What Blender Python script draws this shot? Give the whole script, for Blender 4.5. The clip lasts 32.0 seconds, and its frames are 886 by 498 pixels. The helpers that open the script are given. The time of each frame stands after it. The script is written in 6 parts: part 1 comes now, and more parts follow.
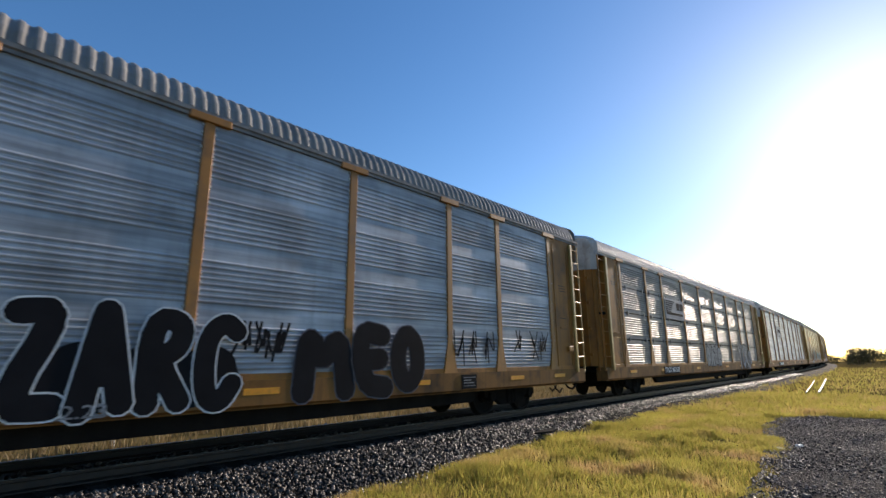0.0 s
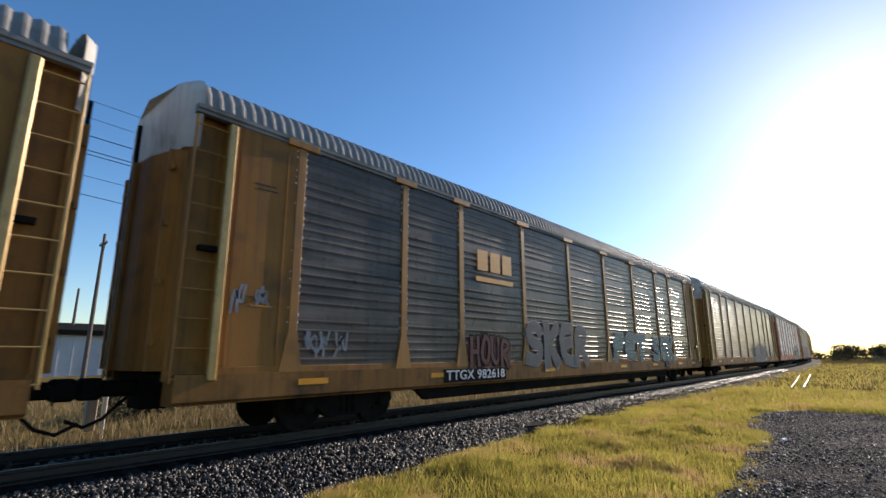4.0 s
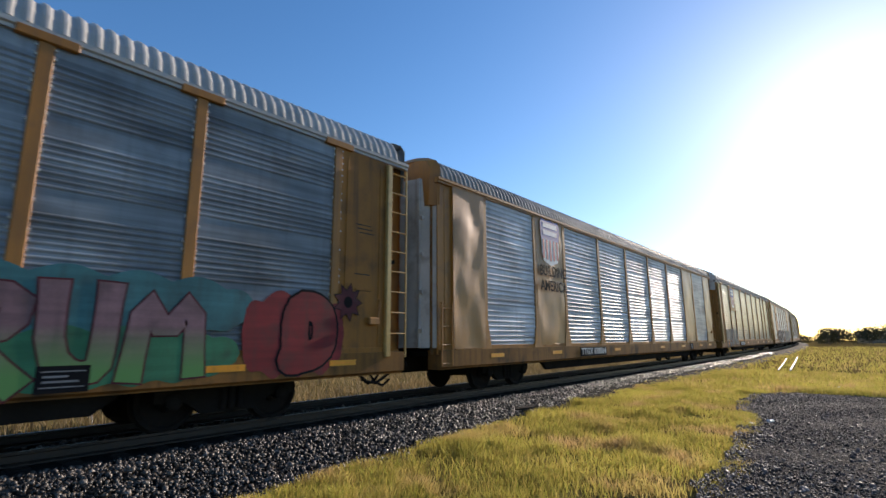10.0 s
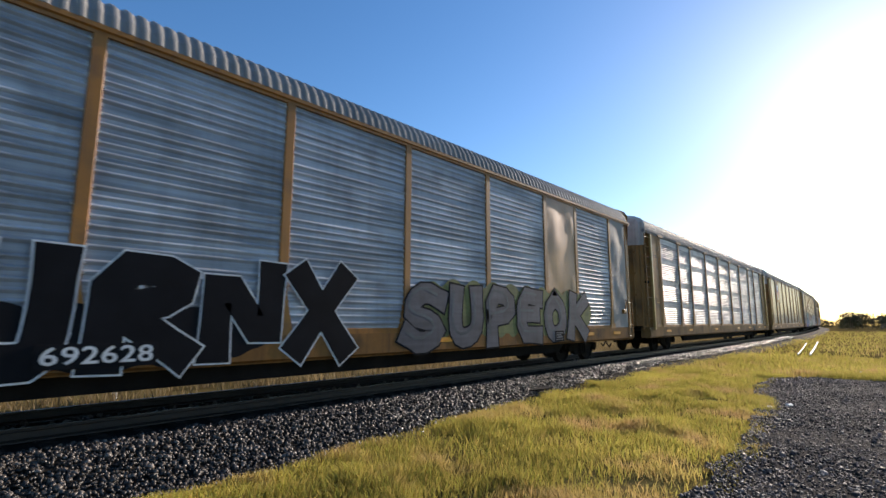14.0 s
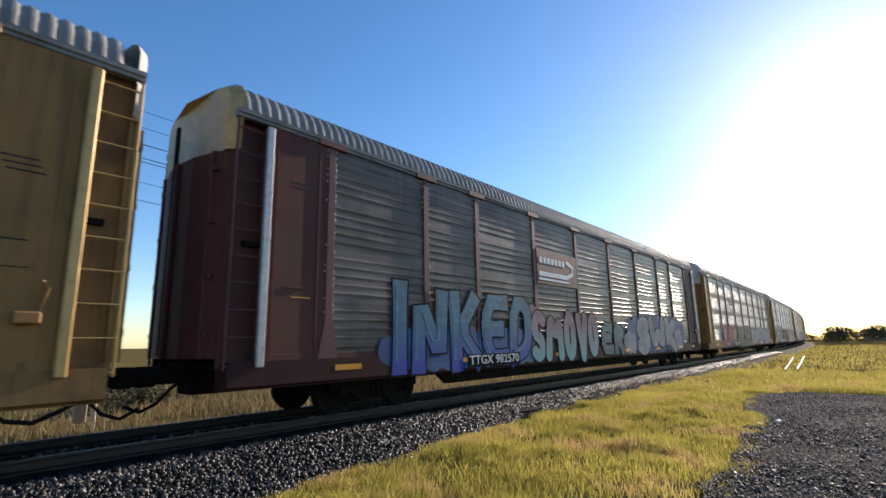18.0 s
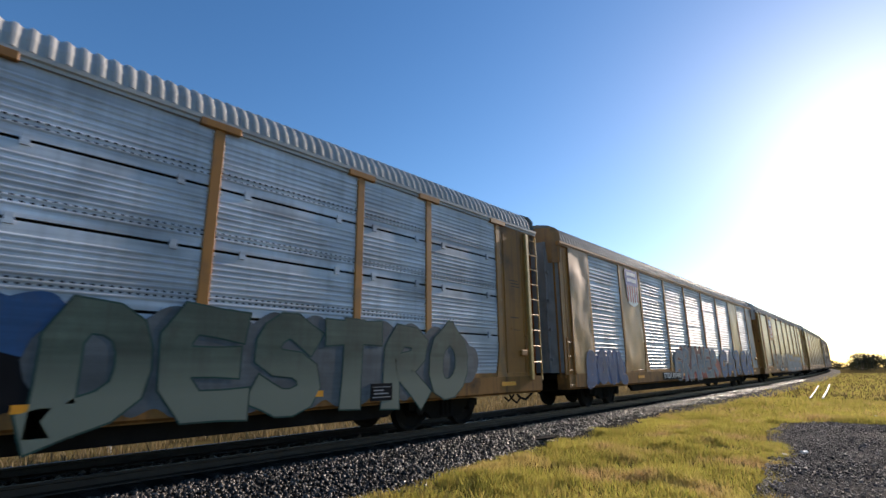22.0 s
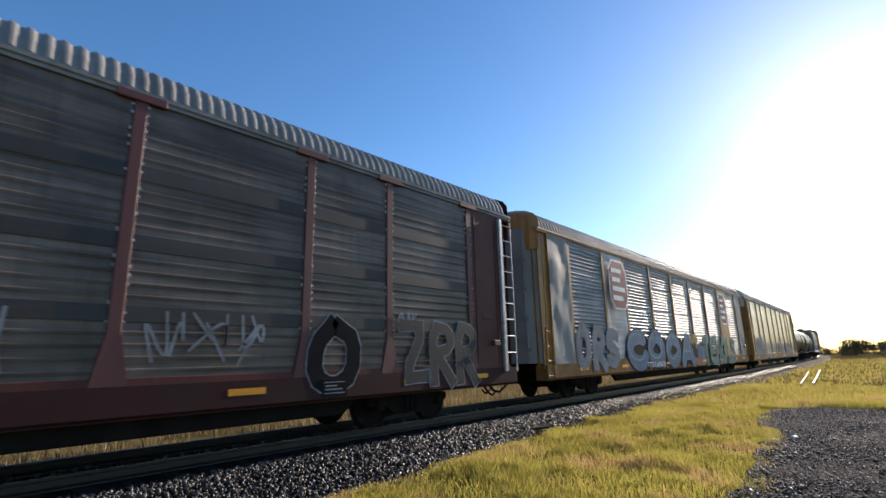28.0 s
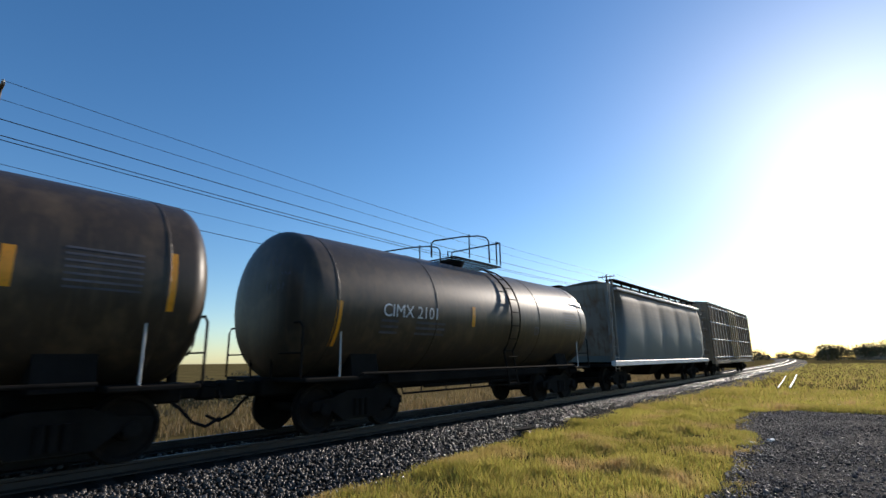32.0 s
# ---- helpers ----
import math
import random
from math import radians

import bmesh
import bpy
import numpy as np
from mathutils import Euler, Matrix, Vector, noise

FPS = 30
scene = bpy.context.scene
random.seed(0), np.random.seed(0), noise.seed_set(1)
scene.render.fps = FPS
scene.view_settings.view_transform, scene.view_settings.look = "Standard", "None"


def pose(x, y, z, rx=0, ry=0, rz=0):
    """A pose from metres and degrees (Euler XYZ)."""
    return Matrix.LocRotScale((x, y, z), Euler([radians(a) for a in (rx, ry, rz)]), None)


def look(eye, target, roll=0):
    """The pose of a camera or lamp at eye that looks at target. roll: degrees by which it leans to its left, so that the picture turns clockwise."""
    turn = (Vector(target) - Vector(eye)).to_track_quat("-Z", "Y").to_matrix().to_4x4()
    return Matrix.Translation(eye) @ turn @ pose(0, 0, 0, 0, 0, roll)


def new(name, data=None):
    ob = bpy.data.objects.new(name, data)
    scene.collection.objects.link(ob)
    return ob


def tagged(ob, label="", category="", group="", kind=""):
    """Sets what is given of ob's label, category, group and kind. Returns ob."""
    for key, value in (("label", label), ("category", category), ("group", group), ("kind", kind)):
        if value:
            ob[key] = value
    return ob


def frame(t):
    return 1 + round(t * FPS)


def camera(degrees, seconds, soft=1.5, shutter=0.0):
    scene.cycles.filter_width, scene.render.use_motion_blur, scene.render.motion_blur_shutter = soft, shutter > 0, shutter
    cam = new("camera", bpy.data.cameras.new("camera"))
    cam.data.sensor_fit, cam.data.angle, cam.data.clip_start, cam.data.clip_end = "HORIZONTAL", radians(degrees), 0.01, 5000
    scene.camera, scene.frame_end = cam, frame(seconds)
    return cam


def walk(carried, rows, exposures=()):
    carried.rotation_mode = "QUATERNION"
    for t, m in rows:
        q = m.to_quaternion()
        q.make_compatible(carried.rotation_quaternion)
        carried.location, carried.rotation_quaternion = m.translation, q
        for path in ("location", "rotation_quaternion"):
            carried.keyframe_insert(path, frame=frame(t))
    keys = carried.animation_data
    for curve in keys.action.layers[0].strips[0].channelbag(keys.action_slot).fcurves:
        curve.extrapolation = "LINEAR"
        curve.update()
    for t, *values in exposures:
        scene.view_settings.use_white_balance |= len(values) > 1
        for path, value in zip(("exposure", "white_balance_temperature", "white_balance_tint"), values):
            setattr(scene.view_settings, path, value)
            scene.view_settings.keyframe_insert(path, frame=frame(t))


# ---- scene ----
# Camera: held by hand beside the line. Rows: seconds, x, y, z, yaw, pitch, roll.
cam = camera(84.57, 32.0, 1.5, 0.06)
ROWS = [
    (0.0, 0.005, -0.002, 1.792, 42.43, 13.15, -0.25),
    (0.5, -0.005, -0.026, 1.789, 42.42, 13.36, 0.15),
    (1.0, -0.008, -0.028, 1.779, 42.31, 13.46, 0.12),
    (1.5, 0.001, -0.035, 1.783, 42.32, 13.41, 0.42),
    (2.0, -0.014, -0.038, 1.769, 42.15, 13.32, 0.43),
    (2.5, -0.018, -0.027, 1.788, 41.94, 12.91, 0.15),
    (3.0, -0.012, -0.006, 1.8, 41.8, 12.57, 0.15),
    (3.5, 0.001, -0.01, 1.792, 41.57, 12.54, 0.22),
    (4.0, -0.001, -0.006, 1.788, 41.43, 12.48, 0.04),
    (4.5, -0.02, 0.001, 1.788, 41.21, 12.38, 0.07),
    (6.5, -0.005, 0.024, 1.778, 40.69, 12.28, -0.16),
    (7.0, -0.005, 0.019, 1.787, 40.81, 12.26, 0.01),
    (7.5, -0.009, 0.013, 1.789, 40.77, 12.24, 0.06),
    (8.0, -0.011, 0.025, 1.789, 40.63, 12.03, -0.33),
    (8.5, -0.001, 0.013, 1.769, 40.76, 12.13, 0.05),
    (9.0, -0.025, 0.03, 1.76, 40.82, 11.36, 0.31),
    (9.5, -0.02, 0.079, 1.782, 41.12, 10.65, -0.27),
    (10.0, -0.029, 0.07, 1.777, 40.61, 10.68, -0.07),
    (10.5, -0.02, 0.066, 1.757, 40.56, 10.78, -0.04),
    (11.0, -0.022, 0.088, 1.769, 40.73, 10.39, 0.91),
    (11.5, -0.03, 0.087, 1.764, 43.35, 10.12, 1.21),
    (12.0, -0.028, 0.118, 1.774, 45.39, 10.03, -0.59),
    (12.5, -0.034, 0.064, 1.758, 47.48, 10.25, -2.76),
    (13.0, -0.064, 0.061, 1.757, 46.66, 9.68, -0.62),
    (13.5, -0.08, 0.066, 1.773, 45.3, 9.07, -0.84),
    (14.0, -0.056, 0.104, 1.757, 42.36, 8.64, 0.32),
    (14.5, -0.04, 0.105, 1.78, 40.81, 8.41, 0.29),
    (16.5, -0.056, 0.139, 1.776, 42.68, 10.88, -1.03),
    (17.0, -0.056, 0.116, 1.747, 41.88, 10.88, -0.03),
    (17.5, -0.058, 0.157, 1.768, 41.03, 10.84, -1.34),
    (18.0, -0.047, 0.15, 1.766, 40.95, 11.07, -0.77),
    (18.5, -0.043, 0.166, 1.786, 41.88, 11.36, -0.65),
    (19.0, -0.045, 0.137, 1.782, 42.95, 11.91, -0.47),
    (19.5, -0.035, 0.12, 1.776, 42.85, 12.45, -0.27),
    (20.0, -0.024, 0.099, 1.774, 42.77, 12.91, -0.4),
    (20.5, -0.015, 0.092, 1.773, 42.69, 13.17, -0.66),
    (21.0, -0.016, 0.091, 1.774, 42.54, 13.42, -0.61),
    (21.5, -0.023, 0.102, 1.79, 42.51, 13.58, -0.48),
    (22.0, -0.026, 0.082, 1.774, 42.57, 13.84, -0.31),
    (22.5, -0.013, 0.057, 1.774, 42.77, 13.81, -0.25),
    (23.0, -0.02, 0.061, 1.763, 43.06, 13.5, -0.72),
    (23.5, -0.024, 0.074, 1.786, 43.16, 13.11, -0.74),
    (24.0, -0.018, 0.07, 1.776, 43.22, 12.97, -1.22),
    (24.5, -0.028, 0.081, 1.779, 43.19, 12.7, -1.05),
    (25.0, -0.031, 0.097, 1.776, 43.25, 12.57, -0.84),
    (25.5, -0.009, 0.106, 1.792, 43.47, 12.63, -1.34),
    (27.5, -0.014, 0.097, 1.771, 42.03, 12.94, -1.25),
    (28.0, -0.014, 0.101, 1.77, 41.86, 12.92, -1.19),
    (28.5, -0.024, 0.108, 1.769, 41.51, 12.88, -1.27),
    (29.0, -0.026, 0.115, 1.774, 41.23, 12.83, -1.21),
    (29.5, -0.024, 0.117, 1.772, 40.93, 12.92, -1.45),
    (30.0, -0.004, 0.124, 1.779, 40.64, 12.96, -1.25),
    (30.5, -0.017, 0.119, 1.774, 40.52, 13.14, -0.65),
    (31.0, -0.011, 0.108, 1.78, 40.45, 13.23, -0.64),
    (31.5, -0.008, 0.11, 1.769, 40.24, 13.27, -0.69),
    (32.0, -0.013, 0.131, 1.773, 40.22, 12.99, -0.61),
]
walk(cam, [(t, pose(x, y, z, 0, 0, yaw) @ pose(0, 0, 0, 90 + pitch) @ pose(0, 0, 0, 0, 0, roll)) for t, x, y, z, yaw, pitch, roll in ROWS],
     exposures=[(0.0, 0.38, 7180, 18.0), (4.0, 0.40, 7180, 18.0), (7.0, 0.44, 7180, 18.0), (10.0, 0.44, 7180, 18.0), (12.0, 0.35, 7180, 18.0), (13.0, 0.48, 7180, 18.0), (14.0, 0.46, 7180, 18.0), (16.5, 0.53, 7180, 18.0), (17.5, 0.58, 7180, 18.0), (19.0, 0.58, 7180, 18.0), (20.6, 0.44, 7180, 18.0), (21.8, 0.35, 7180, 18.0), (22.6, 0.30, 7180, 18.0), (24.3, 0.36, 7180, 18.0), (25.0, 0.45, 7180, 18.0), (28.2, 0.55, 7180, 18.0), (29.3, 0.42, 7180, 18.0), (30.2, 0.42, 7180, 18.0), (31.3, 0.29, 7050, 17.0), (32.0, 0.12, 6800, 14.0)])

# ---- light ----
SUN_AZ, SUN_EL = 2.6, 20.0
world = bpy.data.worlds.new("sky")
scene.world = world
world.use_nodes = True
wn = world.node_tree.nodes
sky = wn.new("ShaderNodeTexSky")
sky.sky_type = "NISHITA"
sky.sun_disc = False
sky.sun_elevation, sky.sun_rotation = radians(SUN_EL), radians(SUN_AZ)
sky.air_density, sky.dust_density, sky.ozone_density = 1.0, 0.3, 1.2
sky.altitude = 50
wn["Background"].inputs[1].default_value = 0.13
clear = wn.new("ShaderNodeHueSaturation")
clear.inputs["Saturation"].default_value = 1.2
tint = wn.new("ShaderNodeMix")
tint.data_type, tint.blend_type = "RGBA", "MULTIPLY"
tint.inputs["Factor"].default_value, tint.inputs["B"].default_value = 1.0, (0.81, 0.955, 1.13, 1)
world.node_tree.links.new(sky.outputs[0], tint.inputs["A"])
world.node_tree.links.new(tint.outputs["Result"], clear.inputs["Color"])
world.node_tree.links.new(clear.outputs[0], wn["Background"].inputs[0])
sun = new("sun", bpy.data.lights.new("sun", "SUN"))
sun.data.energy, sun.data.angle, sun.data.color = 4.7, radians(0.53), (1.0, 0.93, 0.82)
a, e = radians(SUN_AZ), radians(SUN_EL)
sun.matrix_world = look((0, 0, 30), Vector((0, 0, 30)) - Vector((math.sin(a) * math.cos(e), math.cos(a) * math.cos(e), math.sin(e))))

# ---- the line: a straight that bends gently to the left ----
TX, RAIL, GRADE, BEND, BEND_AT = -9.0, 0.42, 0.0053, 0.000718, 28.8


def along(s, off=0.0, z=0.0):
    """The point off metres right of the track's middle and z over the rail, s metres up the line, and the heading in radians."""
    e = max(0.0, s - BEND_AT)
    h = BEND * e
    x, y = TX - BEND * e * e / 2, s - BEND ** 2 * e ** 3 / 6
    return Vector((x + off * math.cos(h), y + off * math.sin(h), RAIL + GRADE * s + z)), h


def gone(t):
    """How far the train has run at t seconds."""
    return 0.0320237 * t * t + 17.5669 * t - 0.6008


# ---- meshes ----
class Shape:
    """Vertices and faces of one piece."""

    def __init__(self):
        self.v, self.f = [], []

    def add(self, verts, faces):
        n = len(self.v)
        self.v += [tuple(p) for p in verts]
        self.f += [tuple(i + n for i in q) for q in faces]
        return self

    def box(self, x0, x1, y0, y1, z0, z1, c=0.0):
        lo, hi = (x0, y0, z0), (x1, y1, z1)
        if c <= 0:
            vs = [(x, y, z) for x in (x0, x1) for y in (y0, y1) for z in (z0, z1)]
            return self.add(vs, [(0, 1, 3, 2), (4, 6, 7, 5), (0, 4, 5, 1), (2, 3, 7, 6), (0, 2, 6, 4), (1, 5, 7, 3)])
        vs, ids = [], {}
        for k in range(8):
            b = (k >> 2 & 1, k >> 1 & 1, k & 1)
            for ax in range(3):
                p = [0, 0, 0]
                for i in range(3):
                    inset = 0 if i == ax else c
                    p[i] = hi[i] - inset if b[i] else lo[i] + inset
                ids[b, ax] = len(vs)
                vs.append(p)
        fs = []
        for ax in range(3):
            u, w = (ax + 1) % 3, (ax + 2) % 3
            for side in (0, 1):
                q = []
                for bu, bw in ((0, 0), (1, 0), (1, 1), (0, 1)):
                    b = [0, 0, 0]
                    b[ax], b[u], b[w] = side, bu, bw
                    q.append(ids[tuple(b), ax])
                fs.append(q if side else q[::-1])
            for bu in (0, 1):
                for bw in (0, 1):
                    q = []
                    for s0, who in ((0, u), (1, u), (1, w), (0, w)):
                        b = [0, 0, 0]
                        b[ax], b[u], b[w] = s0, bu, bw
                        q.append(ids[tuple(b), who])
                    fs.append(q if bu ^ bw else q[::-1])
        for k in range(8):
            b = (k >> 2 & 1, k >> 1 & 1, k & 1)
            q = [ids[b, 0], ids[b, 1], ids[b, 2]]
            fs.append(q if sum(b) % 2 else q[::-1])
        return self.add(vs, fs)

    def prism(self, outline, axis, lo, hi):
        """An outline in the two other axes (in order), drawn out along axis."""
        n = len(outline)
        vs = []
        for w in (lo, hi):
            for p in outline:
                q = list(p)
                q.insert(axis, w)
                vs.append(q)
        fs = [(i, (i + 1) % n, n + (i + 1) % n, n + i) for i in range(n)] + [tuple(range(n))[::-1], tuple(range(n, 2 * n))]
        return self.add(vs, fs)

    def tube(self, points, r, n=8, closed=False):
        pts = [Vector(p) for p in points]
        rings = []
        for i, p in enumerate(pts):
            d = (pts[min(i + 1, len(pts) - 1)] - pts[max(i - 1, 0)]).normalized()
            side = d.cross(Vector((0, 0, 1)) if abs(d.z) < 0.9 else Vector((1, 0, 0))).normalized()
            up = side.cross(d)
            rings.append([p + r * (math.cos(2 * math.pi * k / n) * side + math.sin(2 * math.pi * k / n) * up) for k in range(n)])
        vs = [q for ring in rings for q in ring]
        fs = [(i * n + k, i * n + (k + 1) % n, (i + 1) * n + (k + 1) % n, (i + 1) * n + k) for i in range(len(pts) - 1) for k in range(n)]
        fs += [tuple(range(n))[::-1], tuple(range((len(pts) - 1) * n, len(pts) * n))]
        return self.add(vs, fs)

    def lathe(self, outline, axis, n=24, centre=(0, 0, 0)):
        """An outline of (place along axis, radius), turned about that axis."""
        vs, m = [], len(outline)
        for w, r in outline:
            for k in range(n):
                p = [r * math.cos(2 * math.pi * k / n), r * math.sin(2 * math.pi * k / n)]
                p.insert(axis, w)
                vs.append([p[i] + centre[i] for i in range(3)])
        fs = [(i * n + k, i * n + (k + 1) % n, (i + 1) * n + (k + 1) % n, (i + 1) * n + k) for i in range(m - 1) for k in range(n)]
        fs += [tuple(range(n))[::-1], tuple(range((m - 1) * n, m * n))]
        return self.add(vs, fs)

    def mesh(self, name, smooth=False):
        me = bpy.data.meshes.new(name)
        me.from_pydata(self.v, [], self.f)
        bm = bmesh.new()
        bm.from_mesh(me)
        bmesh.ops.recalc_face_normals(bm, faces=bm.faces)
        bm.to_mesh(me)
        bm.free()
        if smooth:
            me.polygons.foreach_set("use_smooth", [True] * len(me.polygons))
        me.materials.append(None)
        return me


def part(name, data, material, parent=None, label="", at=None):
    """Links a piece as one mesh object, under a thing or a part of it."""
    if isinstance(data, Shape):
        data = data.mesh(name)
    ob = new(name, data)
    ob.parent = parent
    if at is not None:
        ob.matrix_basis = at if isinstance(at, Matrix) else Matrix.Translation(at)
    ob.material_slots[0].link = "OBJECT"
    ob.material_slots[0].material = material
    return tagged(ob, label)


def bulk(name, verts, corners):
    """One mesh of many small pieces: verts (n, k, 3), corners (m, c) within a piece."""
    n, k = verts.shape[:2]
    faces = (np.arange(n)[:, None, None] * k + np.asarray(corners)[None]).reshape(-1, np.asarray(corners).shape[1])
    me = bpy.data.meshes.new(name)
    c = faces.shape[1]
    me.vertices.add(n * k)
    me.vertices.foreach_set("co", np.ascontiguousarray(verts, np.float32).ravel())
    me.loops.add(faces.size)
    me.loops.foreach_set("vertex_index", faces.astype(np.int32).ravel())
    me.polygons.add(len(faces))
    me.polygons.foreach_set("loop_start", np.arange(len(faces), dtype=np.int32) * c)
    me.update(calc_edges=True)
    me.materials.append(None)
    return me


# ---- materials ----
def surface(name, colour, rough=0.6, metal=0.0, spread=0.18, size=1.5, dirt=None, dirty=0.35, streaks=0.0, bump=0.0, fine=30.0, island=False, spec=0.5, hue=None, thin=0.0, bands=0.0, grain=0.8, wavy=0.0, pieces=(0.55, 1.25), holes=False):
    """Paint, metal or earth: a base colour with clouds at two sizes, stains of dirt, runs down the surface and fine relief."""
    m = bpy.data.materials.new(name)
    m.use_nodes = True
    nt = m.node_tree
    n, link = nt.nodes, nt.links.new
    bsdf = n["Principled BSDF"]
    bsdf.inputs["Metallic"].default_value = metal
    bsdf.inputs["Specular IOR Level"].default_value = spec
    co, info, shift = n.new("ShaderNodeTexCoord"), n.new("ShaderNodeObjectInfo"), n.new("ShaderNodeVectorMath")
    shift.operation = "MULTIPLY_ADD"
    link(info.outputs["Random"], shift.inputs[0])
    shift.inputs[1].default_value = (31, 17, 23)
    link(co.outputs["Object"], shift.inputs[2])

    def clouds(scale, detail, stretch=(1, 1, 1)):
        mp = n.new("ShaderNodeMapping")
        mp.inputs["Scale"].default_value = stretch
        link(shift.outputs[0], mp.inputs["Vector"])
        t = n.new("ShaderNodeTexNoise")
        t.inputs["Scale"].default_value, t.inputs["Detail"].default_value = scale, detail
        link(mp.outputs[0], t.inputs["Vector"])
        return t.outputs["Fac"]

    def ramp(fac, lo, hi, c0, c1):
        r = n.new("ShaderNodeValToRGB")
        r.color_ramp.elements[0].position, r.color_ramp.elements[1].position = lo, hi
        r.color_ramp.elements[0].color, r.color_ramp.elements[1].color = (*c0, 1), (*c1, 1)
        link(fac, r.inputs[0])
        return r.outputs[0]

    def mix(fac, c0, c1, mode="MIX"):
        x = n.new("ShaderNodeMix")
        x.data_type, x.blend_type = "RGBA", mode
        for socket, value in ((x.inputs["Factor"], fac), (x.inputs["A"], c0), (x.inputs["B"], c1)):
            if isinstance(value, (float, int)):
                socket.default_value = value
            elif isinstance(value, tuple):
                socket.default_value = (*value, 1)
            else:
                link(value, socket)
        return x.outputs["Result"]

    lo, hi = tuple(c * (1 - spread) for c in colour), tuple(min(1, c * (1 + spread)) for c in colour)
    big = clouds(size, 5)
    col = ramp(big, 0.3, 0.7, lo, hi)
    small = clouds(fine, 4)
    col = mix(1.0, col, ramp(small, 0.25, 0.75, (1 - spread * grain,) * 3, (1.0,) * 3), "MULTIPLY")
    if bands:
        blocks = clouds(1.1, 2, (0.45, 0.45, 1.7))
        col = mix(1.0, col, ramp(blocks, 0.36, 0.64, (1 - bands,) * 3, (1.0,) * 3), "MULTIPLY")
        runs = clouds(1.3, 5, (0.35, 0.35, 9.0))
        col = mix(1.0, col, ramp(runs, 0.35, 0.65, (1 - bands,) * 3, (1.0,) * 3), "MULTIPLY")
    if holes:
        axes = n.new("ShaderNodeSeparateXYZ")
        link(co.outputs["Object"], axes.inputs[0])

        def spot(value, pitch, width, middle):
            """1 within half a width of the middle of each pitch, else 0."""
            last = value
            for op, number in (("DIVIDE", pitch), ("FRACT", 0), ("SUBTRACT", middle), ("ABSOLUTE", 0), ("LESS_THAN", width)):
                node = n.new("ShaderNodeMath")
                node.operation = op
                link(last, node.inputs[0])
                node.inputs[1].default_value = number
                last = node.outputs[0]
            return last

        both = n.new("ShaderNodeMath")
        both.operation = "MULTIPLY"
        link(spot(axes.outputs["Y"], 0.105, 0.21, 0.5), both.inputs[0])
        rows = n.new("ShaderNodeMath")
        rows.operation = "MAXIMUM"
        link(spot(axes.outputs["Z"], 0.98, 0.013, 0.40), rows.inputs[0])
        link(spot(axes.outputs["Z"], 0.98, 0.013, 0.47), rows.inputs[1])
        link(rows.outputs[0], both.inputs[1])
        col = mix(both.outputs[0], col, (0.02, 0.02, 0.02))
    if hue:
        geo = n.new("ShaderNodeNewGeometry")
        col = mix(geo.outputs["Random Per Island"], col, mix(1.0, col, hue, "MULTIPLY"))
        pick = n.new("ShaderNodeMath")
        pick.operation = "FRACT"
        times = n.new("ShaderNodeMath")
        times.operation = "MULTIPLY"
        times.inputs[1].default_value = 13.7
        link(geo.outputs["Random Per Island"], times.inputs[0])
        link(times.outputs[0], pick.inputs[0])
        col = mix(1.0, col, ramp(pick.outputs[0], 0 if pieces[0] > 0.4 else 0.3, 1, (pieces[0],) * 3, (pieces[1],) * 3), "MULTIPLY")
    if dirt:
        col = mix(ramp(clouds(size * 2.3, 8), 0.52, 0.74, (0,) * 3, (dirty,) * 3), col, dirt)
    if streaks:
        col = mix(ramp(clouds(3.0, 6, (2.5, 2.5, 0.12)), 0.5, 0.75, (0,) * 3, (streaks,) * 3), col, dirt or (0.05, 0.04, 0.035))
    link(col, bsdf.inputs["Base Color"])
    r = n.new("ShaderNodeMapRange")
    r.inputs["To Min"].default_value, r.inputs["To Max"].default_value = max(0.05, rough - 0.12), min(1, rough + 0.14)
    link(small, r.inputs["Value"])
    link(r.outputs[0], bsdf.inputs["Roughness"])
    if thin:
        glow, both = n.new("ShaderNodeBsdfTranslucent"), n.new("ShaderNodeMixShader")
        link(col, glow.inputs["Color"])
        both.inputs[0].default_value = thin
        link(bsdf.outputs[0], both.inputs[1])
        link(glow.outputs[0], both.inputs[2])
        link(both.outputs[0], n["Material Output"].inputs["Surface"])
    if wavy:
        b = n.new("ShaderNodeBump")
        b.inputs["Strength"].default_value, b.inputs["Distance"].default_value = 1.0, wavy
        link(clouds(1.6, 1.5, (0.8, 0.8, 1.5)), b.inputs["Height"])
        link(b.outputs[0], bsdf.inputs["Normal"])
    if bump:
        b = n.new("ShaderNodeBump")
        b.inputs["Strength"].default_value, b.inputs["Distance"].default_value = 1.0, bump
        link(small, b.inputs["Height"])
        link(b.outputs[0], bsdf.inputs["Normal"])
    return m


RUST = (0.10, 0.045, 0.02)
GRIME = (0.045, 0.038, 0.032)
YELLOW = surface("rack_yellow", (0.40, 0.16, 0.028), 0.50, 0, 0.16, 0.9, (0.15, 0.08, 0.035), 0.7, 0.55, 0.0006, spec=0.4)
ORANGE = surface("rack_orange", (0.58, 0.10, 0.015), 0.5, 0, 0.16, 0.9, (0.2, 0.05, 0.02), 0.5, 0.4, 0.001, spec=0.3)
MAROON = surface("rack_maroon", (0.13, 0.035, 0.03), 0.6, 0, 0.2, 0.9, GRIME, 0.5, 0.4, 0.001)
TAN = surface("rack_tan", (0.35, 0.165, 0.05), 0.50, 0, 0.16, 0.9, (0.13, 0.075, 0.035), 0.65, 0.55, 0.0006, spec=0.4)
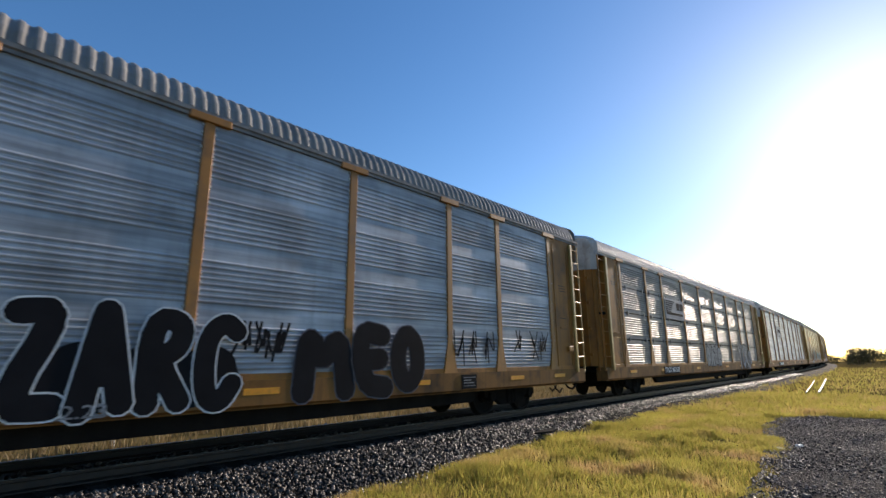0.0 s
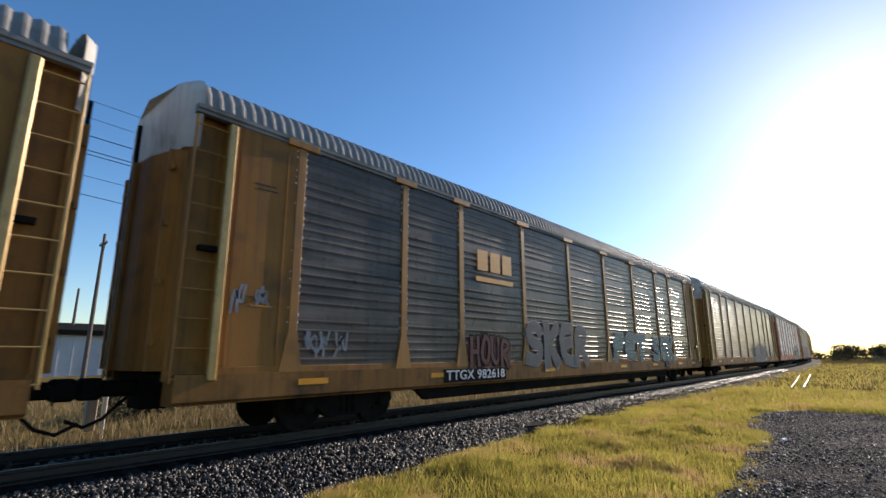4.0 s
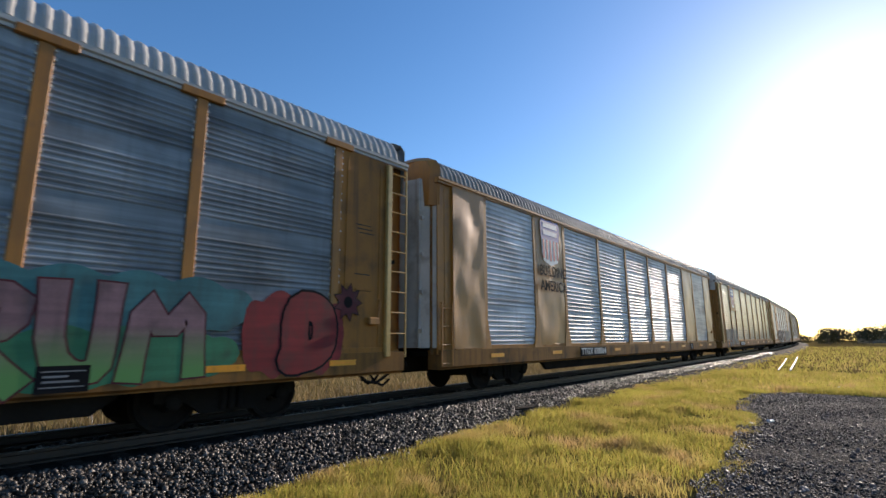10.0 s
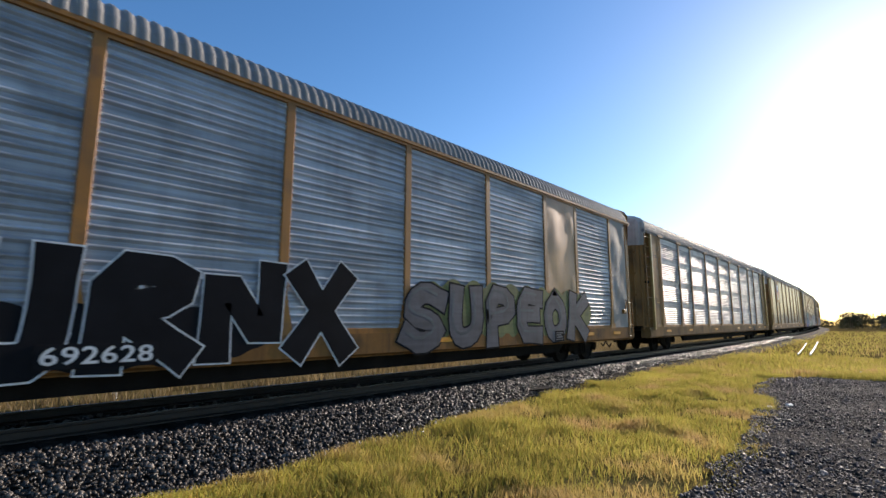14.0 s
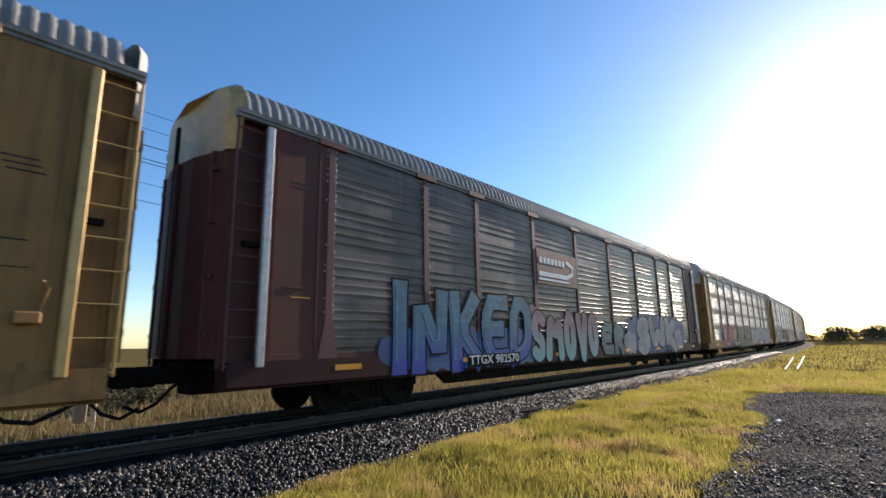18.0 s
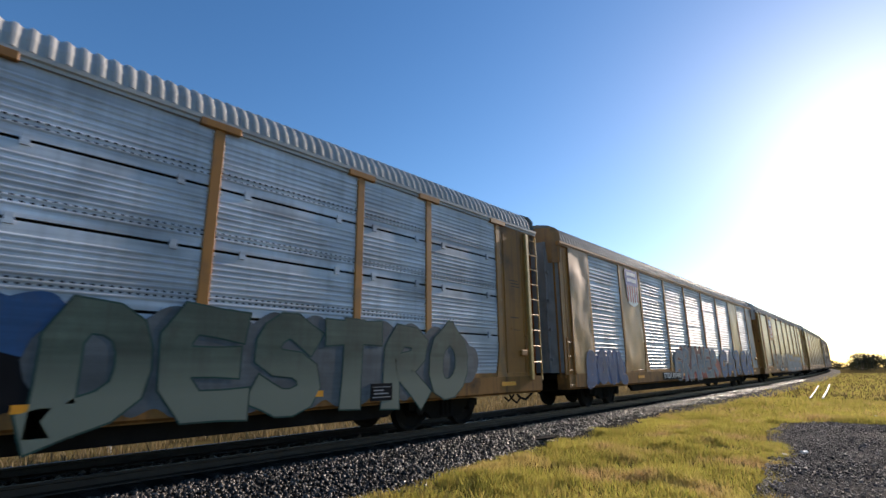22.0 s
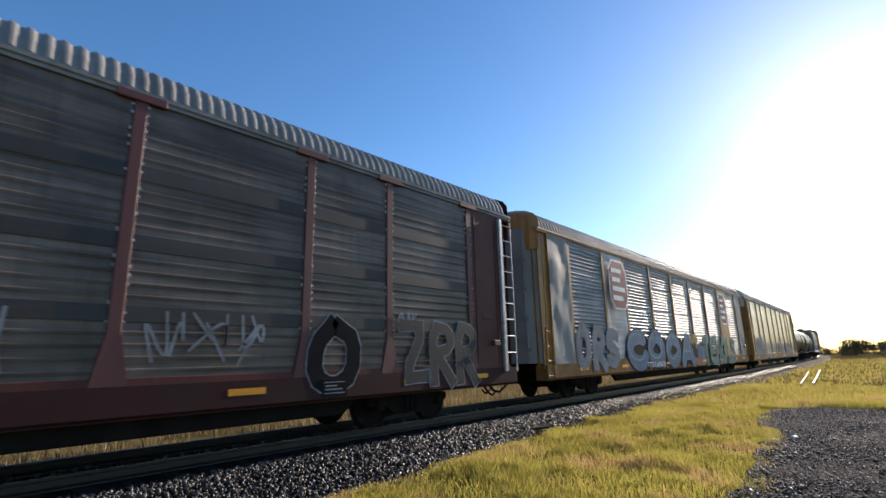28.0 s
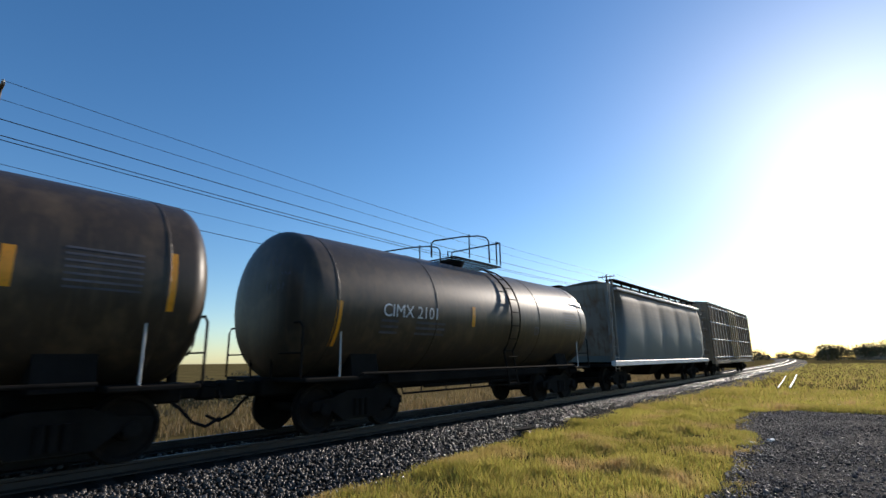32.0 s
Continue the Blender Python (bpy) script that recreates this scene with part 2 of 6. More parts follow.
WHITE = surface("weathered_white", (0.52, 0.50, 0.46), 0.6, 0, 0.14, 1.2, (0.22, 0.16, 0.11), 0.65, 0.5, 0.001, spec=0.3)
GALV = surface("galvanised_roof", (0.27, 0.26, 0.245), 0.6, 0.0, 0.15, 0.7, (0.14, 0.12, 0.10), 0.45, 0, 0, spec=0.3)
SILVER = surface("galvanised_panel", (0.47, 0.49, 0.52), 0.46, 0.12, 0.18, 0.6, (0.12, 0.11, 0.10), 0.5, 0.25, 0, 14, bands=0.36, grain=0.35, wavy=0.0012, spec=0.22)
SILVERD = surface("galvanised_panel_weathered", (0.28, 0.32, 0.35), 0.46, 0.12, 0.18, 0.6, (0.08, 0.08, 0.08), 0.5, 0.25, 0, 14, bands=0.36, grain=0.35, wavy=0.0012, spec=0.22)
SILVERB = surface("galvanised_panel_blue", (0.53, 0.565, 0.61), 0.44, 0.15, 0.18, 0.6, (0.11, 0.11, 0.11), 0.45, 0.2, 0, 14, bands=0.36, grain=0.35, wavy=0.0012, spec=0.22)
PERF = surface("punched_panel", (0.72, 0.76, 0.815), 0.46, 0.12, 0.16, 0.6, (0.13, 0.13, 0.13), 0.4, 0.2, 0, 9, bands=0.3, grain=0.3, wavy=0.0015, holes=True, spec=0.15)
# Paler, shinier metal that boosts the sun glint on the ribs.
RIB_GLINT = surface("rib_glint", (0.56, 0.58, 0.61), 0.32, 0.5, 0.2, 0.6, (0.16, 0.15, 0.14), 0.35, 0.2, 0, 14, bands=0.3, grain=0.4)
DULL = surface("dull_grey_panel", (0.185, 0.145, 0.122), 0.30, 0.03, 0.2, 0.6, (0.035, 0.031, 0.028), 0.5, 0.3, 0, 9, spec=0.25, bands=0.42, grain=0.3, wavy=0.005)
BROWNISH = surface("dirty_brown_panel", (0.230, 0.178, 0.148), 0.33, 0.03, 0.2, 0.6, (0.05, 0.04, 0.034), 0.5, 0.35, 0, 9, spec=0.25, bands=0.42, grain=0.3, wavy=0.005)
SLATE = surface("slate_grey_panel", (0.23, 0.22, 0.218), 0.46, 0.1, 0.15, 0.6, (0.12, 0.11, 0.11), 0.5, 0.25, 0, 9, bands=0.25, grain=0.3, wavy=0.0012, spec=0.2)
BLACK = surface("underframe_black", (0.016, 0.014, 0.0125), 0.95, 0, 0.3, 2.0, (0.016, 0.012, 0.009), 0.35, 0, 0.002, spec=0.06)
STEEL = surface("wheel_steel", (0.013, 0.011, 0.010), 0.8, 0.0, 0.25, 3.0, (0.03, 0.018, 0.012), 0.5, 0, 0.001, spec=0.12)
RAILTOP = surface("rail_steel", (0.032, 0.024, 0.019), 0.5, 0.3, 0.25, 3.0, (0.05, 0.026, 0.015), 0.6, 0, 0.001)
# Paler than the rack paint: sun on ladders and corner posts is mixed in.
LADDER = surface("pale_tan", (0.46, 0.29, 0.10), 0.34, 0.2, 0.12, 4.0, RUST, 0.3, 0, 0.001)
STEELPALE = surface("pale_ladder_steel", (0.46, 0.44, 0.42), 0.36, 0.4, 0.12, 4.0, RUST, 0.4, 0, 0.001)
REFLECT = surface("yellow_reflector", (0.80, 0.30, 0.012), 0.35, 0, 0.06, 6.0, GRIME, 0.25, 0, 0)
DARKTANK = surface("tank_black", (0.052, 0.037, 0.025), 0.42, 0, 0.25, 0.8, (0.15, 0.10, 0.055), 0.6, 0.3, 0.0003, 12, spec=0.36)
HOPPER = surface("hopper_grey", (0.25, 0.22, 0.185), 0.6, 0, 0.2, 0.9, (0.17, 0.085, 0.04), 0.9, 0.75, 0.001, spec=0.35)
BOXRED = surface("boxcar_brown", (0.33, 0.21, 0.125), 0.6, 0, 0.2, 0.9, (0.10, 0.07, 0.05), 0.5, 0.4, 0.002)
TIE = surface("old_timber", (0.03, 0.025, 0.021), 0.95, 0, 0.3, 2.0, (0.02, 0.017, 0.014), 0.5, 0, 0.004, spec=0.1)
STONE = surface("ballast_stone", (0.095, 0.083, 0.072), 0.40, 0, 0.45, 3.0, (0.05, 0.045, 0.04), 0.6, 0, 0.004, 60, spec=0.42, hue=(0.6, 0.55, 0.50), pieces=(0.06, 2.4))
BED = surface("ballast_bed", (0.022, 0.02, 0.018), 1.0, 0, 0.35, 2.0, (0.028, 0.025, 0.022), 0.5, 0, 0.02, 22, spec=0.03)
LOT = surface("gravel_lot", (0.036, 0.033, 0.032), 1.0, 0, 0.5, 0.8, (0.02, 0.018, 0.017), 0.6, 0, 0.02, 40, spec=0.03)
GRIT = surface("lot_stone", (0.095, 0.085, 0.08), 0.6, 0, 0.4, 3.0, (0.035, 0.031, 0.03), 0.5, 0, 0.003, 60, spec=0.35, hue=(0.65, 0.62, 0.60), pieces=(0.08, 2.6))
EARTH = surface("dry_ground", (0.17, 0.125, 0.05), 1.0, 0, 0.3, 0.25, (0.11, 0.10, 0.03), 0.6, 0, 0.03, 9, spec=0.0)
BLADE = surface("grass_blades", (0.55, 0.41, 0.12), 0.8, 0, 0.25, 0.35, (0.58, 0.36, 0.20), 0.85, 0, 0, 3, spec=0.08, hue=(0.66, 0.92, 0.60), thin=0.62, pieces=(0.7, 1.15))
DRYBLADE = surface("dry_grass", (0.34, 0.25, 0.12), 0.8, 0, 0.3, 0.3, (0.20, 0.12, 0.05), 0.6, 0, 0, 3, hue=(0.8, 0.8, 0.8), thin=0.4)
LEAF = surface("hedge_leaves", (0.075, 0.075, 0.035), 0.7, 0, 0.3, 0.5, (0.10, 0.06, 0.03), 0.5, 0, 0, 3, hue=(0.7, 0.8, 0.7), thin=0.25)
WOODPOLE = surface("pole_timber", (0.14, 0.11, 0.085), 0.85, 0, 0.25, 1.5, (0.06, 0.05, 0.04), 0.4, 0.3, 0.003)
WIRE = surface("wire", (0.03, 0.03, 0.032), 0.5, 0.3, 0.1)
PALEWALL = surface("pale_cladding", (0.55, 0.55, 0.53), 0.6, 0, 0.1, 0.3, (0.3, 0.27, 0.22), 0.3, 0.2)
DENTED = surface("dented_yellow_sheet", (0.36, 0.165, 0.05), 0.38, 0.1, 0.16, 0.9, (0.2, 0.12, 0.06), 0.5, 0.3, 0.0006)
BLUE = surface("shield_blue", (0.03, 0.06, 0.30), 0.5, 0, 0.12, 2.0, GRIME, 0.3, 0.2)
RED = surface("shield_red", (0.45, 0.03, 0.03), 0.5, 0, 0.12, 2.0, GRIME, 0.3, 0.2)
BRIGHT = surface("painted_white", (0.68, 0.68, 0.67), 0.5, 0, 0.08, 2.0, GRIME, 0.3, 0.25)
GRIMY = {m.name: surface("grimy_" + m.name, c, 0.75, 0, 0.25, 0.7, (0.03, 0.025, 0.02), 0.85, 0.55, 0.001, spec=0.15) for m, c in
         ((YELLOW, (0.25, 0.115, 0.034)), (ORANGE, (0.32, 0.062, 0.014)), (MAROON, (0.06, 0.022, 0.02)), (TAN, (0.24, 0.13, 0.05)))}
WORN = {m.name: surface("worn_" + m.name, c, 0.6, 0, 0.2, 0.7, (0.09, 0.05, 0.025), 0.75, 0.6, 0.0006, spec=0.25) for m, c in
        ((YELLOW, (0.35, 0.142, 0.027)), (ORANGE, (0.46, 0.085, 0.015)), (MAROON, (0.12, 0.032, 0.027)), (TAN, (0.33, 0.16, 0.05)))}
CHORDGREY = surface("grey_top_rail", (0.25, 0.245, 0.24), 0.7, 0, 0.2, 0.8, (0.08, 0.07, 0.06), 0.6, 0.3, 0.0004, spec=0.2)
POST_GLINT = surface("post_glint", (0.50, 0.50, 0.48), 0.30, 0.7, 0.12, 6.0, GRIME, 0.3)
BANDGREY = surface("dull_band", (0.13, 0.13, 0.135), 0.6, 0.1, 0.15, 0.8, GRIME, 0.4, 0.3, bands=0.2)
BANDDARK = surface("dark_band", (0.055, 0.047, 0.043), 0.6, 0.1, 0.15, 0.8, GRIME, 0.4, 0.3, bands=0.2)
PALEROOF = surface("pale_roof", (0.42, 0.41, 0.39), 0.55, 0.0, 0.12, 0.7, (0.24, 0.21, 0.18), 0.4, 0, 0, spec=0.35)
INK = surface("painted_black", (0.012, 0.012, 0.014), 0.75, 0, 0.2, 2.0, spec=0.08)


def spray(name, colour):
    """Spray paint over dusty steel."""
    return surface("spray_" + name, tuple(0.72 * c for c in colour), 0.6, 0, 0.2, 1.2, GRIME, 0.45, 0.35, bands=0.22, spec=0.3)


def fade(name, top, low, z, soft):
    """Spray paint that runs from one colour to another over a height."""
    m = spray(name, top)
    n, link = m.node_tree.nodes, m.node_tree.links.new
    base = n["Principled BSDF"].inputs["Base Color"]
    upper = base.links[0].from_socket
    co, axes, span, both = n.new("ShaderNodeTexCoord"), n.new("ShaderNodeSeparateXYZ"), n.new("ShaderNodeMapRange"), n.new("ShaderNodeMix")
    link(co.outputs["Object"], axes.inputs[0])
    link(axes.outputs["Z"], span.inputs["Value"])
    span.inputs["From Min"].default_value, span.inputs["From Max"].default_value = z - soft, z + soft
    both.data_type = "RGBA"
    both.inputs["A"].default_value = (*low, 1)
    link(span.outputs[0], both.inputs["Factor"])
    link(upper, both.inputs["B"])
    link(both.outputs["Result"], base)
    return m


PGREY, PGREYD, PSLATE, PPALE = spray("grey", (0.42, 0.44, 0.47)), spray("dark_grey", (0.16, 0.16, 0.19)), spray("slate", (0.20, 0.27, 0.36)), spray("pale_blue", (0.36, 0.46, 0.60))
PRED, PMAR, PPINK, PORANGE = spray("red", (0.42, 0.035, 0.04)), spray("maroon", (0.16, 0.02, 0.03)), spray("pink", (0.48, 0.25, 0.29)), spray("orange", (0.55, 0.14, 0.03))
PYEL, PLIME, PGREEN, PGREEND = spray("yellow", (0.50, 0.30, 0.04)), spray("lime", (0.24, 0.27, 0.08)), spray("green", (0.05, 0.30, 0.15)), spray("dark_green", (0.03, 0.10, 0.08))
PTEAL, PTEALB, PCYAN, PSKY = spray("teal", (0.07, 0.28, 0.30)), spray("bright_teal", (0.03, 0.27, 0.20)), spray("cyan", (0.08, 0.36, 0.48)), spray("sky", (0.03, 0.22, 0.40))
PSKYP, PBLUE, PLILAC = spray("pale_sky", (0.30, 0.46, 0.66)), spray("blue", (0.03, 0.14, 0.36)), spray("lilac", (0.42, 0.40, 0.56))
PNAVY = spray("night_blue", (0.022, 0.028, 0.042))
PYELD, PDIM = spray("ochre", (0.36, 0.20, 0.035)), spray("dim_brown", (0.06, 0.053, 0.052))
PLATE = spray("plate_white", (0.50, 0.52, 0.56))
PTEALG = spray("sea_green", (0.025, 0.19, 0.14))
PSLATED, PHAZE = spray("dark_slate", (0.15, 0.18, 0.20)), spray("haze_blue", (0.30, 0.37, 0.46))
FVIOLET = fade("white_to_violet", (0.40, 0.40, 0.46), (0.11, 0.05, 0.22), 1.45, 0.45)
FCYAN = fade("cyan_to_blue", (0.06, 0.30, 0.42), (0.02, 0.05, 0.30), 1.35, 0.5)
FSUNSET = fade("lilac_to_teal", (0.42, 0.27, 0.30), (0.16, 0.34, 0.33), 1.35, 0.5)
FPINK = fade("pink_to_green", (0.40, 0.22, 0.24), (0.10, 0.26, 0.08), 1.25, 0.3)
FSAGE = fade("sage_to_grey", (0.12, 0.17, 0.13), (0.16, 0.18, 0.14), 1.3, 0.3)
HULL = fade("rusty_hull", (0.27, 0.18, 0.11), (0.145, 0.165, 0.165), 3.0, 0.55)
PSKYD, PSTENCIL = spray("deep_sky", (0.025, 0.19, 0.40)), spray("stencil_brown", (0.06, 0.045, 0.03))

# ---- ground, bed and track ----
def lift(y):
    """The lie of the land: it climbs a little with the line, then levels."""
    return GRADE * max(-40.0, min(y, 160.0))


def sheet(name, xs, ys, height, material, label, category):
    """A grid over xs and ys with a height function."""
    vs = [(x, y, height(x, y)) for y in ys for x in xs]
    nx = len(xs)
    fs = [(j * nx + i, j * nx + i + 1, (j + 1) * nx + i + 1, (j + 1) * nx + i) for j in range(len(ys) - 1) for i in range(nx - 1)]
    me = bpy.data.meshes.new(name)
    me.from_pydata(vs, [], fs)
    me.materials.append(None)
    ob = part(name, me, material)
    return tagged(ob, label, category, kind="structure")


def rough_land(x, y):
    near = max(0.0, 1 - (abs(x) + abs(y)) / 160)
    return lift(y) - 0.03 + near * (0.05 * noise.noise((x * 0.5, y * 0.5, 0)) + 0.02 * noise.noise((x * 2.1, y * 2.1, 3)))


steps = [-3500, -1500, -700, -350, -200, -120, -80, -60, -45, -36, -30, -26] + [-23 + 0.7 * i for i in range(52)] + [16, 20, 26, 36, 50, 80, 120, 200, 350, 700, 1500, 3500]
steps_y = [-1500, -600, -250, -120, -60, -40, -30, -20, -14, -10, -7, -5] + [-3.5 + 0.8 * i for i in range(70)] + [55, 60, 66, 74, 84, 100, 120, 140, 160, 200, 300, 500, 900, 1700, 4000]
sheet("ground", steps, steps_y, rough_land, EARTH, "dry grassy ground that runs out flat to the horizon", "ground")


def ribbon(name, outline, s0, s1, step, material, label, category):
    """An outline of (off, height) drawn along the line."""
    vs, n = [], len(outline)
    count = int((s1 - s0) / step) + 1
    for i in range(count):
        for off, z in outline:
            vs.append(along(s0 + i * step, off, z)[0])
    fs = [(i * n + k, i * n + k + 1, (i + 1) * n + k + 1, (i + 1) * n + k) for i in range(count - 1) for k in range(n - 1)]
    me = bpy.data.meshes.new(name)
    me.from_pydata(vs, [], fs)
    me.materials.append(None)
    return tagged(part(name, me, material), label, category, kind="structure")


ribbon("ballast_bed", [(-4.2, -0.52), (-3.0, -0.40), (-2.0, -0.22), (-1.4, -0.20), (1.4, -0.20), (1.9, -0.22), (2.5, -0.36), (3.0, -0.46), (3.4, -0.50)], -60, 460, 2.0, BED,
       "dark crushed-stone bed that carries the track", "ballast")


def rail(side):
    half = [(-0.036, 0.0), (-0.036, -0.035), (-0.009, -0.05), (-0.009, -0.13), (-0.07, -0.15), (-0.07, -0.172)]
    outline = half[::1] + [(-x, z) for x, z in half[::-1]]
    outline = [(side * 0.7535 + x, z) for x, z in outline]
    outline.append(outline[0])
    return ribbon("rail", outline, -60, 460, 2.0, RAILTOP, "steel rail with a worn bright head on timber ties", "rail")


rail(1), rail(-1)
tie_mesh = Shape().box(-1.30, 1.30, -0.115, 0.115, -0.17, 0, 0.012).mesh("tie")
plate_mesh = Shape().box(-0.18, 0.18, -0.095, 0.095, 0, 0.018, 0.004).mesh("tie_plate")
ties = tagged(new("tie_row"), "weathered timber ties bedded in dark ballast", "railway ties", kind="structure")
for i in range(150):
    p, h = along(-12 + i * 0.52, 0, -0.19)
    tie = part("tie", tie_mesh, TIE, ties, at=Matrix.Translation(p) @ pose(0, 0, 0, 0, 0, math.degrees(h) + random.uniform(-0.8, 0.8)))
    if 10 < i < 75:
        part("tie_plate", plate_mesh, STEEL, tie, at=(0.7535, 0, 0))


# ---- rolling stock: common parts ----
WHEEL_R = 0.457
wheelsets = []


def wheelset_mesh():
    s = Shape()
    s.lathe([(-0.95, 0.075), (-0.80, 0.085), (0.80, 0.085), (0.95, 0.075)], 0, 14)
    for side in (-1, 1):
        c = side * 0.7535
        s.lathe([(c - 0.065 * side, 0.20), (c - 0.065 * side, 0.40), (c - 0.085 * side, 0.44), (c - 0.085 * side, 0.485), (c - 0.055 * side, 0.487),
                 (c - 0.045 * side, WHEEL_R), (c + 0.06 * side, WHEEL_R - 0.004), (c + 0.062 * side, 0.40), (c + 0.02 * side, 0.37), (c + 0.02 * side, 0.17), (c + 0.09 * side, 0.15), (c + 0.09 * side, 0.09)], 0, 28)
    for k in range(3):
        q = 2 * math.pi * k / 3
        s.box(0.84, 0.875, math.cos(q) * 0.05 - 0.012, math.cos(q) * 0.05 + 0.012, math.sin(q) * 0.05 - 0.012, math.sin(q) * 0.05 + 0.012)
    return s.mesh("wheelset")


def side_frame_mesh():
    outline = [(-1.15, 0.44), (-1.15, 0.60), (-0.70, 0.66), (-0.35, 0.78), (0.35, 0.78), (0.70, 0.66), (1.15, 0.60), (1.15, 0.44), (0.72, 0.44), (0.45, 0.24), (-0.45, 0.24), (-0.72, 0.44)]
    s = Shape().prism(outline, 0, -0.07, 0.07)
    for y in (-0.88, 0.88):
        s.lathe([(-0.10, 0.10), (0.13, 0.12), (0.15, 0.08)], 0, 14, (0, y, WHEEL_R))
    for y in (-0.14, 0.0, 0.14):
        s.lathe([(0.29, 0.055), (0.62, 0.055)], 2, 10, (0.09, y, 0))
    return s.mesh("side_frame")


BOLSTER = Shape().box(-0.9, 0.9, -0.2, 0.2, 0.42, 0.74, 0.03).mesh("truck")
SIDE_FRAME, WHEELSET = side_frame_mesh(), wheelset_mesh()
BRAKE = Shape().box(-0.75, 0.75, -0.06, 0.06, 0.30, 0.42, 0.02).mesh("brake_beam")


def truck(car, y):
    t = part("truck", BOLSTER, BLACK, car, "black cast-steel two-axle truck", (0, y, 0))
    for x in (-0.98, 0.98):
        part("side_frame", SIDE_FRAME, BLACK, t, at=(x, 0, 0) if x > 0 else pose(x, 0, 0, 0, 0, 180))
    for dy in (-0.88, 0.88):
        w = part("wheelset", WHEELSET, STEEL, t, "steel wheels with worn treads on an axle")
        w.matrix_parent_inverse = Matrix.Translation((0, dy, WHEEL_R))
        wheelsets.append(w)
        part("brake_beam", BRAKE, BLACK, t, at=(0, dy * 0.42, 0))
    return t


COUPLER = Shape().box(-0.11, 0.11, 0, 0.62, 0.76, 1.0, 0.03).box(-0.17, 0.17, 0.50, 0.82, 0.72, 1.04, 0.05).mesh("coupler")
HOSE = Shape().tube([(0.3, 0, 0.75), (0.32, 0.15, 0.62), (0.33, 0.35, 0.40), (0.30, 0.6, 0.30), (0.26, 0.85, 0.42)], 0.028, 7).mesh("air_hose")
CUT_LEVER = Shape().tube([(0.05, 0.5, 1.02), (0.35, 0.42, 0.98), (1.25, 0.30, 0.98), (1.40, 0.30, 0.78)], 0.014, 6).mesh("uncoupling_lever")


def couplers(car, y):
    for e in (-1, 1):
        turn = pose(0, y * e, 0, 0, 0, 0 if e > 0 else 180)
        part("coupler", COUPLER, BLACK, car, at=turn)
        part("air_hose", HOSE, INK, car, at=turn)
        part("uncoupling_lever", CUT_LEVER, BLACK, car, at=turn)


letters = {}


def text_mesh(words, size, fat=0.0, thick=0.003, space=1.0):
    """Flat letters that stand in the y, z plane and read from the side of the camera."""
    key = (words, size, fat, thick, space)
    if key not in letters:
        cu = bpy.data.curves.new("letters", "FONT")
        cu.body, cu.size, cu.offset, cu.extrude, cu.space_character = words, size, fat, thick, space
        cu.align_x, cu.align_y, cu.resolution_u = "CENTER", "CENTER", 3
        ob = bpy.data.objects.new("letters", cu)
        scene.collection.objects.link(ob)
        me = bpy.data.meshes.new_from_object(ob.evaluated_get(bpy.context.evaluated_depsgraph_get()))
        bpy.data.objects.remove(ob)
        me.transform(Matrix(((0, 0, 1, 0), (1, 0, 0, 0), (0, 1, 0, 0), (0, 0, 0, 1))))
        me.materials.clear()
        me.materials.append(None)
        letters[key] = me
    return letters[key]


# ---- the enclosed car carriers ----
HALF = 13.58
SIDE = 1.517
POSTS = [-11.66, -9.03, -7.09, -4.25, -1.42, 1.42, 4.25, 7.09, 9.03, 11.66]
FLOOR_Z, EAVE_Z = 1.12, 5.17
ROOF = [(1.50, 5.20), (1.53, 5.24), (1.47, 5.45), (1.35, 5.64), (1.11, 5.79), (0.76, 5.89), (0.38, 5.93), (0.0, 5.94)]
SHIFTS = [-0.22, -0.12, -0.03, -0.02, 0.06, 0.0, 0.30, -0.05, -0.08, -0.12, 0.03, 0.20, 0.20, 0.14, 0.12, 0.11, 0.10, 0.14, 0.17, 0.22, 0.20]


def roof_mesh():
    """Cross-ribbed sheet bent over the car."""
    half = ROOF + [(-x, z) for x, z in ROOF[-2::-1]]
    n, pitch = len(half), 0.186
    vs, fs, stations = [], [], []
    y = -HALF + 0.12
    while y < HALF - 0.12 - pitch:
        stations += [(y, 0.0), (y + pitch * 0.20, 0.045), (y + pitch * 0.40, 0.045), (y + pitch * 0.72, 0.0)]
        y += pitch
    for y, h in stations:
        for i, (x, z) in enumerate(half):
            d = Vector((x, 0.6 * (z - 5.1))).normalized() * h if 0 < i < n - 1 else Vector((0, 0))
            vs.append((x + d.x, y, z + d.y))
    m = len(stations)
    fs = [(j * n + i, j * n + i + 1, (j + 1) * n + i + 1, (j + 1) * n + i) for j in range(m - 1) for i in range(n - 1)]
    return Shape().add(vs, fs).mesh("roof")


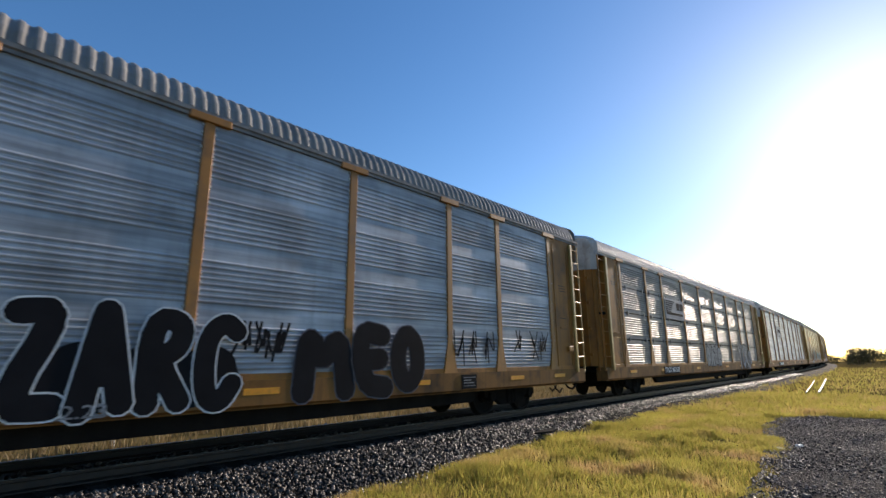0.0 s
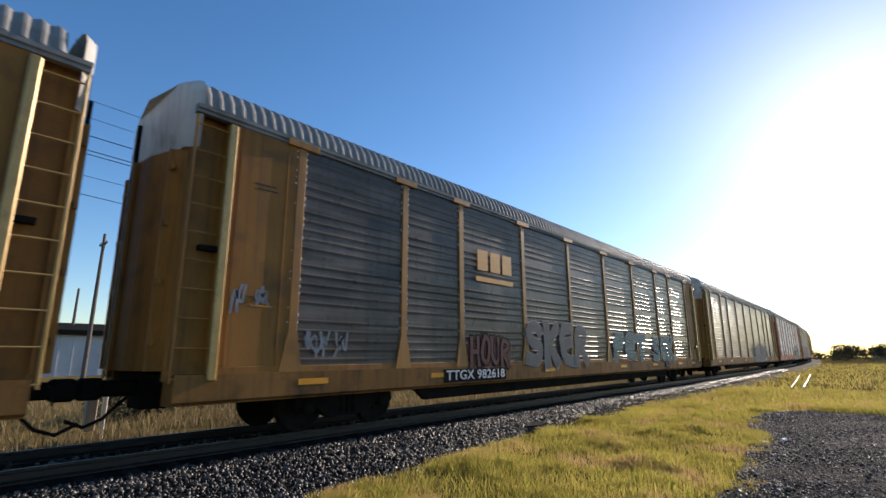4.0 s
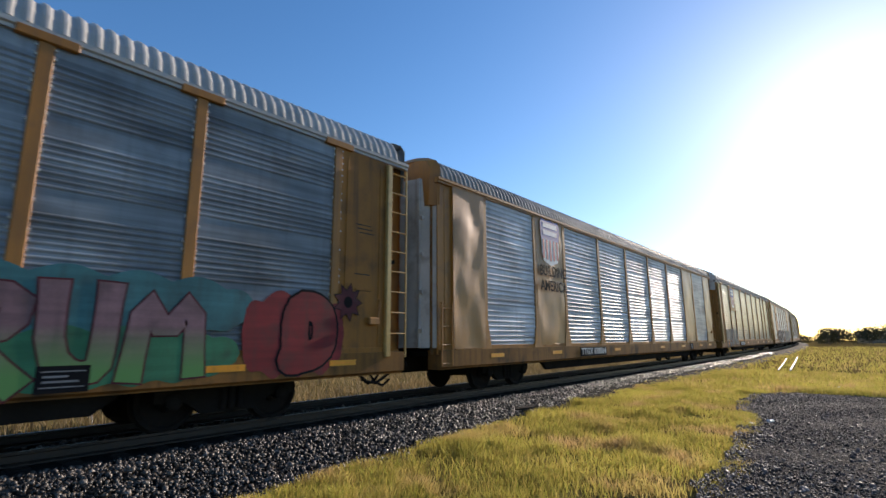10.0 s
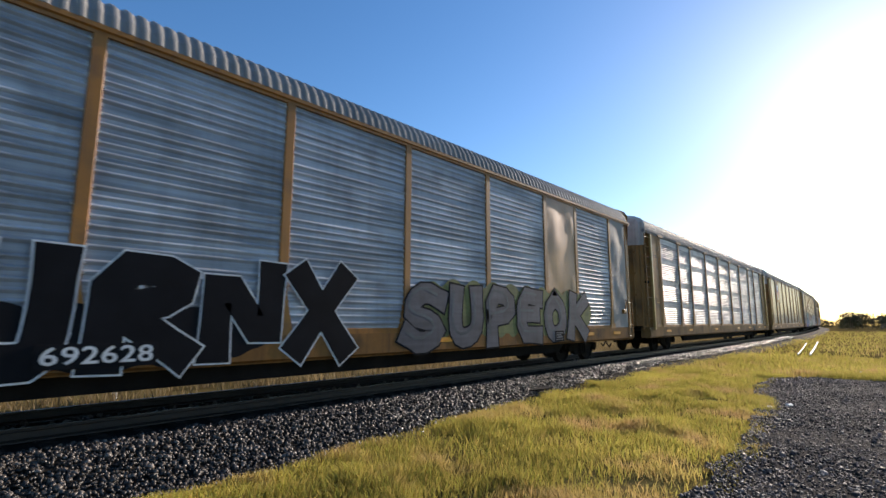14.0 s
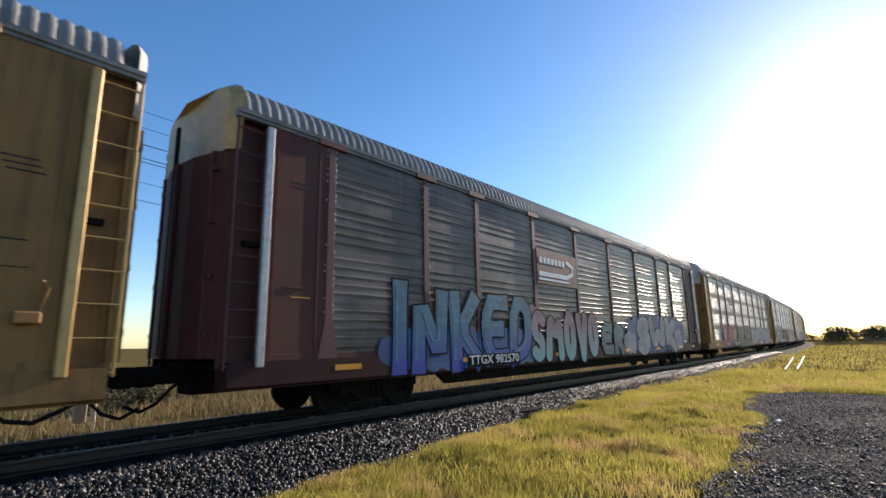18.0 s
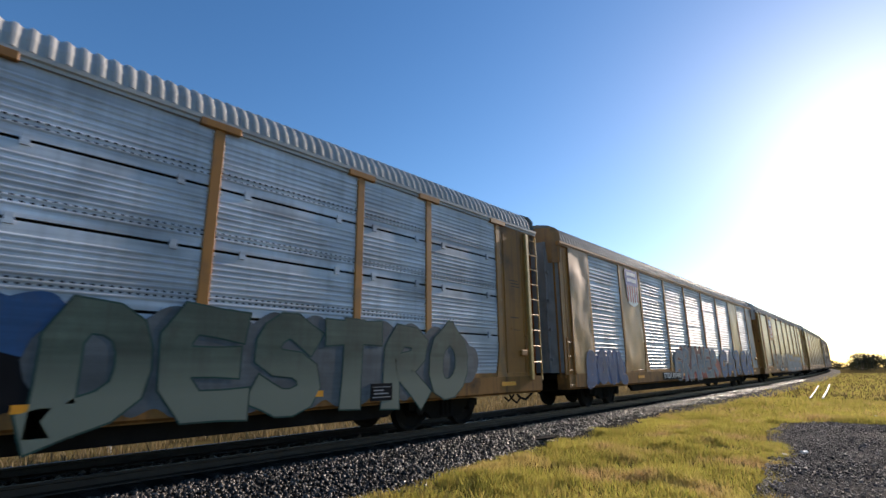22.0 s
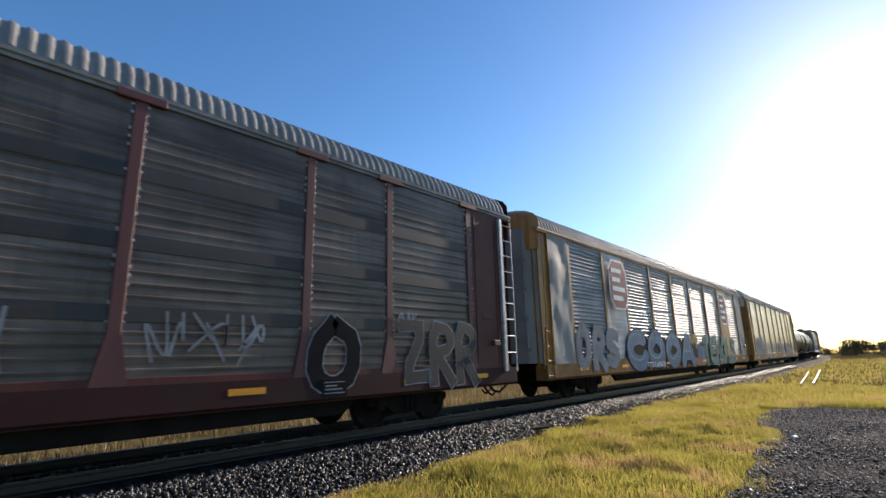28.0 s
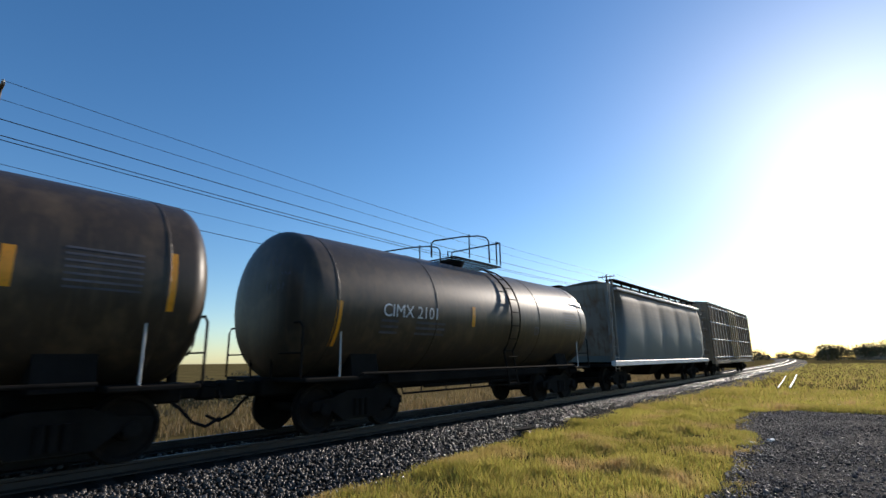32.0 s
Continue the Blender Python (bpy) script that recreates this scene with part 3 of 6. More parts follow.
def panel_mesh(width, seams=0, style=0, ribs=True):
    """Ribbed steel sheet in the y, z plane, ribs level; seams leave dark slots between its strips."""
    s = Shape()
    z0, z1 = FLOOR_Z, EAVE_Z - 0.06
    count = seams + 1
    strip = (z1 - z0) / count
    for k in range(count):
        lo, hi = z0 + k * strip + (0.022 if k else 0), z0 + (k + 1) * strip - (0.022 if k < seams else 0)
        rows, z = [(lo, 0.0)], lo + 0.05
        group, gap, deep, foot = ((8, 0.088, 0.013 if seams else 0.016, 0.026), (7, 0.13, 0.020, 0.040), (5, 0.165, 0.011, 0.045))[style]
        while ribs and z + 0.12 < hi:
            for r in range(group):
                at = z + 0.08 + r * gap
                if at + 0.09 < hi:
                    rows += [(at, 0.0), (at + foot, deep), (at + foot + 0.014, deep), (at + foot + 0.014 + deep * 1.15, 0.0)]
            z += 0.98
        rows.append((hi, 0.0))
        vs = [(x, y, z) for z, x in rows for y in (-width / 2, width / 2)]
        s.add(vs, [(2 * i, 2 * i + 1, 2 * i + 3, 2 * i + 2) for i in range(len(rows) - 1)])
        s.box(-0.02, -0.004, -width / 2, width / 2, lo, hi)
        if seams:
            for zz in ((hi,) if k < seams else ()):
                for yy in (-width * 0.32, width * 0.34):
                    s.box(0.0, 0.03, yy - 0.05, yy + 0.05, zz - 0.05, zz + 0.09)
    me = s.mesh("side_panel")
    # Upward slopes of the ribs get the glint material.
    if ribs and style < 2:
        me.materials.append(RIB_GLINT)
        for p in me.polygons:
            if p.normal.x > 0.3 and p.normal.z > 0.3:
                p.material_index = 1
    return me


def buckled_mesh(width):
    """A plain patch sheet, dented by hard use."""
    n, m = 10, 22
    vs = []
    for j in range(m + 1):
        for i in range(n + 1):
            y, z = -width / 2 + width * i / n, FLOOR_Z + (EAVE_Z - 0.06 - FLOOR_Z) * j / m
            edge = 1 if 0 < i < n and 0 < j < m else 0.2
            vs.append((0.02 + edge * (0.036 * noise.noise((y * 1.5, z * 1.0, width)) + 0.014 * noise.noise((y * 3.5, z * 2.6, width))), y, z))
    fs = [(j * (n + 1) + i, j * (n + 1) + i + 1, (j + 1) * (n + 1) + i + 1, (j + 1) * (n + 1) + i) for j in range(m) for i in range(n)]
    return Shape().add(vs, fs).mesh("patch_sheet", True)


def post_mesh(cap=True):
    s = Shape()
    s.box(0.0, 0.05, -0.085, 0.085, 1.75, EAVE_Z, 0.01)
    s.add([(0, -0.24, 1.0), (0, 0.24, 1.0), (0, 0.085, 1.76), (0, -0.085, 1.76), (0.05, -0.24, 1.0), (0.05, 0.24, 1.0), (0.05, 0.085, 1.76), (0.05, -0.085, 1.76)],
          [(0, 1, 2, 3), (4, 7, 6, 5), (0, 4, 5, 1), (1, 5, 6, 2), (2, 6, 7, 3), (3, 7, 4, 0)])
    if cap:
        s.box(0.0, 0.085, -0.33, 0.33, EAVE_Z - 0.10, EAVE_Z + 0.03, 0.012)
    return s.mesh("post")


def glint_strip_mesh():
    """Small bright pieces added along both post edges for glints, sloped on top."""
    s, rng = Shape(), random.Random(4)
    for k in range(26):
        z = 1.9 + 0.124 * k
        for y in (-0.102, 0.102):
            if rng.random() < (0.75 if z > 3.9 else 0.35):
                s.prism([(0.0, z), (0.030, z + 0.005), (0.033, z + 0.028), (0.010, z + 0.06), (0.0, z + 0.06)], 1, y - 0.013, y + 0.013)
    return s.mesh("clip_strip")


def ladder_mesh():
    """Rungs from the corner post to a thin outer stile."""
    s = Shape().box(0.0, 0.045, 0.20, 0.235, 0.98, 5.06, 0.006)
    for k in range(10):
        z = 1.04 + k * 0.43
        s.tube([(0.02, -0.33, z), (0.035, -0.28, z), (0.035, 0.22, z)], 0.013, 6)
    return s.mesh("ladder")


def end_door_mesh(top=4.55):
    """Three leaves that bow outwards, with hinge ribs."""
    xs = [-1.40, -1.05, -0.5, 0.0, 0.5, 1.05, 1.40]
    bow = [0.0, 0.22, 0.36, 0.40, 0.36, 0.22, 0.0]
    s = Shape()
    vs = []
    for z in (1.15, top):
        vs += [(x, b, z) for x, b in zip(xs, bow)]
    s.add(vs, [(i, i + 1, i + 8, i + 7) for i in range(6)])
    for i in (1, 3, 5):
        s.box(xs[i] - 0.03, xs[i] + 0.03, bow[i] - 0.02, bow[i] + 0.05, 1.15, top)
    for z in (1.5, 2.4, 3.3, 4.2):
        for i in (1, 5):
            s.box(xs[i] - 0.12, xs[i] + 0.12, bow[i] - 0.02, bow[i] + 0.035, z, z + 0.09)
    return s.mesh("end_door")


def end_cap_mesh():
    """The hood over the end doors."""
    outline = [(1.5, 4.55), (1.53, 5.15), (1.53, 5.52), (1.40, 5.70), (1.12, 5.84), (0.72, 5.93), (0, 5.97)]
    full = outline + [(-x, z) for x, z in outline[-2::-1]]
    n = len(full)
    vs = [(x, 0.0, z) for x, z in full] + [(x * 0.86, 0.16 + 0.20 * (1 - abs(x) / 1.5), min(z, 5.74)) for x, z in full]
    fs = [(i, (i + 1) % n, n + (i + 1) % n, n + i) for i in range(n)] + [tuple(range(n, 2 * n))]
    return Shape().add(vs, fs).mesh("end_cap")


ROOF_MESH, POST_MESH, LADDER_MESH, DOOR_MESH, CAP_MESH, GLINT_STRIPS = roof_mesh(), post_mesh(), ladder_mesh(), end_door_mesh(), end_cap_mesh(), glint_strip_mesh()
TALL_DOOR, PLAIN_POST = end_door_mesh(5.25), post_mesh(False)
BAYS = [((POSTS[i] + POSTS[i + 1]) / 2, round(POSTS[i + 1] - POSTS[i] - 0.10, 3)) for i in range(9)]
WIDTHS = sorted({w for _, w in BAYS})
PANELS = {(w, k): panel_mesh(w, k % 10, k // 10) for w in WIDTHS for k in (0, 3, 10, 20)}
# Black sheets added behind the slots in place of the unlit inside.
SLOT_SHADE = {w: Shape().box(-0.07, -0.05, -w / 2 - 0.05, w / 2 + 0.05, FLOOR_Z, EAVE_Z - 0.06).mesh("slot_backing") for w in WIDTHS}
PATCHES = {w: buckled_mesh(w) for w in WIDTHS}
END_PANEL = Shape().box(-0.03, 0.0, -0.63, 0.63, 1.02, EAVE_Z - 0.02, 0.006).box(0, 0.014, -0.46, -0.42, 1.2, 4.9).box(0, 0.014, 0.40, 0.44, 1.2, 4.9).box(0, 0.02, -0.2, 0.2, 2.3, 2.34).mesh("end_panel")
RETURN = Shape().box(-0.27, -0.002, -0.015, 0.015, 1.0, EAVE_Z - 0.01).mesh("corner_return")
DENTED_END = buckled_mesh(1.28)
CORNER = Shape().box(-0.25, -0.20, -0.30, 0.30, 1.0, EAVE_Z + 0.02, 0.01).mesh("corner_panel")
SILL = Shape().prism([(0.0, 1.10), (0.0, 0.72), (-0.07, 0.68), (-0.07, 0.66), (-0.40, 0.66), (-0.40, 1.10)], 1, -HALF + 0.1, HALF - 0.1).mesh("side_sill")
CHORD = Shape().prism([(-0.09, 5.10), (0.02, 5.10), (0.02, 5.15), (0.05, 5.17), (0.05, 5.235), (-0.09, 5.235)], 1, -HALF + 0.02, HALF - 0.02).mesh("top_chord")
FRAME = Shape().box(-1.2, 1.2, -HALF + 0.2, HALF - 0.2, 0.95, 1.08).box(-0.3, 0.3, -HALF + 0.1, HALF - 0.1, 0.55, 0.96, 0.03).mesh("underframe")
LOWER_RAIL = Shape().box(-0.05, 0.004, -12.9, 12.9, 1.085, 1.20, 0.008).mesh("lower_rail")
SKIRT = Shape().prism([(-8.5, 0.70), (-8.1, 0.40), (8.1, 0.40), (8.5, 0.70)], 0, -0.06, 0.06).mesh("lower_frame")
DECK = Shape().box(-1.44, 1.44, -HALF + 0.3, HALF - 0.3, 2.95, 3.03).mesh("upper_deck")
CORNER_POST = Shape().box(0, 0.10, -0.065, 0.065, 1.0, 5.05, 0.018).mesh("corner_post")
STRIP = Shape().box(0.0, 0.004, -0.30, 0.30, -0.05, 0.05).mesh("reflector_strip")
BOARD = Shape().box(0.0, 0.012, -0.27, 0.27, -0.16, 0.16, 0.003).mesh("routing_board")
BOARD_LINE = Shape().box(0.012, 0.015, -0.22, 0.22, 0.085, 0.10).box(0.012, 0.015, -0.22, 0.22, -0.10, -0.085).box(0.012, 0.015, -0.20, 0.05, 0.02, 0.045).box(0.012, 0.015, -0.20, 0.16, -0.04, -0.015).mesh("board_form")
DOOR_GAP = Shape().box(0.13, 0.22, 0.36, 0.418, 1.2, 5.3, 0.008).mesh("door_gap")
CLOSURE = Shape().box(-0.03, 0.0, -0.27, 0.27, 1.0, EAVE_Z - 0.02, 0.006).box(0, 0.012, -0.02, 0.02, 1.1, 5.0).mesh("corner_closure")
LOW_LADDER = Shape()
for _y in (-0.19, 0.19):
    LOW_LADDER.box(0.02, 0.06, _y - 0.018, _y + 0.018, 0.75, 2.2, 0.005)
for _k in range(4):
    LOW_LADDER.tube([(0.04, -0.19, 0.8 + _k * 0.42), (0.04, 0.19, 0.8 + _k * 0.42)], 0.014, 6)
LOW_LADDER = LOW_LADDER.mesh("low_ladder")
STENCIL = Shape().box(0.0, 0.003, -0.19, 0.19, -0.011, 0.011).mesh("stencil_line")
HANDBRAKE = Shape().box(0, 0.10, -0.13, 0.13, 1.78, 1.93, 0.02).tube([(0.06, 0.1, 1.9), (0.08, 0.16, 2.2), (0.08, 0.1, 2.3)], 0.02, 6).mesh("hand_brake")
CHAIN = Shape().tube([(0, -0.55, 0.72), (0.02, -0.35, 0.55), (0.02, -0.1, 0.50), (0.0, 0.15, 0.60), (0, 0.4, 0.74)], 0.03, 6).mesh("chain")

cars = []


def carrier(index, paint, panel, label, seams=0, patches=(), solid=(), bars=True, cap=WHITE, tall_ladder=True, roof=GALV, chord=None, pitch=0, door=None, sheets=None):
    """One car carrier, in its own space: rail top, middle of the car; +y is its rear."""
    car = tagged(new("car_carrier"), label, "freight car", "car carriers of the train")
    part("roof", ROOF_MESH, roof, car, "cross-ribbed galvanised roof")
    part("underframe", FRAME, BLACK, car)
    part("upper_deck", DECK, BLACK, car)
    for x in (-1.22, 1.22):
        part("lower_frame", SKIRT, BLACK, car, "deep black girder between the trucks", (x, 0, 0))
    for side in (1, -1):
        turn = pose(0, 0, 0, 0, 0, 0 if side > 0 else 180)
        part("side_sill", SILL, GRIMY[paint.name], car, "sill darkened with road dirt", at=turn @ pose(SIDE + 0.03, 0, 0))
        part("lower_rail", LOWER_RAIL, WORN[paint.name], car, "dusty rail along the foot of the sheets", turn @ pose(SIDE, 0, 0))
        part("top_chord", CHORD, chord or CHORDGREY, car, at=turn @ pose(SIDE, 0, 0))
        for y in POSTS:
            post = part("post", PLAIN_POST if pitch == 10 else POST_MESH, paint, car, at=turn @ pose(SIDE - 0.03, y, 0))
            if side > 0:
                tagged(part("clip_strip", GLINT_STRIPS, POST_GLINT, post), "small bright pieces added for glints along the post", kind="stuff")
        for i, (y, w) in enumerate(BAYS):
            if side > 0 and i in solid:
                part("patch_sheet", PATCHES[w], DENTED if paint is YELLOW else paint, car, "plain painted patch sheet, dented", turn @ pose(SIDE - 0.02, y, 0))
            elif side > 0 and i in patches:
                part("patch_sheet", PATCHES[w], SILVER, car, "plain galvanised patch sheet, dented", turn @ pose(SIDE - 0.02, y, 0))
            else:
                sheet_part = part("side_panel", PANELS[w, seams + pitch], panel, car, at=turn @ pose(SIDE - 0.025, y, 0))
                if seams:
                    part("slot_backing", SLOT_SHADE[w], BLACK, sheet_part, "black sheet standing for the unlit inside behind the slots")
        for e in (-1, 1):
            part("end_panel", DENTED_END if pitch == 10 and side > 0 else END_PANEL, (sheets[e > 0] if pitch == 10 and side > 0 else WORN[paint.name]), car, at=turn @ pose(SIDE, e * 12.35, 0))
            part("corner_return", RETURN, paint, car, at=turn @ pose(SIDE, e * 12.985, 0))
            part("corner_panel", CORNER, WORN[paint.name], car, at=turn @ pose(SIDE, e * 13.26, 0))
    for e in (-1, 1):
        turn = pose(0, e * (HALF - 0.12), 0, 0, 0, 0 if e > 0 else 180)
        part("end_door", TALL_DOOR if door else DOOR_MESH, door or WORN[paint.name], car, "bowed end doors", turn)
        part("end_cap", CAP_MESH, cap, car, "pale weathered end hood", turn)
        part("door_gap", DOOR_GAP, BLACK, car, "black gap between the door leaves", turn)
        if tall_ladder:
            # Rear rungs are coloured paler, as if sunlit; front ones keep the body paint.
            part("ladder", LADDER_MESH, (LADDER if paint in (YELLOW, TAN) else STEELPALE) if e > 0 else paint, car, at=pose(SIDE - 0.02, e * 13.32, 0) @ Matrix.Diagonal((1, e, 1, 1)))
            part("corner_post", CORNER_POST, LADDER if paint in (YELLOW, TAN) else STEELPALE, car, "corner post, coloured paler for the sun on it", (SIDE - 0.01, e * 12.98, 0))
            part("ladder", LADDER_MESH, paint, car, at=pose(-SIDE + 0.02, e * 13.32, 0) @ Matrix.Diagonal((-1, e, 1, 1)))
        else:
            part("corner_closure", CLOSURE, paint, car, at=(SIDE - 0.05, e * 13.24, 0))
            part("low_ladder", LOW_LADDER, paint, car, at=(SIDE - 0.02, e * 13.25, 0))
        truck(car, e * 10.06)
    if pitch != 10:
        for e, lines in ((1, (3.62, 3.54, 3.46, 2.62, 2.30)), (-1, (4.2, 4.12, 2.15))):
            for k, z in enumerate(lines):
                part("stencil_line", STENCIL, PSTENCIL if z != 2.15 else REFLECT, car, "painted lines too small to read" if k == 0 else "", pose(SIDE + 0.001, e * 12.33 + 0.04 * (k % 3), z))
    part("hand_brake", HANDBRAKE, paint, car, at=(SIDE, 12.6, -0.15))
    part("chain", CHAIN, BLACK, car, at=(SIDE - 0.1, 12.9, 0))
    couplers(car, HALF - 0.15)
    for y in (-11.2, -7.9, -3.0, 2.6, 6.1, 9.7, 11.9):
        part("reflector_strip", STRIP, REFLECT, car, "yellow reflective strip", (SIDE + 0.031, y, 0.93))
    b = part("routing_board", BOARD, INK, car, "black board with pale forms", (SIDE + 0.031, 7.7, 0.9))
    part("board_form", BOARD_LINE, PGREY, b)
    cars.append((car, 14.54 + 28.5 * index - HALF + SHIFTS[index]))
    return car

SPECS = [
    (YELLOW, SILVERB, "yellow car carrier with blue-silver ribbed panels and black graffiti", dict()),
    (YELLOW, SLATE, "yellow car carrier with grey panels split by dark slots", dict(seams=3, roof=PALEROOF, chord=PALEROOF)),
    (YELLOW, SILVERB, "yellow car carrier with silver ribbed panels and a white lettered panel", dict()),
    (YELLOW, DULL, "yellow car carrier with dull grey panels and low graffiti", dict(pitch=20)),
    (YELLOW, BROWNISH, "yellow car carrier with dirty grey-brown panels and pale graffiti", dict(pitch=20)),
    (ORANGE, SILVERB, "orange car carrier with blue-silver ribbed panels", dict()),
    (YELLOW, SILVERD, "yellow car carrier with silver panels and a long painted graffiti band", dict(roof=PALEROOF, chord=PALEROOF)),
    (YELLOW, PERF, "yellow car carrier with shiny panels and dented patch sheets", dict(solid=(1, 7), cap=YELLOW, tall_ladder=False, chord=YELLOW, pitch=10, patches=(8,), door=WHITE, sheets=(DENTED, DENTED))),
    (YELLOW, DULL, "yellow car carrier with dark panels and a blue shield", dict(pitch=20)),
    (YELLOW, SILVERB, "yellow car carrier with dented patch sheets and black and white graffiti", dict(solid=(1, 7), cap=YELLOW, tall_ladder=False, chord=YELLOW, pitch=10, door=WHITE, sheets=(DENTED, GALV))),
    (TAN, SILVER, "tan car carrier with silver ribbed panels", dict()),
    (TAN, DULL, "tan car carrier with dark ribbed panels and a blue shield", dict(pitch=20)),
    (MAROON, BROWNISH, "maroon car carrier with dark panels and blue and white graffiti", dict(cap=LADDER, pitch=20)),
    (YELLOW, SILVER, "yellow car carrier with silver panels and red and pale blue graffiti", dict()),
    (YELLOW, PERF, "yellow car carrier with slotted silver panels and green graffiti", dict(seams=3, roof=PALEROOF, chord=PALEROOF)),
    (YELLOW, PERF, "yellow car carrier with shiny blue-silver panels and dented sheets", dict(solid=(1, 7), cap=TAN, tall_ladder=False, chord=YELLOW, pitch=10, door=CHORDGREY, sheets=(DENTED, GALV))),
    (YELLOW, DULL, "yellow car carrier with dark panels and yellow and blue graffiti", dict(pitch=20)),
    (TAN, DULL, "tan car carrier with dark ribbed panels and a small shield", dict(pitch=20)),
    (MAROON, BROWNISH, "maroon car carrier with dark panels and thin white graffiti", dict(cap=MAROON, pitch=20)),
    (YELLOW, SILVERD, "yellow car carrier with blue-silver panels and bright blue and green graffiti", dict(solid=(7,), patches=(1,), tall_ladder=False, cap=YELLOW, chord=YELLOW, pitch=10, door=GALV, sheets=(GALV, GALV))),
    (YELLOW, DULL, "yellow car carrier with dark grey panels and pale blue graffiti", dict(pitch=20)),
]
made = [carrier(i, *spec[:3], **spec[3]) for i, spec in enumerate(SPECS)]



# ---- paint on the cars: spray letters, marks and lettering ----
OUT = SIDE + 0.034


def flat(outline, x):
    """A flat patch from its outline of (y, z)."""
    cy, cz = sum(p[0] for p in outline) / len(outline), sum(p[1] for p in outline) / len(outline)
    n = len(outline)
    return [(x, cy, cz)] + [(x, *p) for p in outline], [(0, 1 + i, 1 + (i + 1) % n) for i in range(n)]


def stroke(points, width, x, round_ends=False):
    """A flat brush stroke along points of (y, z), with swelling joints."""
    vs, fs = [], []
    for i, p in enumerate(points):
        a, b = points[max(i - 1, 0)], points[min(i + 1, len(points) - 1)]
        d = Vector((b[0] - a[0], b[1] - a[1]))
        d = d.normalized() if d.length > 1e-6 else Vector((1, 0))
        vs += [(x, p[0] - d.y * width / 2, p[1] + d.x * width / 2), (x, p[0] + d.y * width / 2, p[1] - d.x * width / 2)]
    fs = [(2 * i, 2 * i + 1, 2 * i + 3, 2 * i + 2) for i in range(len(points) - 1)]
    if round_ends:
        for k, p in enumerate(points):
            n = len(vs)
            vs += [(x + 0.00003 * (k + 1), p[0] + width * 0.52 * math.cos(0.628 * j), p[1] + width * 0.50 * math.sin(0.628 * j)) for j in range(10)]
            fs.append(tuple(range(n, n + 10)))
    return vs, fs


def slab(points, width, x, flare=1.12):
    """A flat brush stroke with square flared ends and mitred corners."""
    vs, n = [], len(points)
    for i, p in enumerate(points):
        a, b = points[max(i - 1, 0)], points[min(i + 1, n - 1)]
        d0, d1 = Vector(p) - Vector(a), Vector(b) - Vector(p)
        d0, d1 = (d0 if i else d1).normalized(), (d1 if i < n - 1 else d0).normalized()
        d = d0 + d1
        d = d.normalized() if d.length > 0.25 else d0
        half = width / 2 * (flare if i in (0, n - 1) else 1 / max(0.62, abs(d.dot(d0))))
        out = d * (-width / 2 if i == 0 else width / 2 if i == n - 1 else 0)
        vs += [(x, p[0] + out.x - d.y * half, p[1] + out.y + d.x * half), (x, p[0] + out.x + d.y * half, p[1] + out.y - d.x * half)]
    fs = [(2 * i, 2 * i + 1, 2 * i + 3, 2 * i + 2) for i in range(n - 1)]
    for k, p in enumerate(points[1:-1]):
        m = len(vs)
        vs += [(x + 0.00003 * (k + 1), p[0] + width * 0.52 * math.cos(1.0472 * j), p[1] + width * 0.52 * math.sin(1.0472 * j)) for j in range(6)]
        fs.append(tuple(range(m, m + 6)))
    return vs, fs


def smoothed(points, rounds=2):
    """The same run of points with its corners cut."""
    for _ in range(rounds):
        out = [points[0]]
        for a, b in zip(points, points[1:]):
            out += [(a[0] * 0.75 + b[0] * 0.25, a[1] * 0.75 + b[1] * 0.25), (a[0] * 0.25 + b[0] * 0.75, a[1] * 0.25 + b[1] * 0.75)]
        points = out + [points[-1]]
    return points


def blob(rng, cy, cz, w, h, grow=0.0):
    """The rounded body of one spray-painted letter."""
    seed, lean = rng.uniform(0, 90), rng.uniform(-0.18, 0.18)
    pts = []
    for k in range(28):
        q = 2 * math.pi * k / 28
        c, s = math.cos(q), math.sin(q)
        m = 1 + 0.24 * noise.noise((seed + 1.3 * c, 1.3 * s, 0)) + 0.10 * noise.noise((seed + 3.1 * c, 3.1 * s, 5))
        y = (w / 2 * m + grow) * math.copysign(abs(c) ** 0.62, c)
        z = (h / 2 * m + grow) * math.copysign(abs(s) ** 0.62, s)
        pts.append((cy + y + lean * z, cz + z))
    return pts


layers = [0] * len(SPECS)


def cloud(rng, yc, zc, w, h, x):
    """A long puffed patch of spray: scalloped above, ragged below."""
    puffs, n = max(2, round(w / 0.75)), 12 * max(2, round(w / 0.75))
    shift, vs = rng.uniform(0, 1), []
    for k in range(n + 1):
        u = k / n
        round_off = (1 - abs(2 * u - 1) ** 6) ** 0.5
        y = yc + (u - 0.5) * w
        vs.append((x, y, zc - h * round_off * (0.46 + 0.04 * math.sin(9 * u * puffs))))
        vs.append((x, y, zc + h * round_off * (0.36 + 0.14 * abs(math.sin(math.pi * (u * puffs + shift)))) + 0.001))
    return vs, [(2 * k, 2 * k + 2, 2 * k + 3, 2 * k + 1) for k in range(n)]


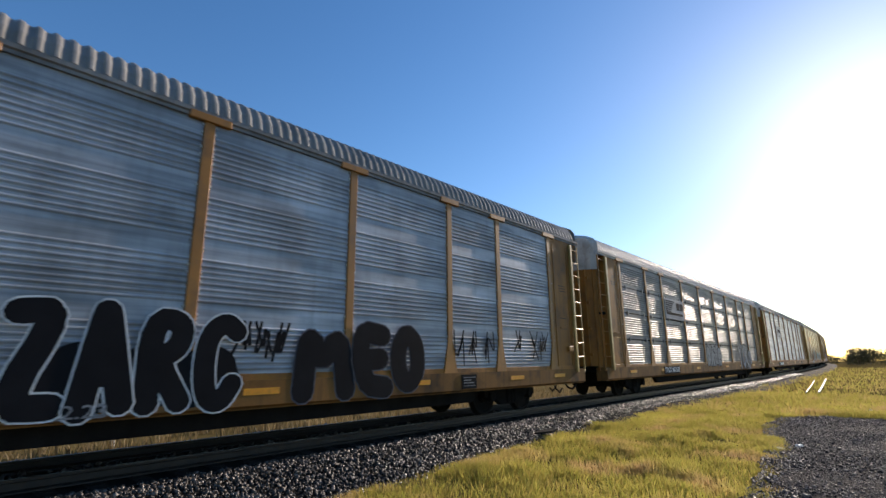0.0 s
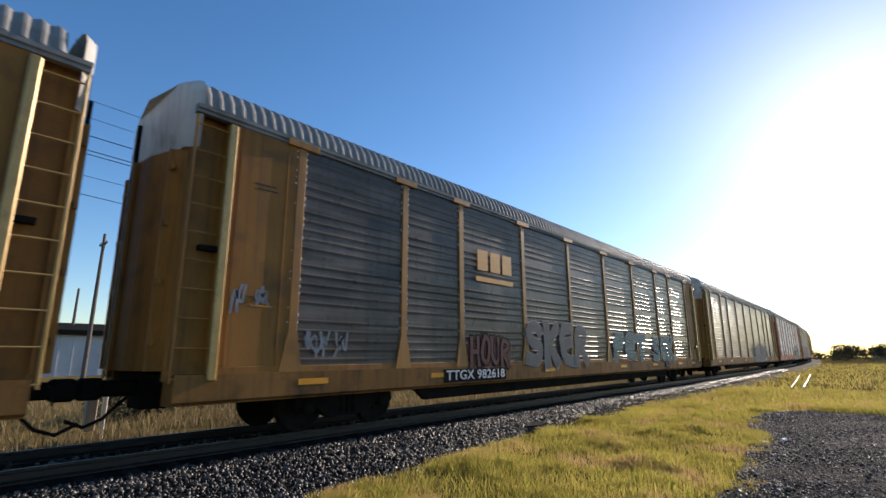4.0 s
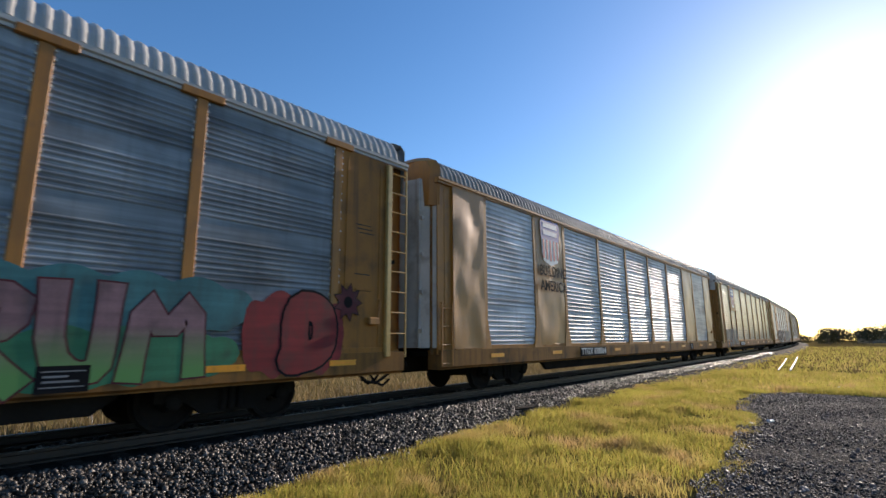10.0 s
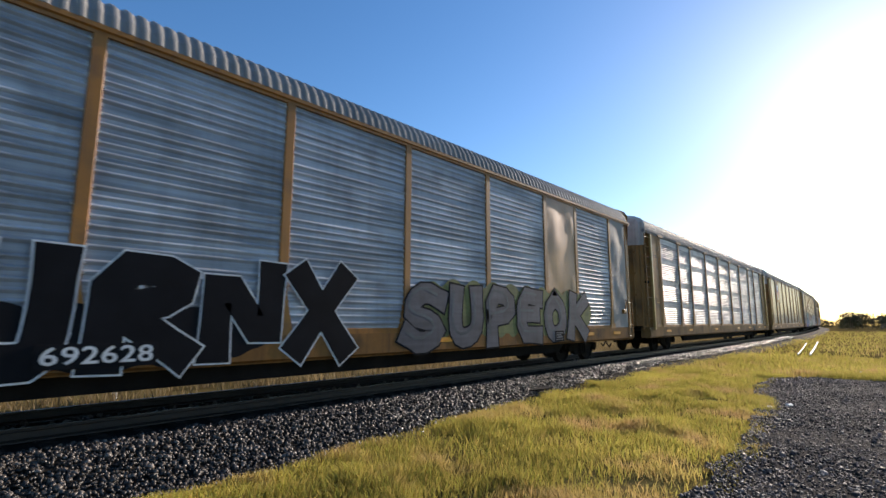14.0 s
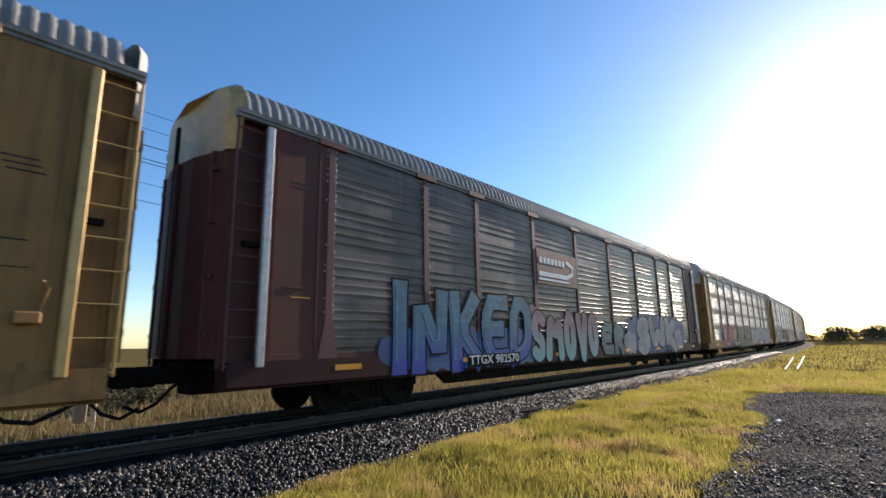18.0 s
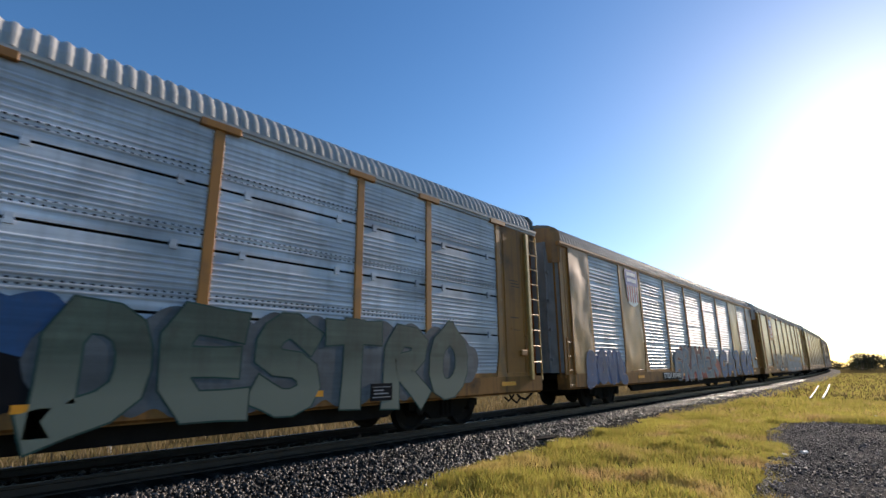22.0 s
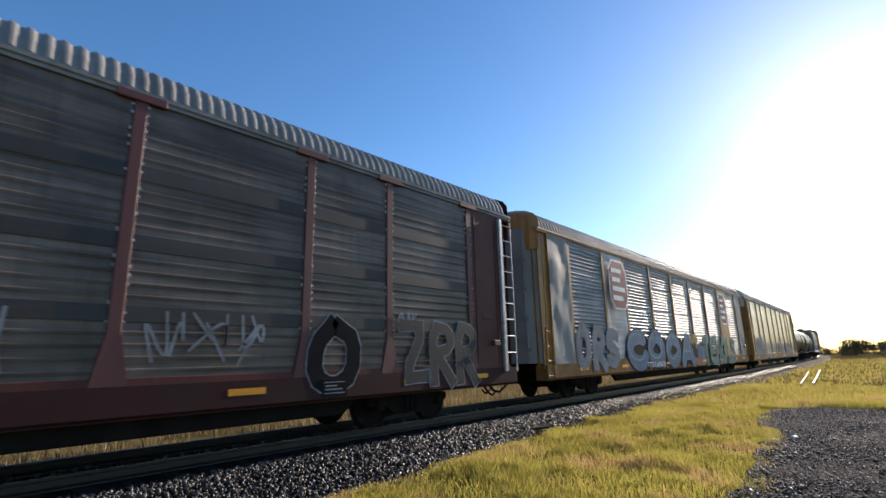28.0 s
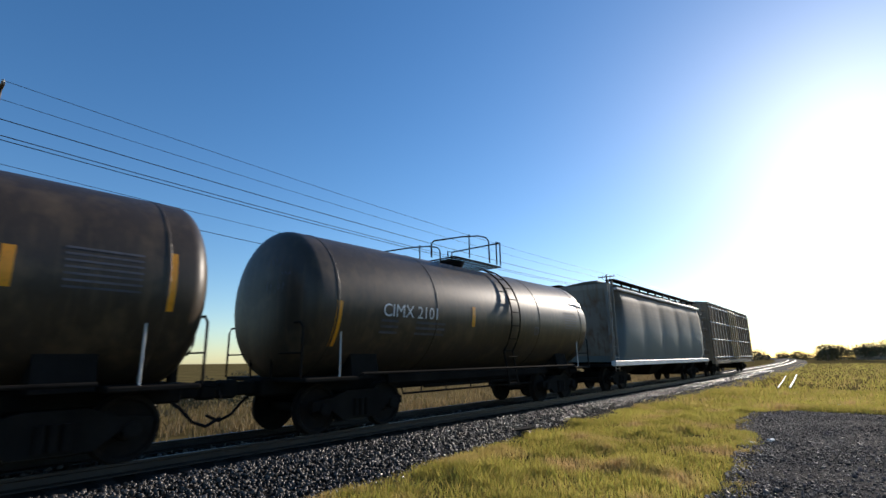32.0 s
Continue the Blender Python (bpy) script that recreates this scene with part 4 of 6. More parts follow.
GLYPHS = {
    "A": (((-0.45, -0.5), (-0.05, 0.5), (0.08, 0.5), (0.45, -0.5)), ((-0.22, -0.14), (0.24, -0.14))),
    "B": (((-0.38, -0.5), (-0.38, 0.5), (0.28, 0.42), (0.30, 0.1), (-0.3, 0.03), (0.40, -0.08), (0.40, -0.44), (-0.38, -0.5)),),
    "C": (((0.40, 0.36), (0.1, 0.5), (-0.34, 0.34), (-0.42, -0.1), (-0.2, -0.48), (0.2, -0.5), (0.42, -0.30)),),
    "D": (((-0.38, -0.5), (-0.38, 0.5), (0.2, 0.46), (0.42, 0.1), (0.36, -0.36), (-0.38, -0.5)),),
    "E": (((0.40, 0.46), (-0.38, 0.5), (-0.40, -0.46), (0.42, -0.48)), ((-0.36, 0.02), (0.26, 0.04))),
    "F": (((0.40, 0.46), (-0.38, 0.5), (-0.38, -0.5)), ((-0.36, 0.05), (0.26, 0.07))),
    "G": (((0.38, 0.40), (0.0, 0.5), (-0.40, 0.2), (-0.40, -0.3), (0.0, -0.5), (0.40, -0.3), (0.38, 0.0), (0.05, 0.0)),),
    "H": (((-0.38, 0.5), (-0.38, -0.5)), ((0.38, 0.5), (0.38, -0.5)), ((-0.36, 0.0), (0.36, 0.03))),
    "I": (((0.0, 0.5), (0.02, -0.5)),),
    "K": (((-0.36, 0.5), (-0.36, -0.5)), ((0.40, 0.48), (-0.25, 0.02), (0.42, -0.5))),
    "L": (((-0.32, 0.5), (-0.36, -0.44), (0.42, -0.46)),),
    "M": (((-0.44, -0.5), (-0.34, 0.46), (0.0, -0.05), (0.34, 0.46), (0.44, -0.5)),),
    "N": (((-0.38, -0.5), (-0.36, 0.46), (0.36, -0.46), (0.38, 0.5)),),
    "O": (((-0.05, 0.5), (-0.40, 0.25), (-0.40, -0.28), (0.0, -0.5), (0.40, -0.25), (0.40, 0.28), (0.05, 0.5)),),
    "P": (((-0.38, -0.5), (-0.38, 0.5), (0.38, 0.42), (0.38, 0.05), (-0.30, -0.05)),),
    "R": (((-0.38, -0.5), (-0.38, 0.5), (0.36, 0.42), (0.36, 0.1), (-0.26, 0.0), (0.42, -0.5)),),
    "S": (((0.40, 0.38), (0.05, 0.5), (-0.36, 0.36), (-0.30, 0.06), (0.30, -0.06), (0.38, -0.36), (0.0, -0.5), (-0.42, -0.38)),),
    "T": (((-0.46, 0.42), (0.46, 0.48)), ((0.0, 0.44), (-0.02, -0.5))),
    "U": (((-0.38, 0.5), (-0.40, -0.2), (-0.1, -0.5), (0.24, -0.46), (0.40, -0.15), (0.38, 0.5)),),
    "V": (((-0.44, 0.5), (-0.02, -0.5), (0.06, -0.5), (0.44, 0.5)),),
    "W": (((-0.46, 0.5), (-0.28, -0.46), (0.0, 0.12), (0.28, -0.46), (0.46, 0.5)),),
    "X": (((-0.42, 0.5), (0.42, -0.5)), ((0.42, 0.5), (-0.42, -0.5))),
    "Y": (((-0.42, 0.5), (0.0, 0.02), (0.42, 0.5)), ((0.0, 0.04), (-0.04, -0.5))),
    "Z": (((-0.40, 0.44), (0.40, 0.48), (-0.38, -0.44), (0.44, -0.46)),),
}


class Marks:
    """Painted strokes and bars, each a piece of its own."""

    def __init__(self):
        self.pieces = []

    def box(self, *size):
        self.pieces.append(Shape().box(*size))

    def add(self, *data):
        self.pieces.append(Shape().add(*data))

    def paint(self, name, material, car, label):
        for k, piece in enumerate(self.pieces):
            part(name, piece, material, car, label if k == 0 else "")


def daub(index, kind, yc, zc, w, h, fill, line, count):
    """One painted mark on the side of a car carrier, at yc from its middle and zc over the rail."""
    car, rng = made[index], random.Random(index * 101 + int(yc * 7))
    low = zc - h / 2
    if low < 0.70 and kind in ("blobs", "scrib", "bg", "patch"):
        h, zc = h - (0.70 - low), zc + (0.70 - low) / 2
    if kind == "blobs":
        step = w / count
        for k in range(count):
            cy, deep = yc - w / 2 + (k + 0.5) * step, 0.004 * (k % 2)
            wide, tall = step * rng.uniform(1.15, 1.42), h * rng.uniform(0.86, 1.0)
            cz = zc + h * rng.uniform(-0.04, 0.04)
            state = rng.getstate()
            rim = Shape().add(*flat(blob(rng, cy, cz, wide, tall, 0.026), OUT + deep))
            rng.setstate(state)
            body = Shape().add(*flat(blob(rng, cy, cz, wide, tall), OUT + 0.0025 + deep))
            crease, x = Marks(), OUT + 0.0045 + deep
            a = rng.uniform(-0.25, 0.25)
            crease.add(*stroke(smoothed([(cy + wide * a, cz + tall * 0.52), (cy + wide * (a + rng.uniform(-0.08, 0.08)), cz + tall * 0.30), (cy + wide * (a * 0.4), cz + tall * 0.12)]), 0.05, x))
            b = rng.uniform(-0.25, 0.25)
            crease.add(*stroke(smoothed([(cy + wide * b, cz - tall * 0.52), (cy + wide * (b + rng.uniform(-0.1, 0.1)), cz - tall * 0.28), (cy + wide * b * 0.5, cz - tall * rng.uniform(0.05, 0.2))]), 0.05, x))
            if rng.random() < 0.25:
                crease.add(*flat([(cy + wide * (0.05 + 0.09 * math.cos(q)), cz + tall * (0.05 + 0.13 * math.sin(q))) for q in [0.7 * j for j in range(9)]], x))
            letter = part("graffiti_letter", body, fill, car, "sprayed bubble shape" if k == 0 else "")
            part("outline", rim, line, letter)
            crease.paint("crease", line, letter, "")
    elif kind in ("wild", "bubble", "hollow"):
        weights = [{"I": 0.5, "W": 1.3, "M": 1.25}.get(c, 1.0) for c in count]
        at, unit = yc - w / 2, w / sum(weights)
        for k, c in enumerate(count):
            step = unit * weights[k]
            cy, deep = at + step / 2, 0.0045 * (k % 2)
            at += step
            cz, lean = zc + h * rng.uniform(-0.03, 0.03), rng.uniform(-0.10, 0.10)
            fat = min(0.62 if kind == "bubble" else 0.46, (0.42 if kind == "bubble" else 0.31 if kind == "wild" else 0.26) * unit, (0.36 if kind == "bubble" else 0.30) * h)
            wide, tall = max(step * 1.10 - fat, step * 0.5), h - fat
            runs = [[(cy + (y + rng.uniform(-0.06, 0.06) + lean * z) * wide, cz + (z + rng.uniform(-0.04, 0.04)) * tall) for y, z in run] for run in GLYPHS[c]]
            runs = [smoothed(run, 2 if kind == "bubble" else 1) for run in runs]
            brush_up = (lambda run, width, x: stroke(run, width, x, True)) if kind == "bubble" else slab
            rim, body, shine = Shape(), Shape(), Shape()
            thick = 0.085 if line[0] is INK else 0.05
            for j, run in enumerate(runs):
                rim.add(*brush_up(run, fat + thick, OUT + deep + 0.0004 * j))
                body.add(*brush_up(run, fat, OUT + 0.0022 + deep + 0.0004 * j))
                shine.add(*stroke([(y - fat * 0.22, z + fat * 0.22) for y, z in run], fat * 0.16, OUT + 0.0042 + deep + 0.0004 * j))
            letter = part("graffiti_letter", body, fill, car, "fat sprayed letter" if k == 0 else "")
            part("outline", rim, line[0], letter)
            if line[1]:
                part("highlight", shine, line[1], letter)
    elif kind == "scrib":
        for k in range(count):
            cy = yc - w / 2 + (k + 0.5) * w / count
            s = Shape()
            for j in range(2):
                pts = [(cy + rng.uniform(-0.5, 0.5) * w / count, zc + (0.5 - ((i + j) % 2) * rng.uniform(0.6, 1.0)) * h) for i in range(4)]
                s.add(*stroke(smoothed(pts), 0.045, OUT + 0.001 * j))
            part("graffiti_letter", s, fill, car, "thin sprayed looping lines" if k == 0 else "")
    elif kind == "band":
        part("painted_band", Shape().box(SIDE - 0.04, SIDE - 0.006, yc - w / 2, yc + w / 2, zc - h / 2, zc + h / 2, 0.003), fill, car, "dull grey strip between the ribbed sheets")
    elif kind == "flower":
        spikes = [(yc + w / 2 * q * math.cos(k * math.pi / count), zc + h / 2 * q * math.sin(k * math.pi / count)) for k, q in enumerate([1.0, 0.62] * count)]
        part("graffiti_letter", Shape().add(*flat(spikes, OUT + 0.003)), fill, car, "sprayed spiky burst")
        part("outline", Shape().add(*flat([(yc + (y - yc) * 1.10, zc + (z - zc) * 1.10) for y, z in spikes], OUT)), line, car)
        part("graffiti_letter", Shape().add(*flat([(yc + w * 0.16 * math.cos(0.63 * k), zc + h * 0.16 * math.sin(0.63 * k)) for k in range(10)], OUT + 0.005)), line, car)
    elif kind in ("patch", "bg"):
        layers[index] += 1
        part("graffiti_ground", Shape().add(*cloud(rng, yc, zc, w, h, OUT - 0.0036 + 0.0003 * (layers[index] % 10))), fill, car, "sprayed field of colour")
    elif kind == "shield":
        top = [(-0.5, 0.28), (-0.5, 0.40), (-0.42, 0.5), (-0.2, 0.46), (0, 0.5), (0.2, 0.46), (0.42, 0.5), (0.5, 0.40), (0.5, 0.28), (0.46, 0.05), (-0.46, 0.05)]
        low = [(-0.46, 0.05), (0.46, 0.05), (0.45, -0.25), (0.36, -0.42), (0.0, -0.5), (-0.36, -0.42), (-0.45, -0.25)]
        w, h = min(w, 1.25), min(h, 1.5)
        place = lambda pts: [(yc + y * w, zc + z * h) for y, z in pts]
        if index not in (7, 15):
            part("sign_plate", Shape().box(SIDE - 0.03, OUT - 0.004, yc - 0.93, yc + 0.93, zc - h * 0.62, EAVE_Z - 0.07, 0.004), TAN if index in (11, 17) else YELLOW, car, "plain painted plate behind the shield")
        part("shield_top", Shape().add(*flat(place(top), OUT + 0.003)), BLUE, car, "blue head of a painted shield")
        part("shield_field", Shape().add(*flat(place(low), OUT + 0.003)), BRIGHT, car, "white field of a painted shield")
        s = Marks()
        for k in range(5):
            y = -0.36 + 0.18 * k
            s.box(OUT + 0.004, OUT + 0.006, yc + (y - 0.045) * w, yc + (y + 0.045) * w, zc + (-0.40 + 0.12 * abs(y)) * h, zc + 0.05 * h)
        s.paint("shield_stripe", RED, car, "red stripes")
        b = Marks()
        for z in (0.36, 0.20):
            b.box(OUT + 0.005, OUT + 0.007, yc - 0.36 * w, yc + 0.36 * w, zc + (z - 0.05) * h, zc + (z + 0.05) * h)
        b.paint("shield_bar", BRIGHT, car, "white bars")
    elif kind == "octagon":
        w, h = 1.5, 1.75
        pts = [(-0.5, -0.3), (-0.3, -0.5), (0.3, -0.5), (0.5, -0.3), (0.5, 0.3), (0.3, 0.5), (-0.3, 0.5), (-0.5, 0.3)]
        proud = 0.07 if yc < 0 else 0.0
        if yc > 0:
            part("sign_plate", Shape().box(SIDE - 0.03, OUT - 0.004, yc - 0.92, yc + 0.92, 1.15, EAVE_Z - 0.07, 0.004), YELLOW, car, "plain yellow sheet behind the badge")
        part("badge_rim", Shape().add(*flat([(yc + y * (w + 0.16), zc + z * (h + 0.16)) for y, z in pts], OUT + proud)), BRIGHT, car, "white rim of the badge")
        part("badge", Shape().add(*flat([(yc + y * w, zc + z * h) for y, z in pts], OUT + proud + 0.003)), PRED, car, "red eight-sided badge")
        b = Marks()
        for k, (z, l) in enumerate(((0.3, 0.6), (0.1, 0.5), (-0.1, 0.75), (-0.3, 0.6))):
            b.box(OUT + proud + 0.004, OUT + proud + 0.007, yc - 0.38 * w, yc + (-0.38 + l) * w, zc + (z - 0.05) * h, zc + (z + 0.05) * h)
        b.paint("badge_bar", BRIGHT, car, "white bars")
    elif kind == "slogan" and count:
        for k, line_words in enumerate(count):
            me = text_mesh(line_words, 0.40, 0.008, 0.002)
            wide = max(v.co.y for v in me.vertices) - min(v.co.y for v in me.vertices)
            part("slogan", me, fill, car, "dark painted block capitals", pose(OUT + 0.06, yc, zc + 0.23 - 0.46 * k) @ Matrix.Diagonal((1, w / wide, 1.15, 1)))
    elif kind in ("csx", "csxopen", "nslogo", "yellowmark", "bnsf", "conrail", "slogan", "nsbars"):
        ink = line if kind in ("csx", "nslogo") else fill
        if kind in ("csx", "nslogo"):
            part("sign_plate", Shape().box(OUT - 0.03, OUT, yc - w / 2, yc + w / 2, zc - h / 2, zc + h / 2, 0.004), fill, car, "white painted plate")
        b = Marks()
        if kind in ("csx", "csxopen"):
            for e in (-1, 1):
                y = yc + e * w * (0.30 if kind == "csx" else 0.47)
                b.box(OUT + 0.001, OUT + 0.006, y - 0.03, y + 0.03, zc - h * 0.30, zc + h * 0.36)
                for z in (-0.30, 0.34):
                    b.box(OUT + 0.001, OUT + 0.006, min(y, y - e * 0.14), max(y, y - e * 0.14), zc + h * z - 0.03, zc + h * z + 0.03)
            wide = w * (0.15 if kind == "csx" else 0.24)
            for k in (-1, 0, 1):
                b.box(OUT + 0.001, OUT + 0.006, yc + k * wide - wide * 0.38, yc + k * wide + wide * 0.38, zc - h * 0.08, zc + h * 0.20)
            for k in (-1.1, -0.8, 0.8, 1.1):
                b.box(OUT + 0.001, OUT + 0.006, yc + k * wide - 0.05, yc + k * wide + 0.05, zc - h * 0.46, zc - h * 0.38)
        elif kind == "nslogo":
            for k in range(6):
                b.box(OUT + 0.001, OUT + 0.006, yc - w * 0.47, yc - w * (0.02 + 0.04 * k), zc + h * (0.34 - 0.10 * k), zc + h * (0.39 - 0.10 * k))
            for k in range(2):
                b.box(OUT + 0.001, OUT + 0.006, yc + w * (0.10 + 0.2 * k), yc + w * (0.27 + 0.2 * k), zc - h * 0.02, zc + h * 0.34)
            b.box(OUT + 0.001, OUT + 0.006, yc - w * 0.45, yc + w * 0.42, zc - h * 0.30, zc - h * 0.18)
        elif kind == "yellowmark":
            for k in (-1, 0, 1):
                b.box(OUT + 0.001, OUT + 0.006, yc + k * w * 0.33 - w * 0.13, yc + k * w * 0.33 + w * 0.13, zc - h * 0.15, zc + h * 0.45)
            b.box(OUT + 0.001, OUT + 0.006, yc - w / 2, yc + w / 2, zc - h * 0.48, zc - h * 0.34)
        elif kind == "nsbars":
            for k in range(4):
                b.box(OUT + 0.001, OUT + 0.006, yc - w * 0.4, yc + w * (0.4 - 0.1 * k), zc + h * (0.3 - 0.2 * k), zc + h * (0.4 - 0.2 * k))
        elif kind == "conrail":
            part("sign_plate", Shape().box(SIDE - 0.028, OUT - 0.002, yc - 1.31, yc + 1.31, zc - 0.55, zc + 0.52, 0.004), MAROON, car, "plain maroon plate")
            b.add(*stroke([(yc - w * 0.5, zc - h * 0.25), (yc + w * 0.25, zc - h * 0.25), (yc + w * 0.42, zc - h * 0.1), (yc + w * 0.42, zc + h * 0.15), (yc + w * 0.25, zc + h * 0.28)], 0.14, OUT + 0.003))
            b.add(*stroke([(yc - w * 0.5, zc - h * 0.42), (yc + w * 0.3, zc - h * 0.42)], 0.07, OUT + 0.004))
            for k in range(7):
                b.box(OUT + 0.001, OUT + 0.006, yc - w * 0.48 + k * 0.24, yc - w * 0.48 + k * 0.24 + 0.17, zc + h * 0.1, zc + h * 0.3)
        else:
            n = 4 if kind == "bnsf" else 8
            for row in ((0.0,) if kind == "bnsf" else (0.25, -0.25)):
                for k in range(n):
                    y = yc - w / 2 + (k + 0.5) * w / n
                    b.box(OUT + 0.001, OUT + 0.006, y - w / n * 0.36, y + w / n * 0.36, zc + h * row - h * 0.15, zc + h * row + h * 0.18)
            if kind == "bnsf":
                b.box(OUT + 0.001, OUT + 0.005, yc - w / 2, yc + w * 0.4, zc - h * 0.32, zc - h * 0.22)
        b.paint("painted_mark", ink, car, "plain painted emblem")
    elif fill is None:
        zc = 0.90
        if index != 19:
            part("number_plate", Shape().box(SIDE + 0.028, OUT + 0.016, yc - w / 2, yc + w / 2, zc - 0.15, zc + 0.15, 0.002), INK, car, "black plate behind white lettering")
        me = text_mesh(kind, 0.30, 0.004, 0.002, 1.05)
        wide = max(v.co.y for v in me.vertices) - min(v.co.y for v in me.vertices)
        part("car_lettering", me, BRIGHT, car, "white stencilled lettering", pose(OUT + 0.020, yc, zc) @ Matrix.Diagonal((1, min(1.3, w * 0.94 / wide), 1, 1)))
    else:
        me = text_mesh(kind, 1.0, 0.0, 0.001)
        ys, zs = [v.co.y for v in me.vertices], [v.co.z for v in me.vertices]
        fit = pose(0, yc, zc) @ Matrix.Diagonal((1, w / (max(ys) - min(ys)), h / (max(zs) - min(zs)), 1))
        part("graffiti_outline", text_mesh(kind, 1.0, 0.05, 0.001), line, car, "", pose(OUT + 0.003, 0, 0) @ fit)
        part("graffiti", text_mesh(kind, 1.0, 0.005, 0.001), fill, car, "sprayed block letters with a dark outline", pose(OUT + 0.008, 0, 0) @ fit)


daub(0, 'bubble', 0.80, 1.40, 2.9, 1.5, INK, (BRIGHT, None), "ZARC")
daub(0, 'bg', 0.9, 1.20, 2.6, 0.9, INK, None, 0)
daub(0, 'bubble', 4.67, 1.42, 3.1, 1.45, INK, (PGREYD, None), "MEO")
daub(0, 'scrib', 2.55, 1.66, 1.0, 0.7, INK, None, 3)
daub(0, 'scrib', 7.95, 1.66, 1.62, 0.82, INK, None, 3)
daub(0, 'scrib', 10.51, 1.75, 2.0, 0.8, INK, None, 3)
daub(0, '2.23', 0.31, 0.79, 0.47, 0.16, PGREY, PGREY, 0)
daub(1, 'bg', 0.12, 1.55, 3.1, 1.15, PGREY, None, 0)
daub(1, 'bubble', 0.12, 1.51, 2.8, 1.0, PGREY, (INK, None), "DAZE")
daub(1, 'wild', 7.52, 1.48, 3.5, 1.5, PGREY, (INK, BRIGHT), "YUKN")
daub(1, 'nslogo', -5.67, 3.63, 2.60, 0.94, PLATE, INK, 0)
daub(1, 'TTGX 981542', -6.92, 0.88, 2.0, 0.26, None, None, 0)
daub(2, 'csx', -5.67, 3.66, 2.60, 0.94, PLATE, INK, 0)
daub(2, 'TTGX 922004', -7.05, 0.91, 2.4, 0.29, None, None, 0)
daub(3, 'yellowmark', -5.70, 3.63, 1.68, 0.89, REFLECT, None, 0)
daub(3, 'patch', -5.99, 1.45, 1.9, 0.85, PMAR, None, 0)
daub(3, 'hollow', -5.99, 1.45, 1.7, 0.75, PMAR, (INK, None), "HOUR")
daub(3, 'wild', -2.37, 1.67, 3.9, 1.35, PSLATED, (PGREY, None), "SKER")
daub(3, 'hollow', 3.4, 1.66, 3.4, 1.1, PTEAL, (PGREY, None), "FET")
daub(3, 'hollow', 7.4, 1.60, 3.0, 1.1, PTEAL, (PGREY, None), "SEK")
daub(3, 'TTGX 982618', -6.57, 0.87, 2.44, 0.28, None, None, 0)
daub(3, 'scrib', -12.50, 2.23, 0.75, 0.49, PGREY, None, 2)
daub(3, 'scrib', -11.0, 1.54, 1.0, 0.5, PGREY, None, 3)
daub(4, 'hollow', 0.9, 1.50, 1.0, 1.4, PSLATED, (PGREYD, None), "S")
daub(4, 'blobs', 2.27, 1.40, 1.8, 1.25, PSLATED, PGREYD, 2)
daub(4, 'bubble', 4.1, 1.55, 2.2, 1.3, PGREYD, (PSLATED, PSLATE), "IUL")
daub(4, 'wild', 6.2, 1.45, 2.8, 1.1, PSLATED, (PGREY, None), "KEZ")
daub(4, 'scrib', 5.6, 1.70, 3.2, 0.9, PGREY, None, 4)
daub(4, 'patch', 3.6, 0.95, 6.4, 0.5, PGREYD, None, 0)
daub(4, 'scrib', 10.4, 1.35, 2.0, 0.3, PTEAL, None, 4)
daub(5, 'bg', 5.75, 1.42, 6.5, 0.95, INK, None, 0)
daub(5, 'wild', 6.01, 1.44, 6.2, 1.6, FSAGE, (INK, PGREY), "DUHAB")
daub(5, 'patch', 5.1, 0.92, 0.6, 0.4, PYEL, None, 0)
daub(5, 'patch', 7.9, 0.98, 0.9, 0.4, PYEL, None, 0)
daub(5, 'bnsf', 5.68, 3.80, 2.50, 0.56, PORANGE, None, 0)
daub(5, 'patch', 2.21, 1.65, 0.60, 1.0, PLIME, None, 0)
daub(5, 'patch', -10.87, 1.33, 0.74, 0.49, PMAR, None, 0)
daub(5, 'patch', -5.04, 1.42, 0.74, 0.50, PMAR, None, 0)
daub(5, 'scrib', -8.93, 1.45, 0.5, 0.9, PPINK, None, 2)
daub(5, 'scrib', -6.97, 1.40, 0.7, 1.1, PPINK, None, 2)
daub(5, 'scrib', -2.80, 2.0, 2.5, 0.5, PSLATED, None, 6)
daub(6, 'bg', -9.9, 1.50, 2.3, 1.75, INK, None, 0)
daub(6, 'bg', -6.8, 1.50, 5.4, 1.75, PMAR, None, 0)
daub(6, 'bubble', -9.85, 1.45, 1.8, 1.55, PYELD, (INK, None), "C")
daub(6, 'wild', -6.63, 1.45, 4.8, 1.55, PYELD, (PMAR, None), "LVTOS")
daub(6, 'csxopen', -5.60, 3.75, 1.70, 0.95, INK, None, 0)
daub(6, 'bg', -2.3, 1.62, 4.0, 1.65, PBLUE, None, 0)
daub(6, 'wild', -2.40, 1.45, 3.9, 1.5, PGREEN, (INK, None), "BONES")
daub(6, 'bg', 2.0, 1.60, 4.9, 1.75, PRED, None, 0)
daub(6, 'wild', 2.05, 1.45, 4.6, 1.6, FVIOLET, (INK, None), "MAGY")
daub(6, 'bg', 7.3, 1.85, 5.6, 0.9, PTEAL, None, 0)
daub(6, 'bg', 7.3, 1.15, 5.2, 0.8, PGREEN, None, 0)
daub(6, 'wild', 7.03, 1.45, 4.7, 1.3, FPINK, (PMAR, None), "SERUM")
daub(6, 'bg', 10.9, 1.45, 2.0, 1.45, PRED, None, 0)
daub(6, 'bubble', 11.15, 1.50, 1.2, 1.45, PRED, (INK, None), "D")
daub(6, 'flower', 11.97, 2.05, 0.65, 0.70, PMAR, INK, 9)
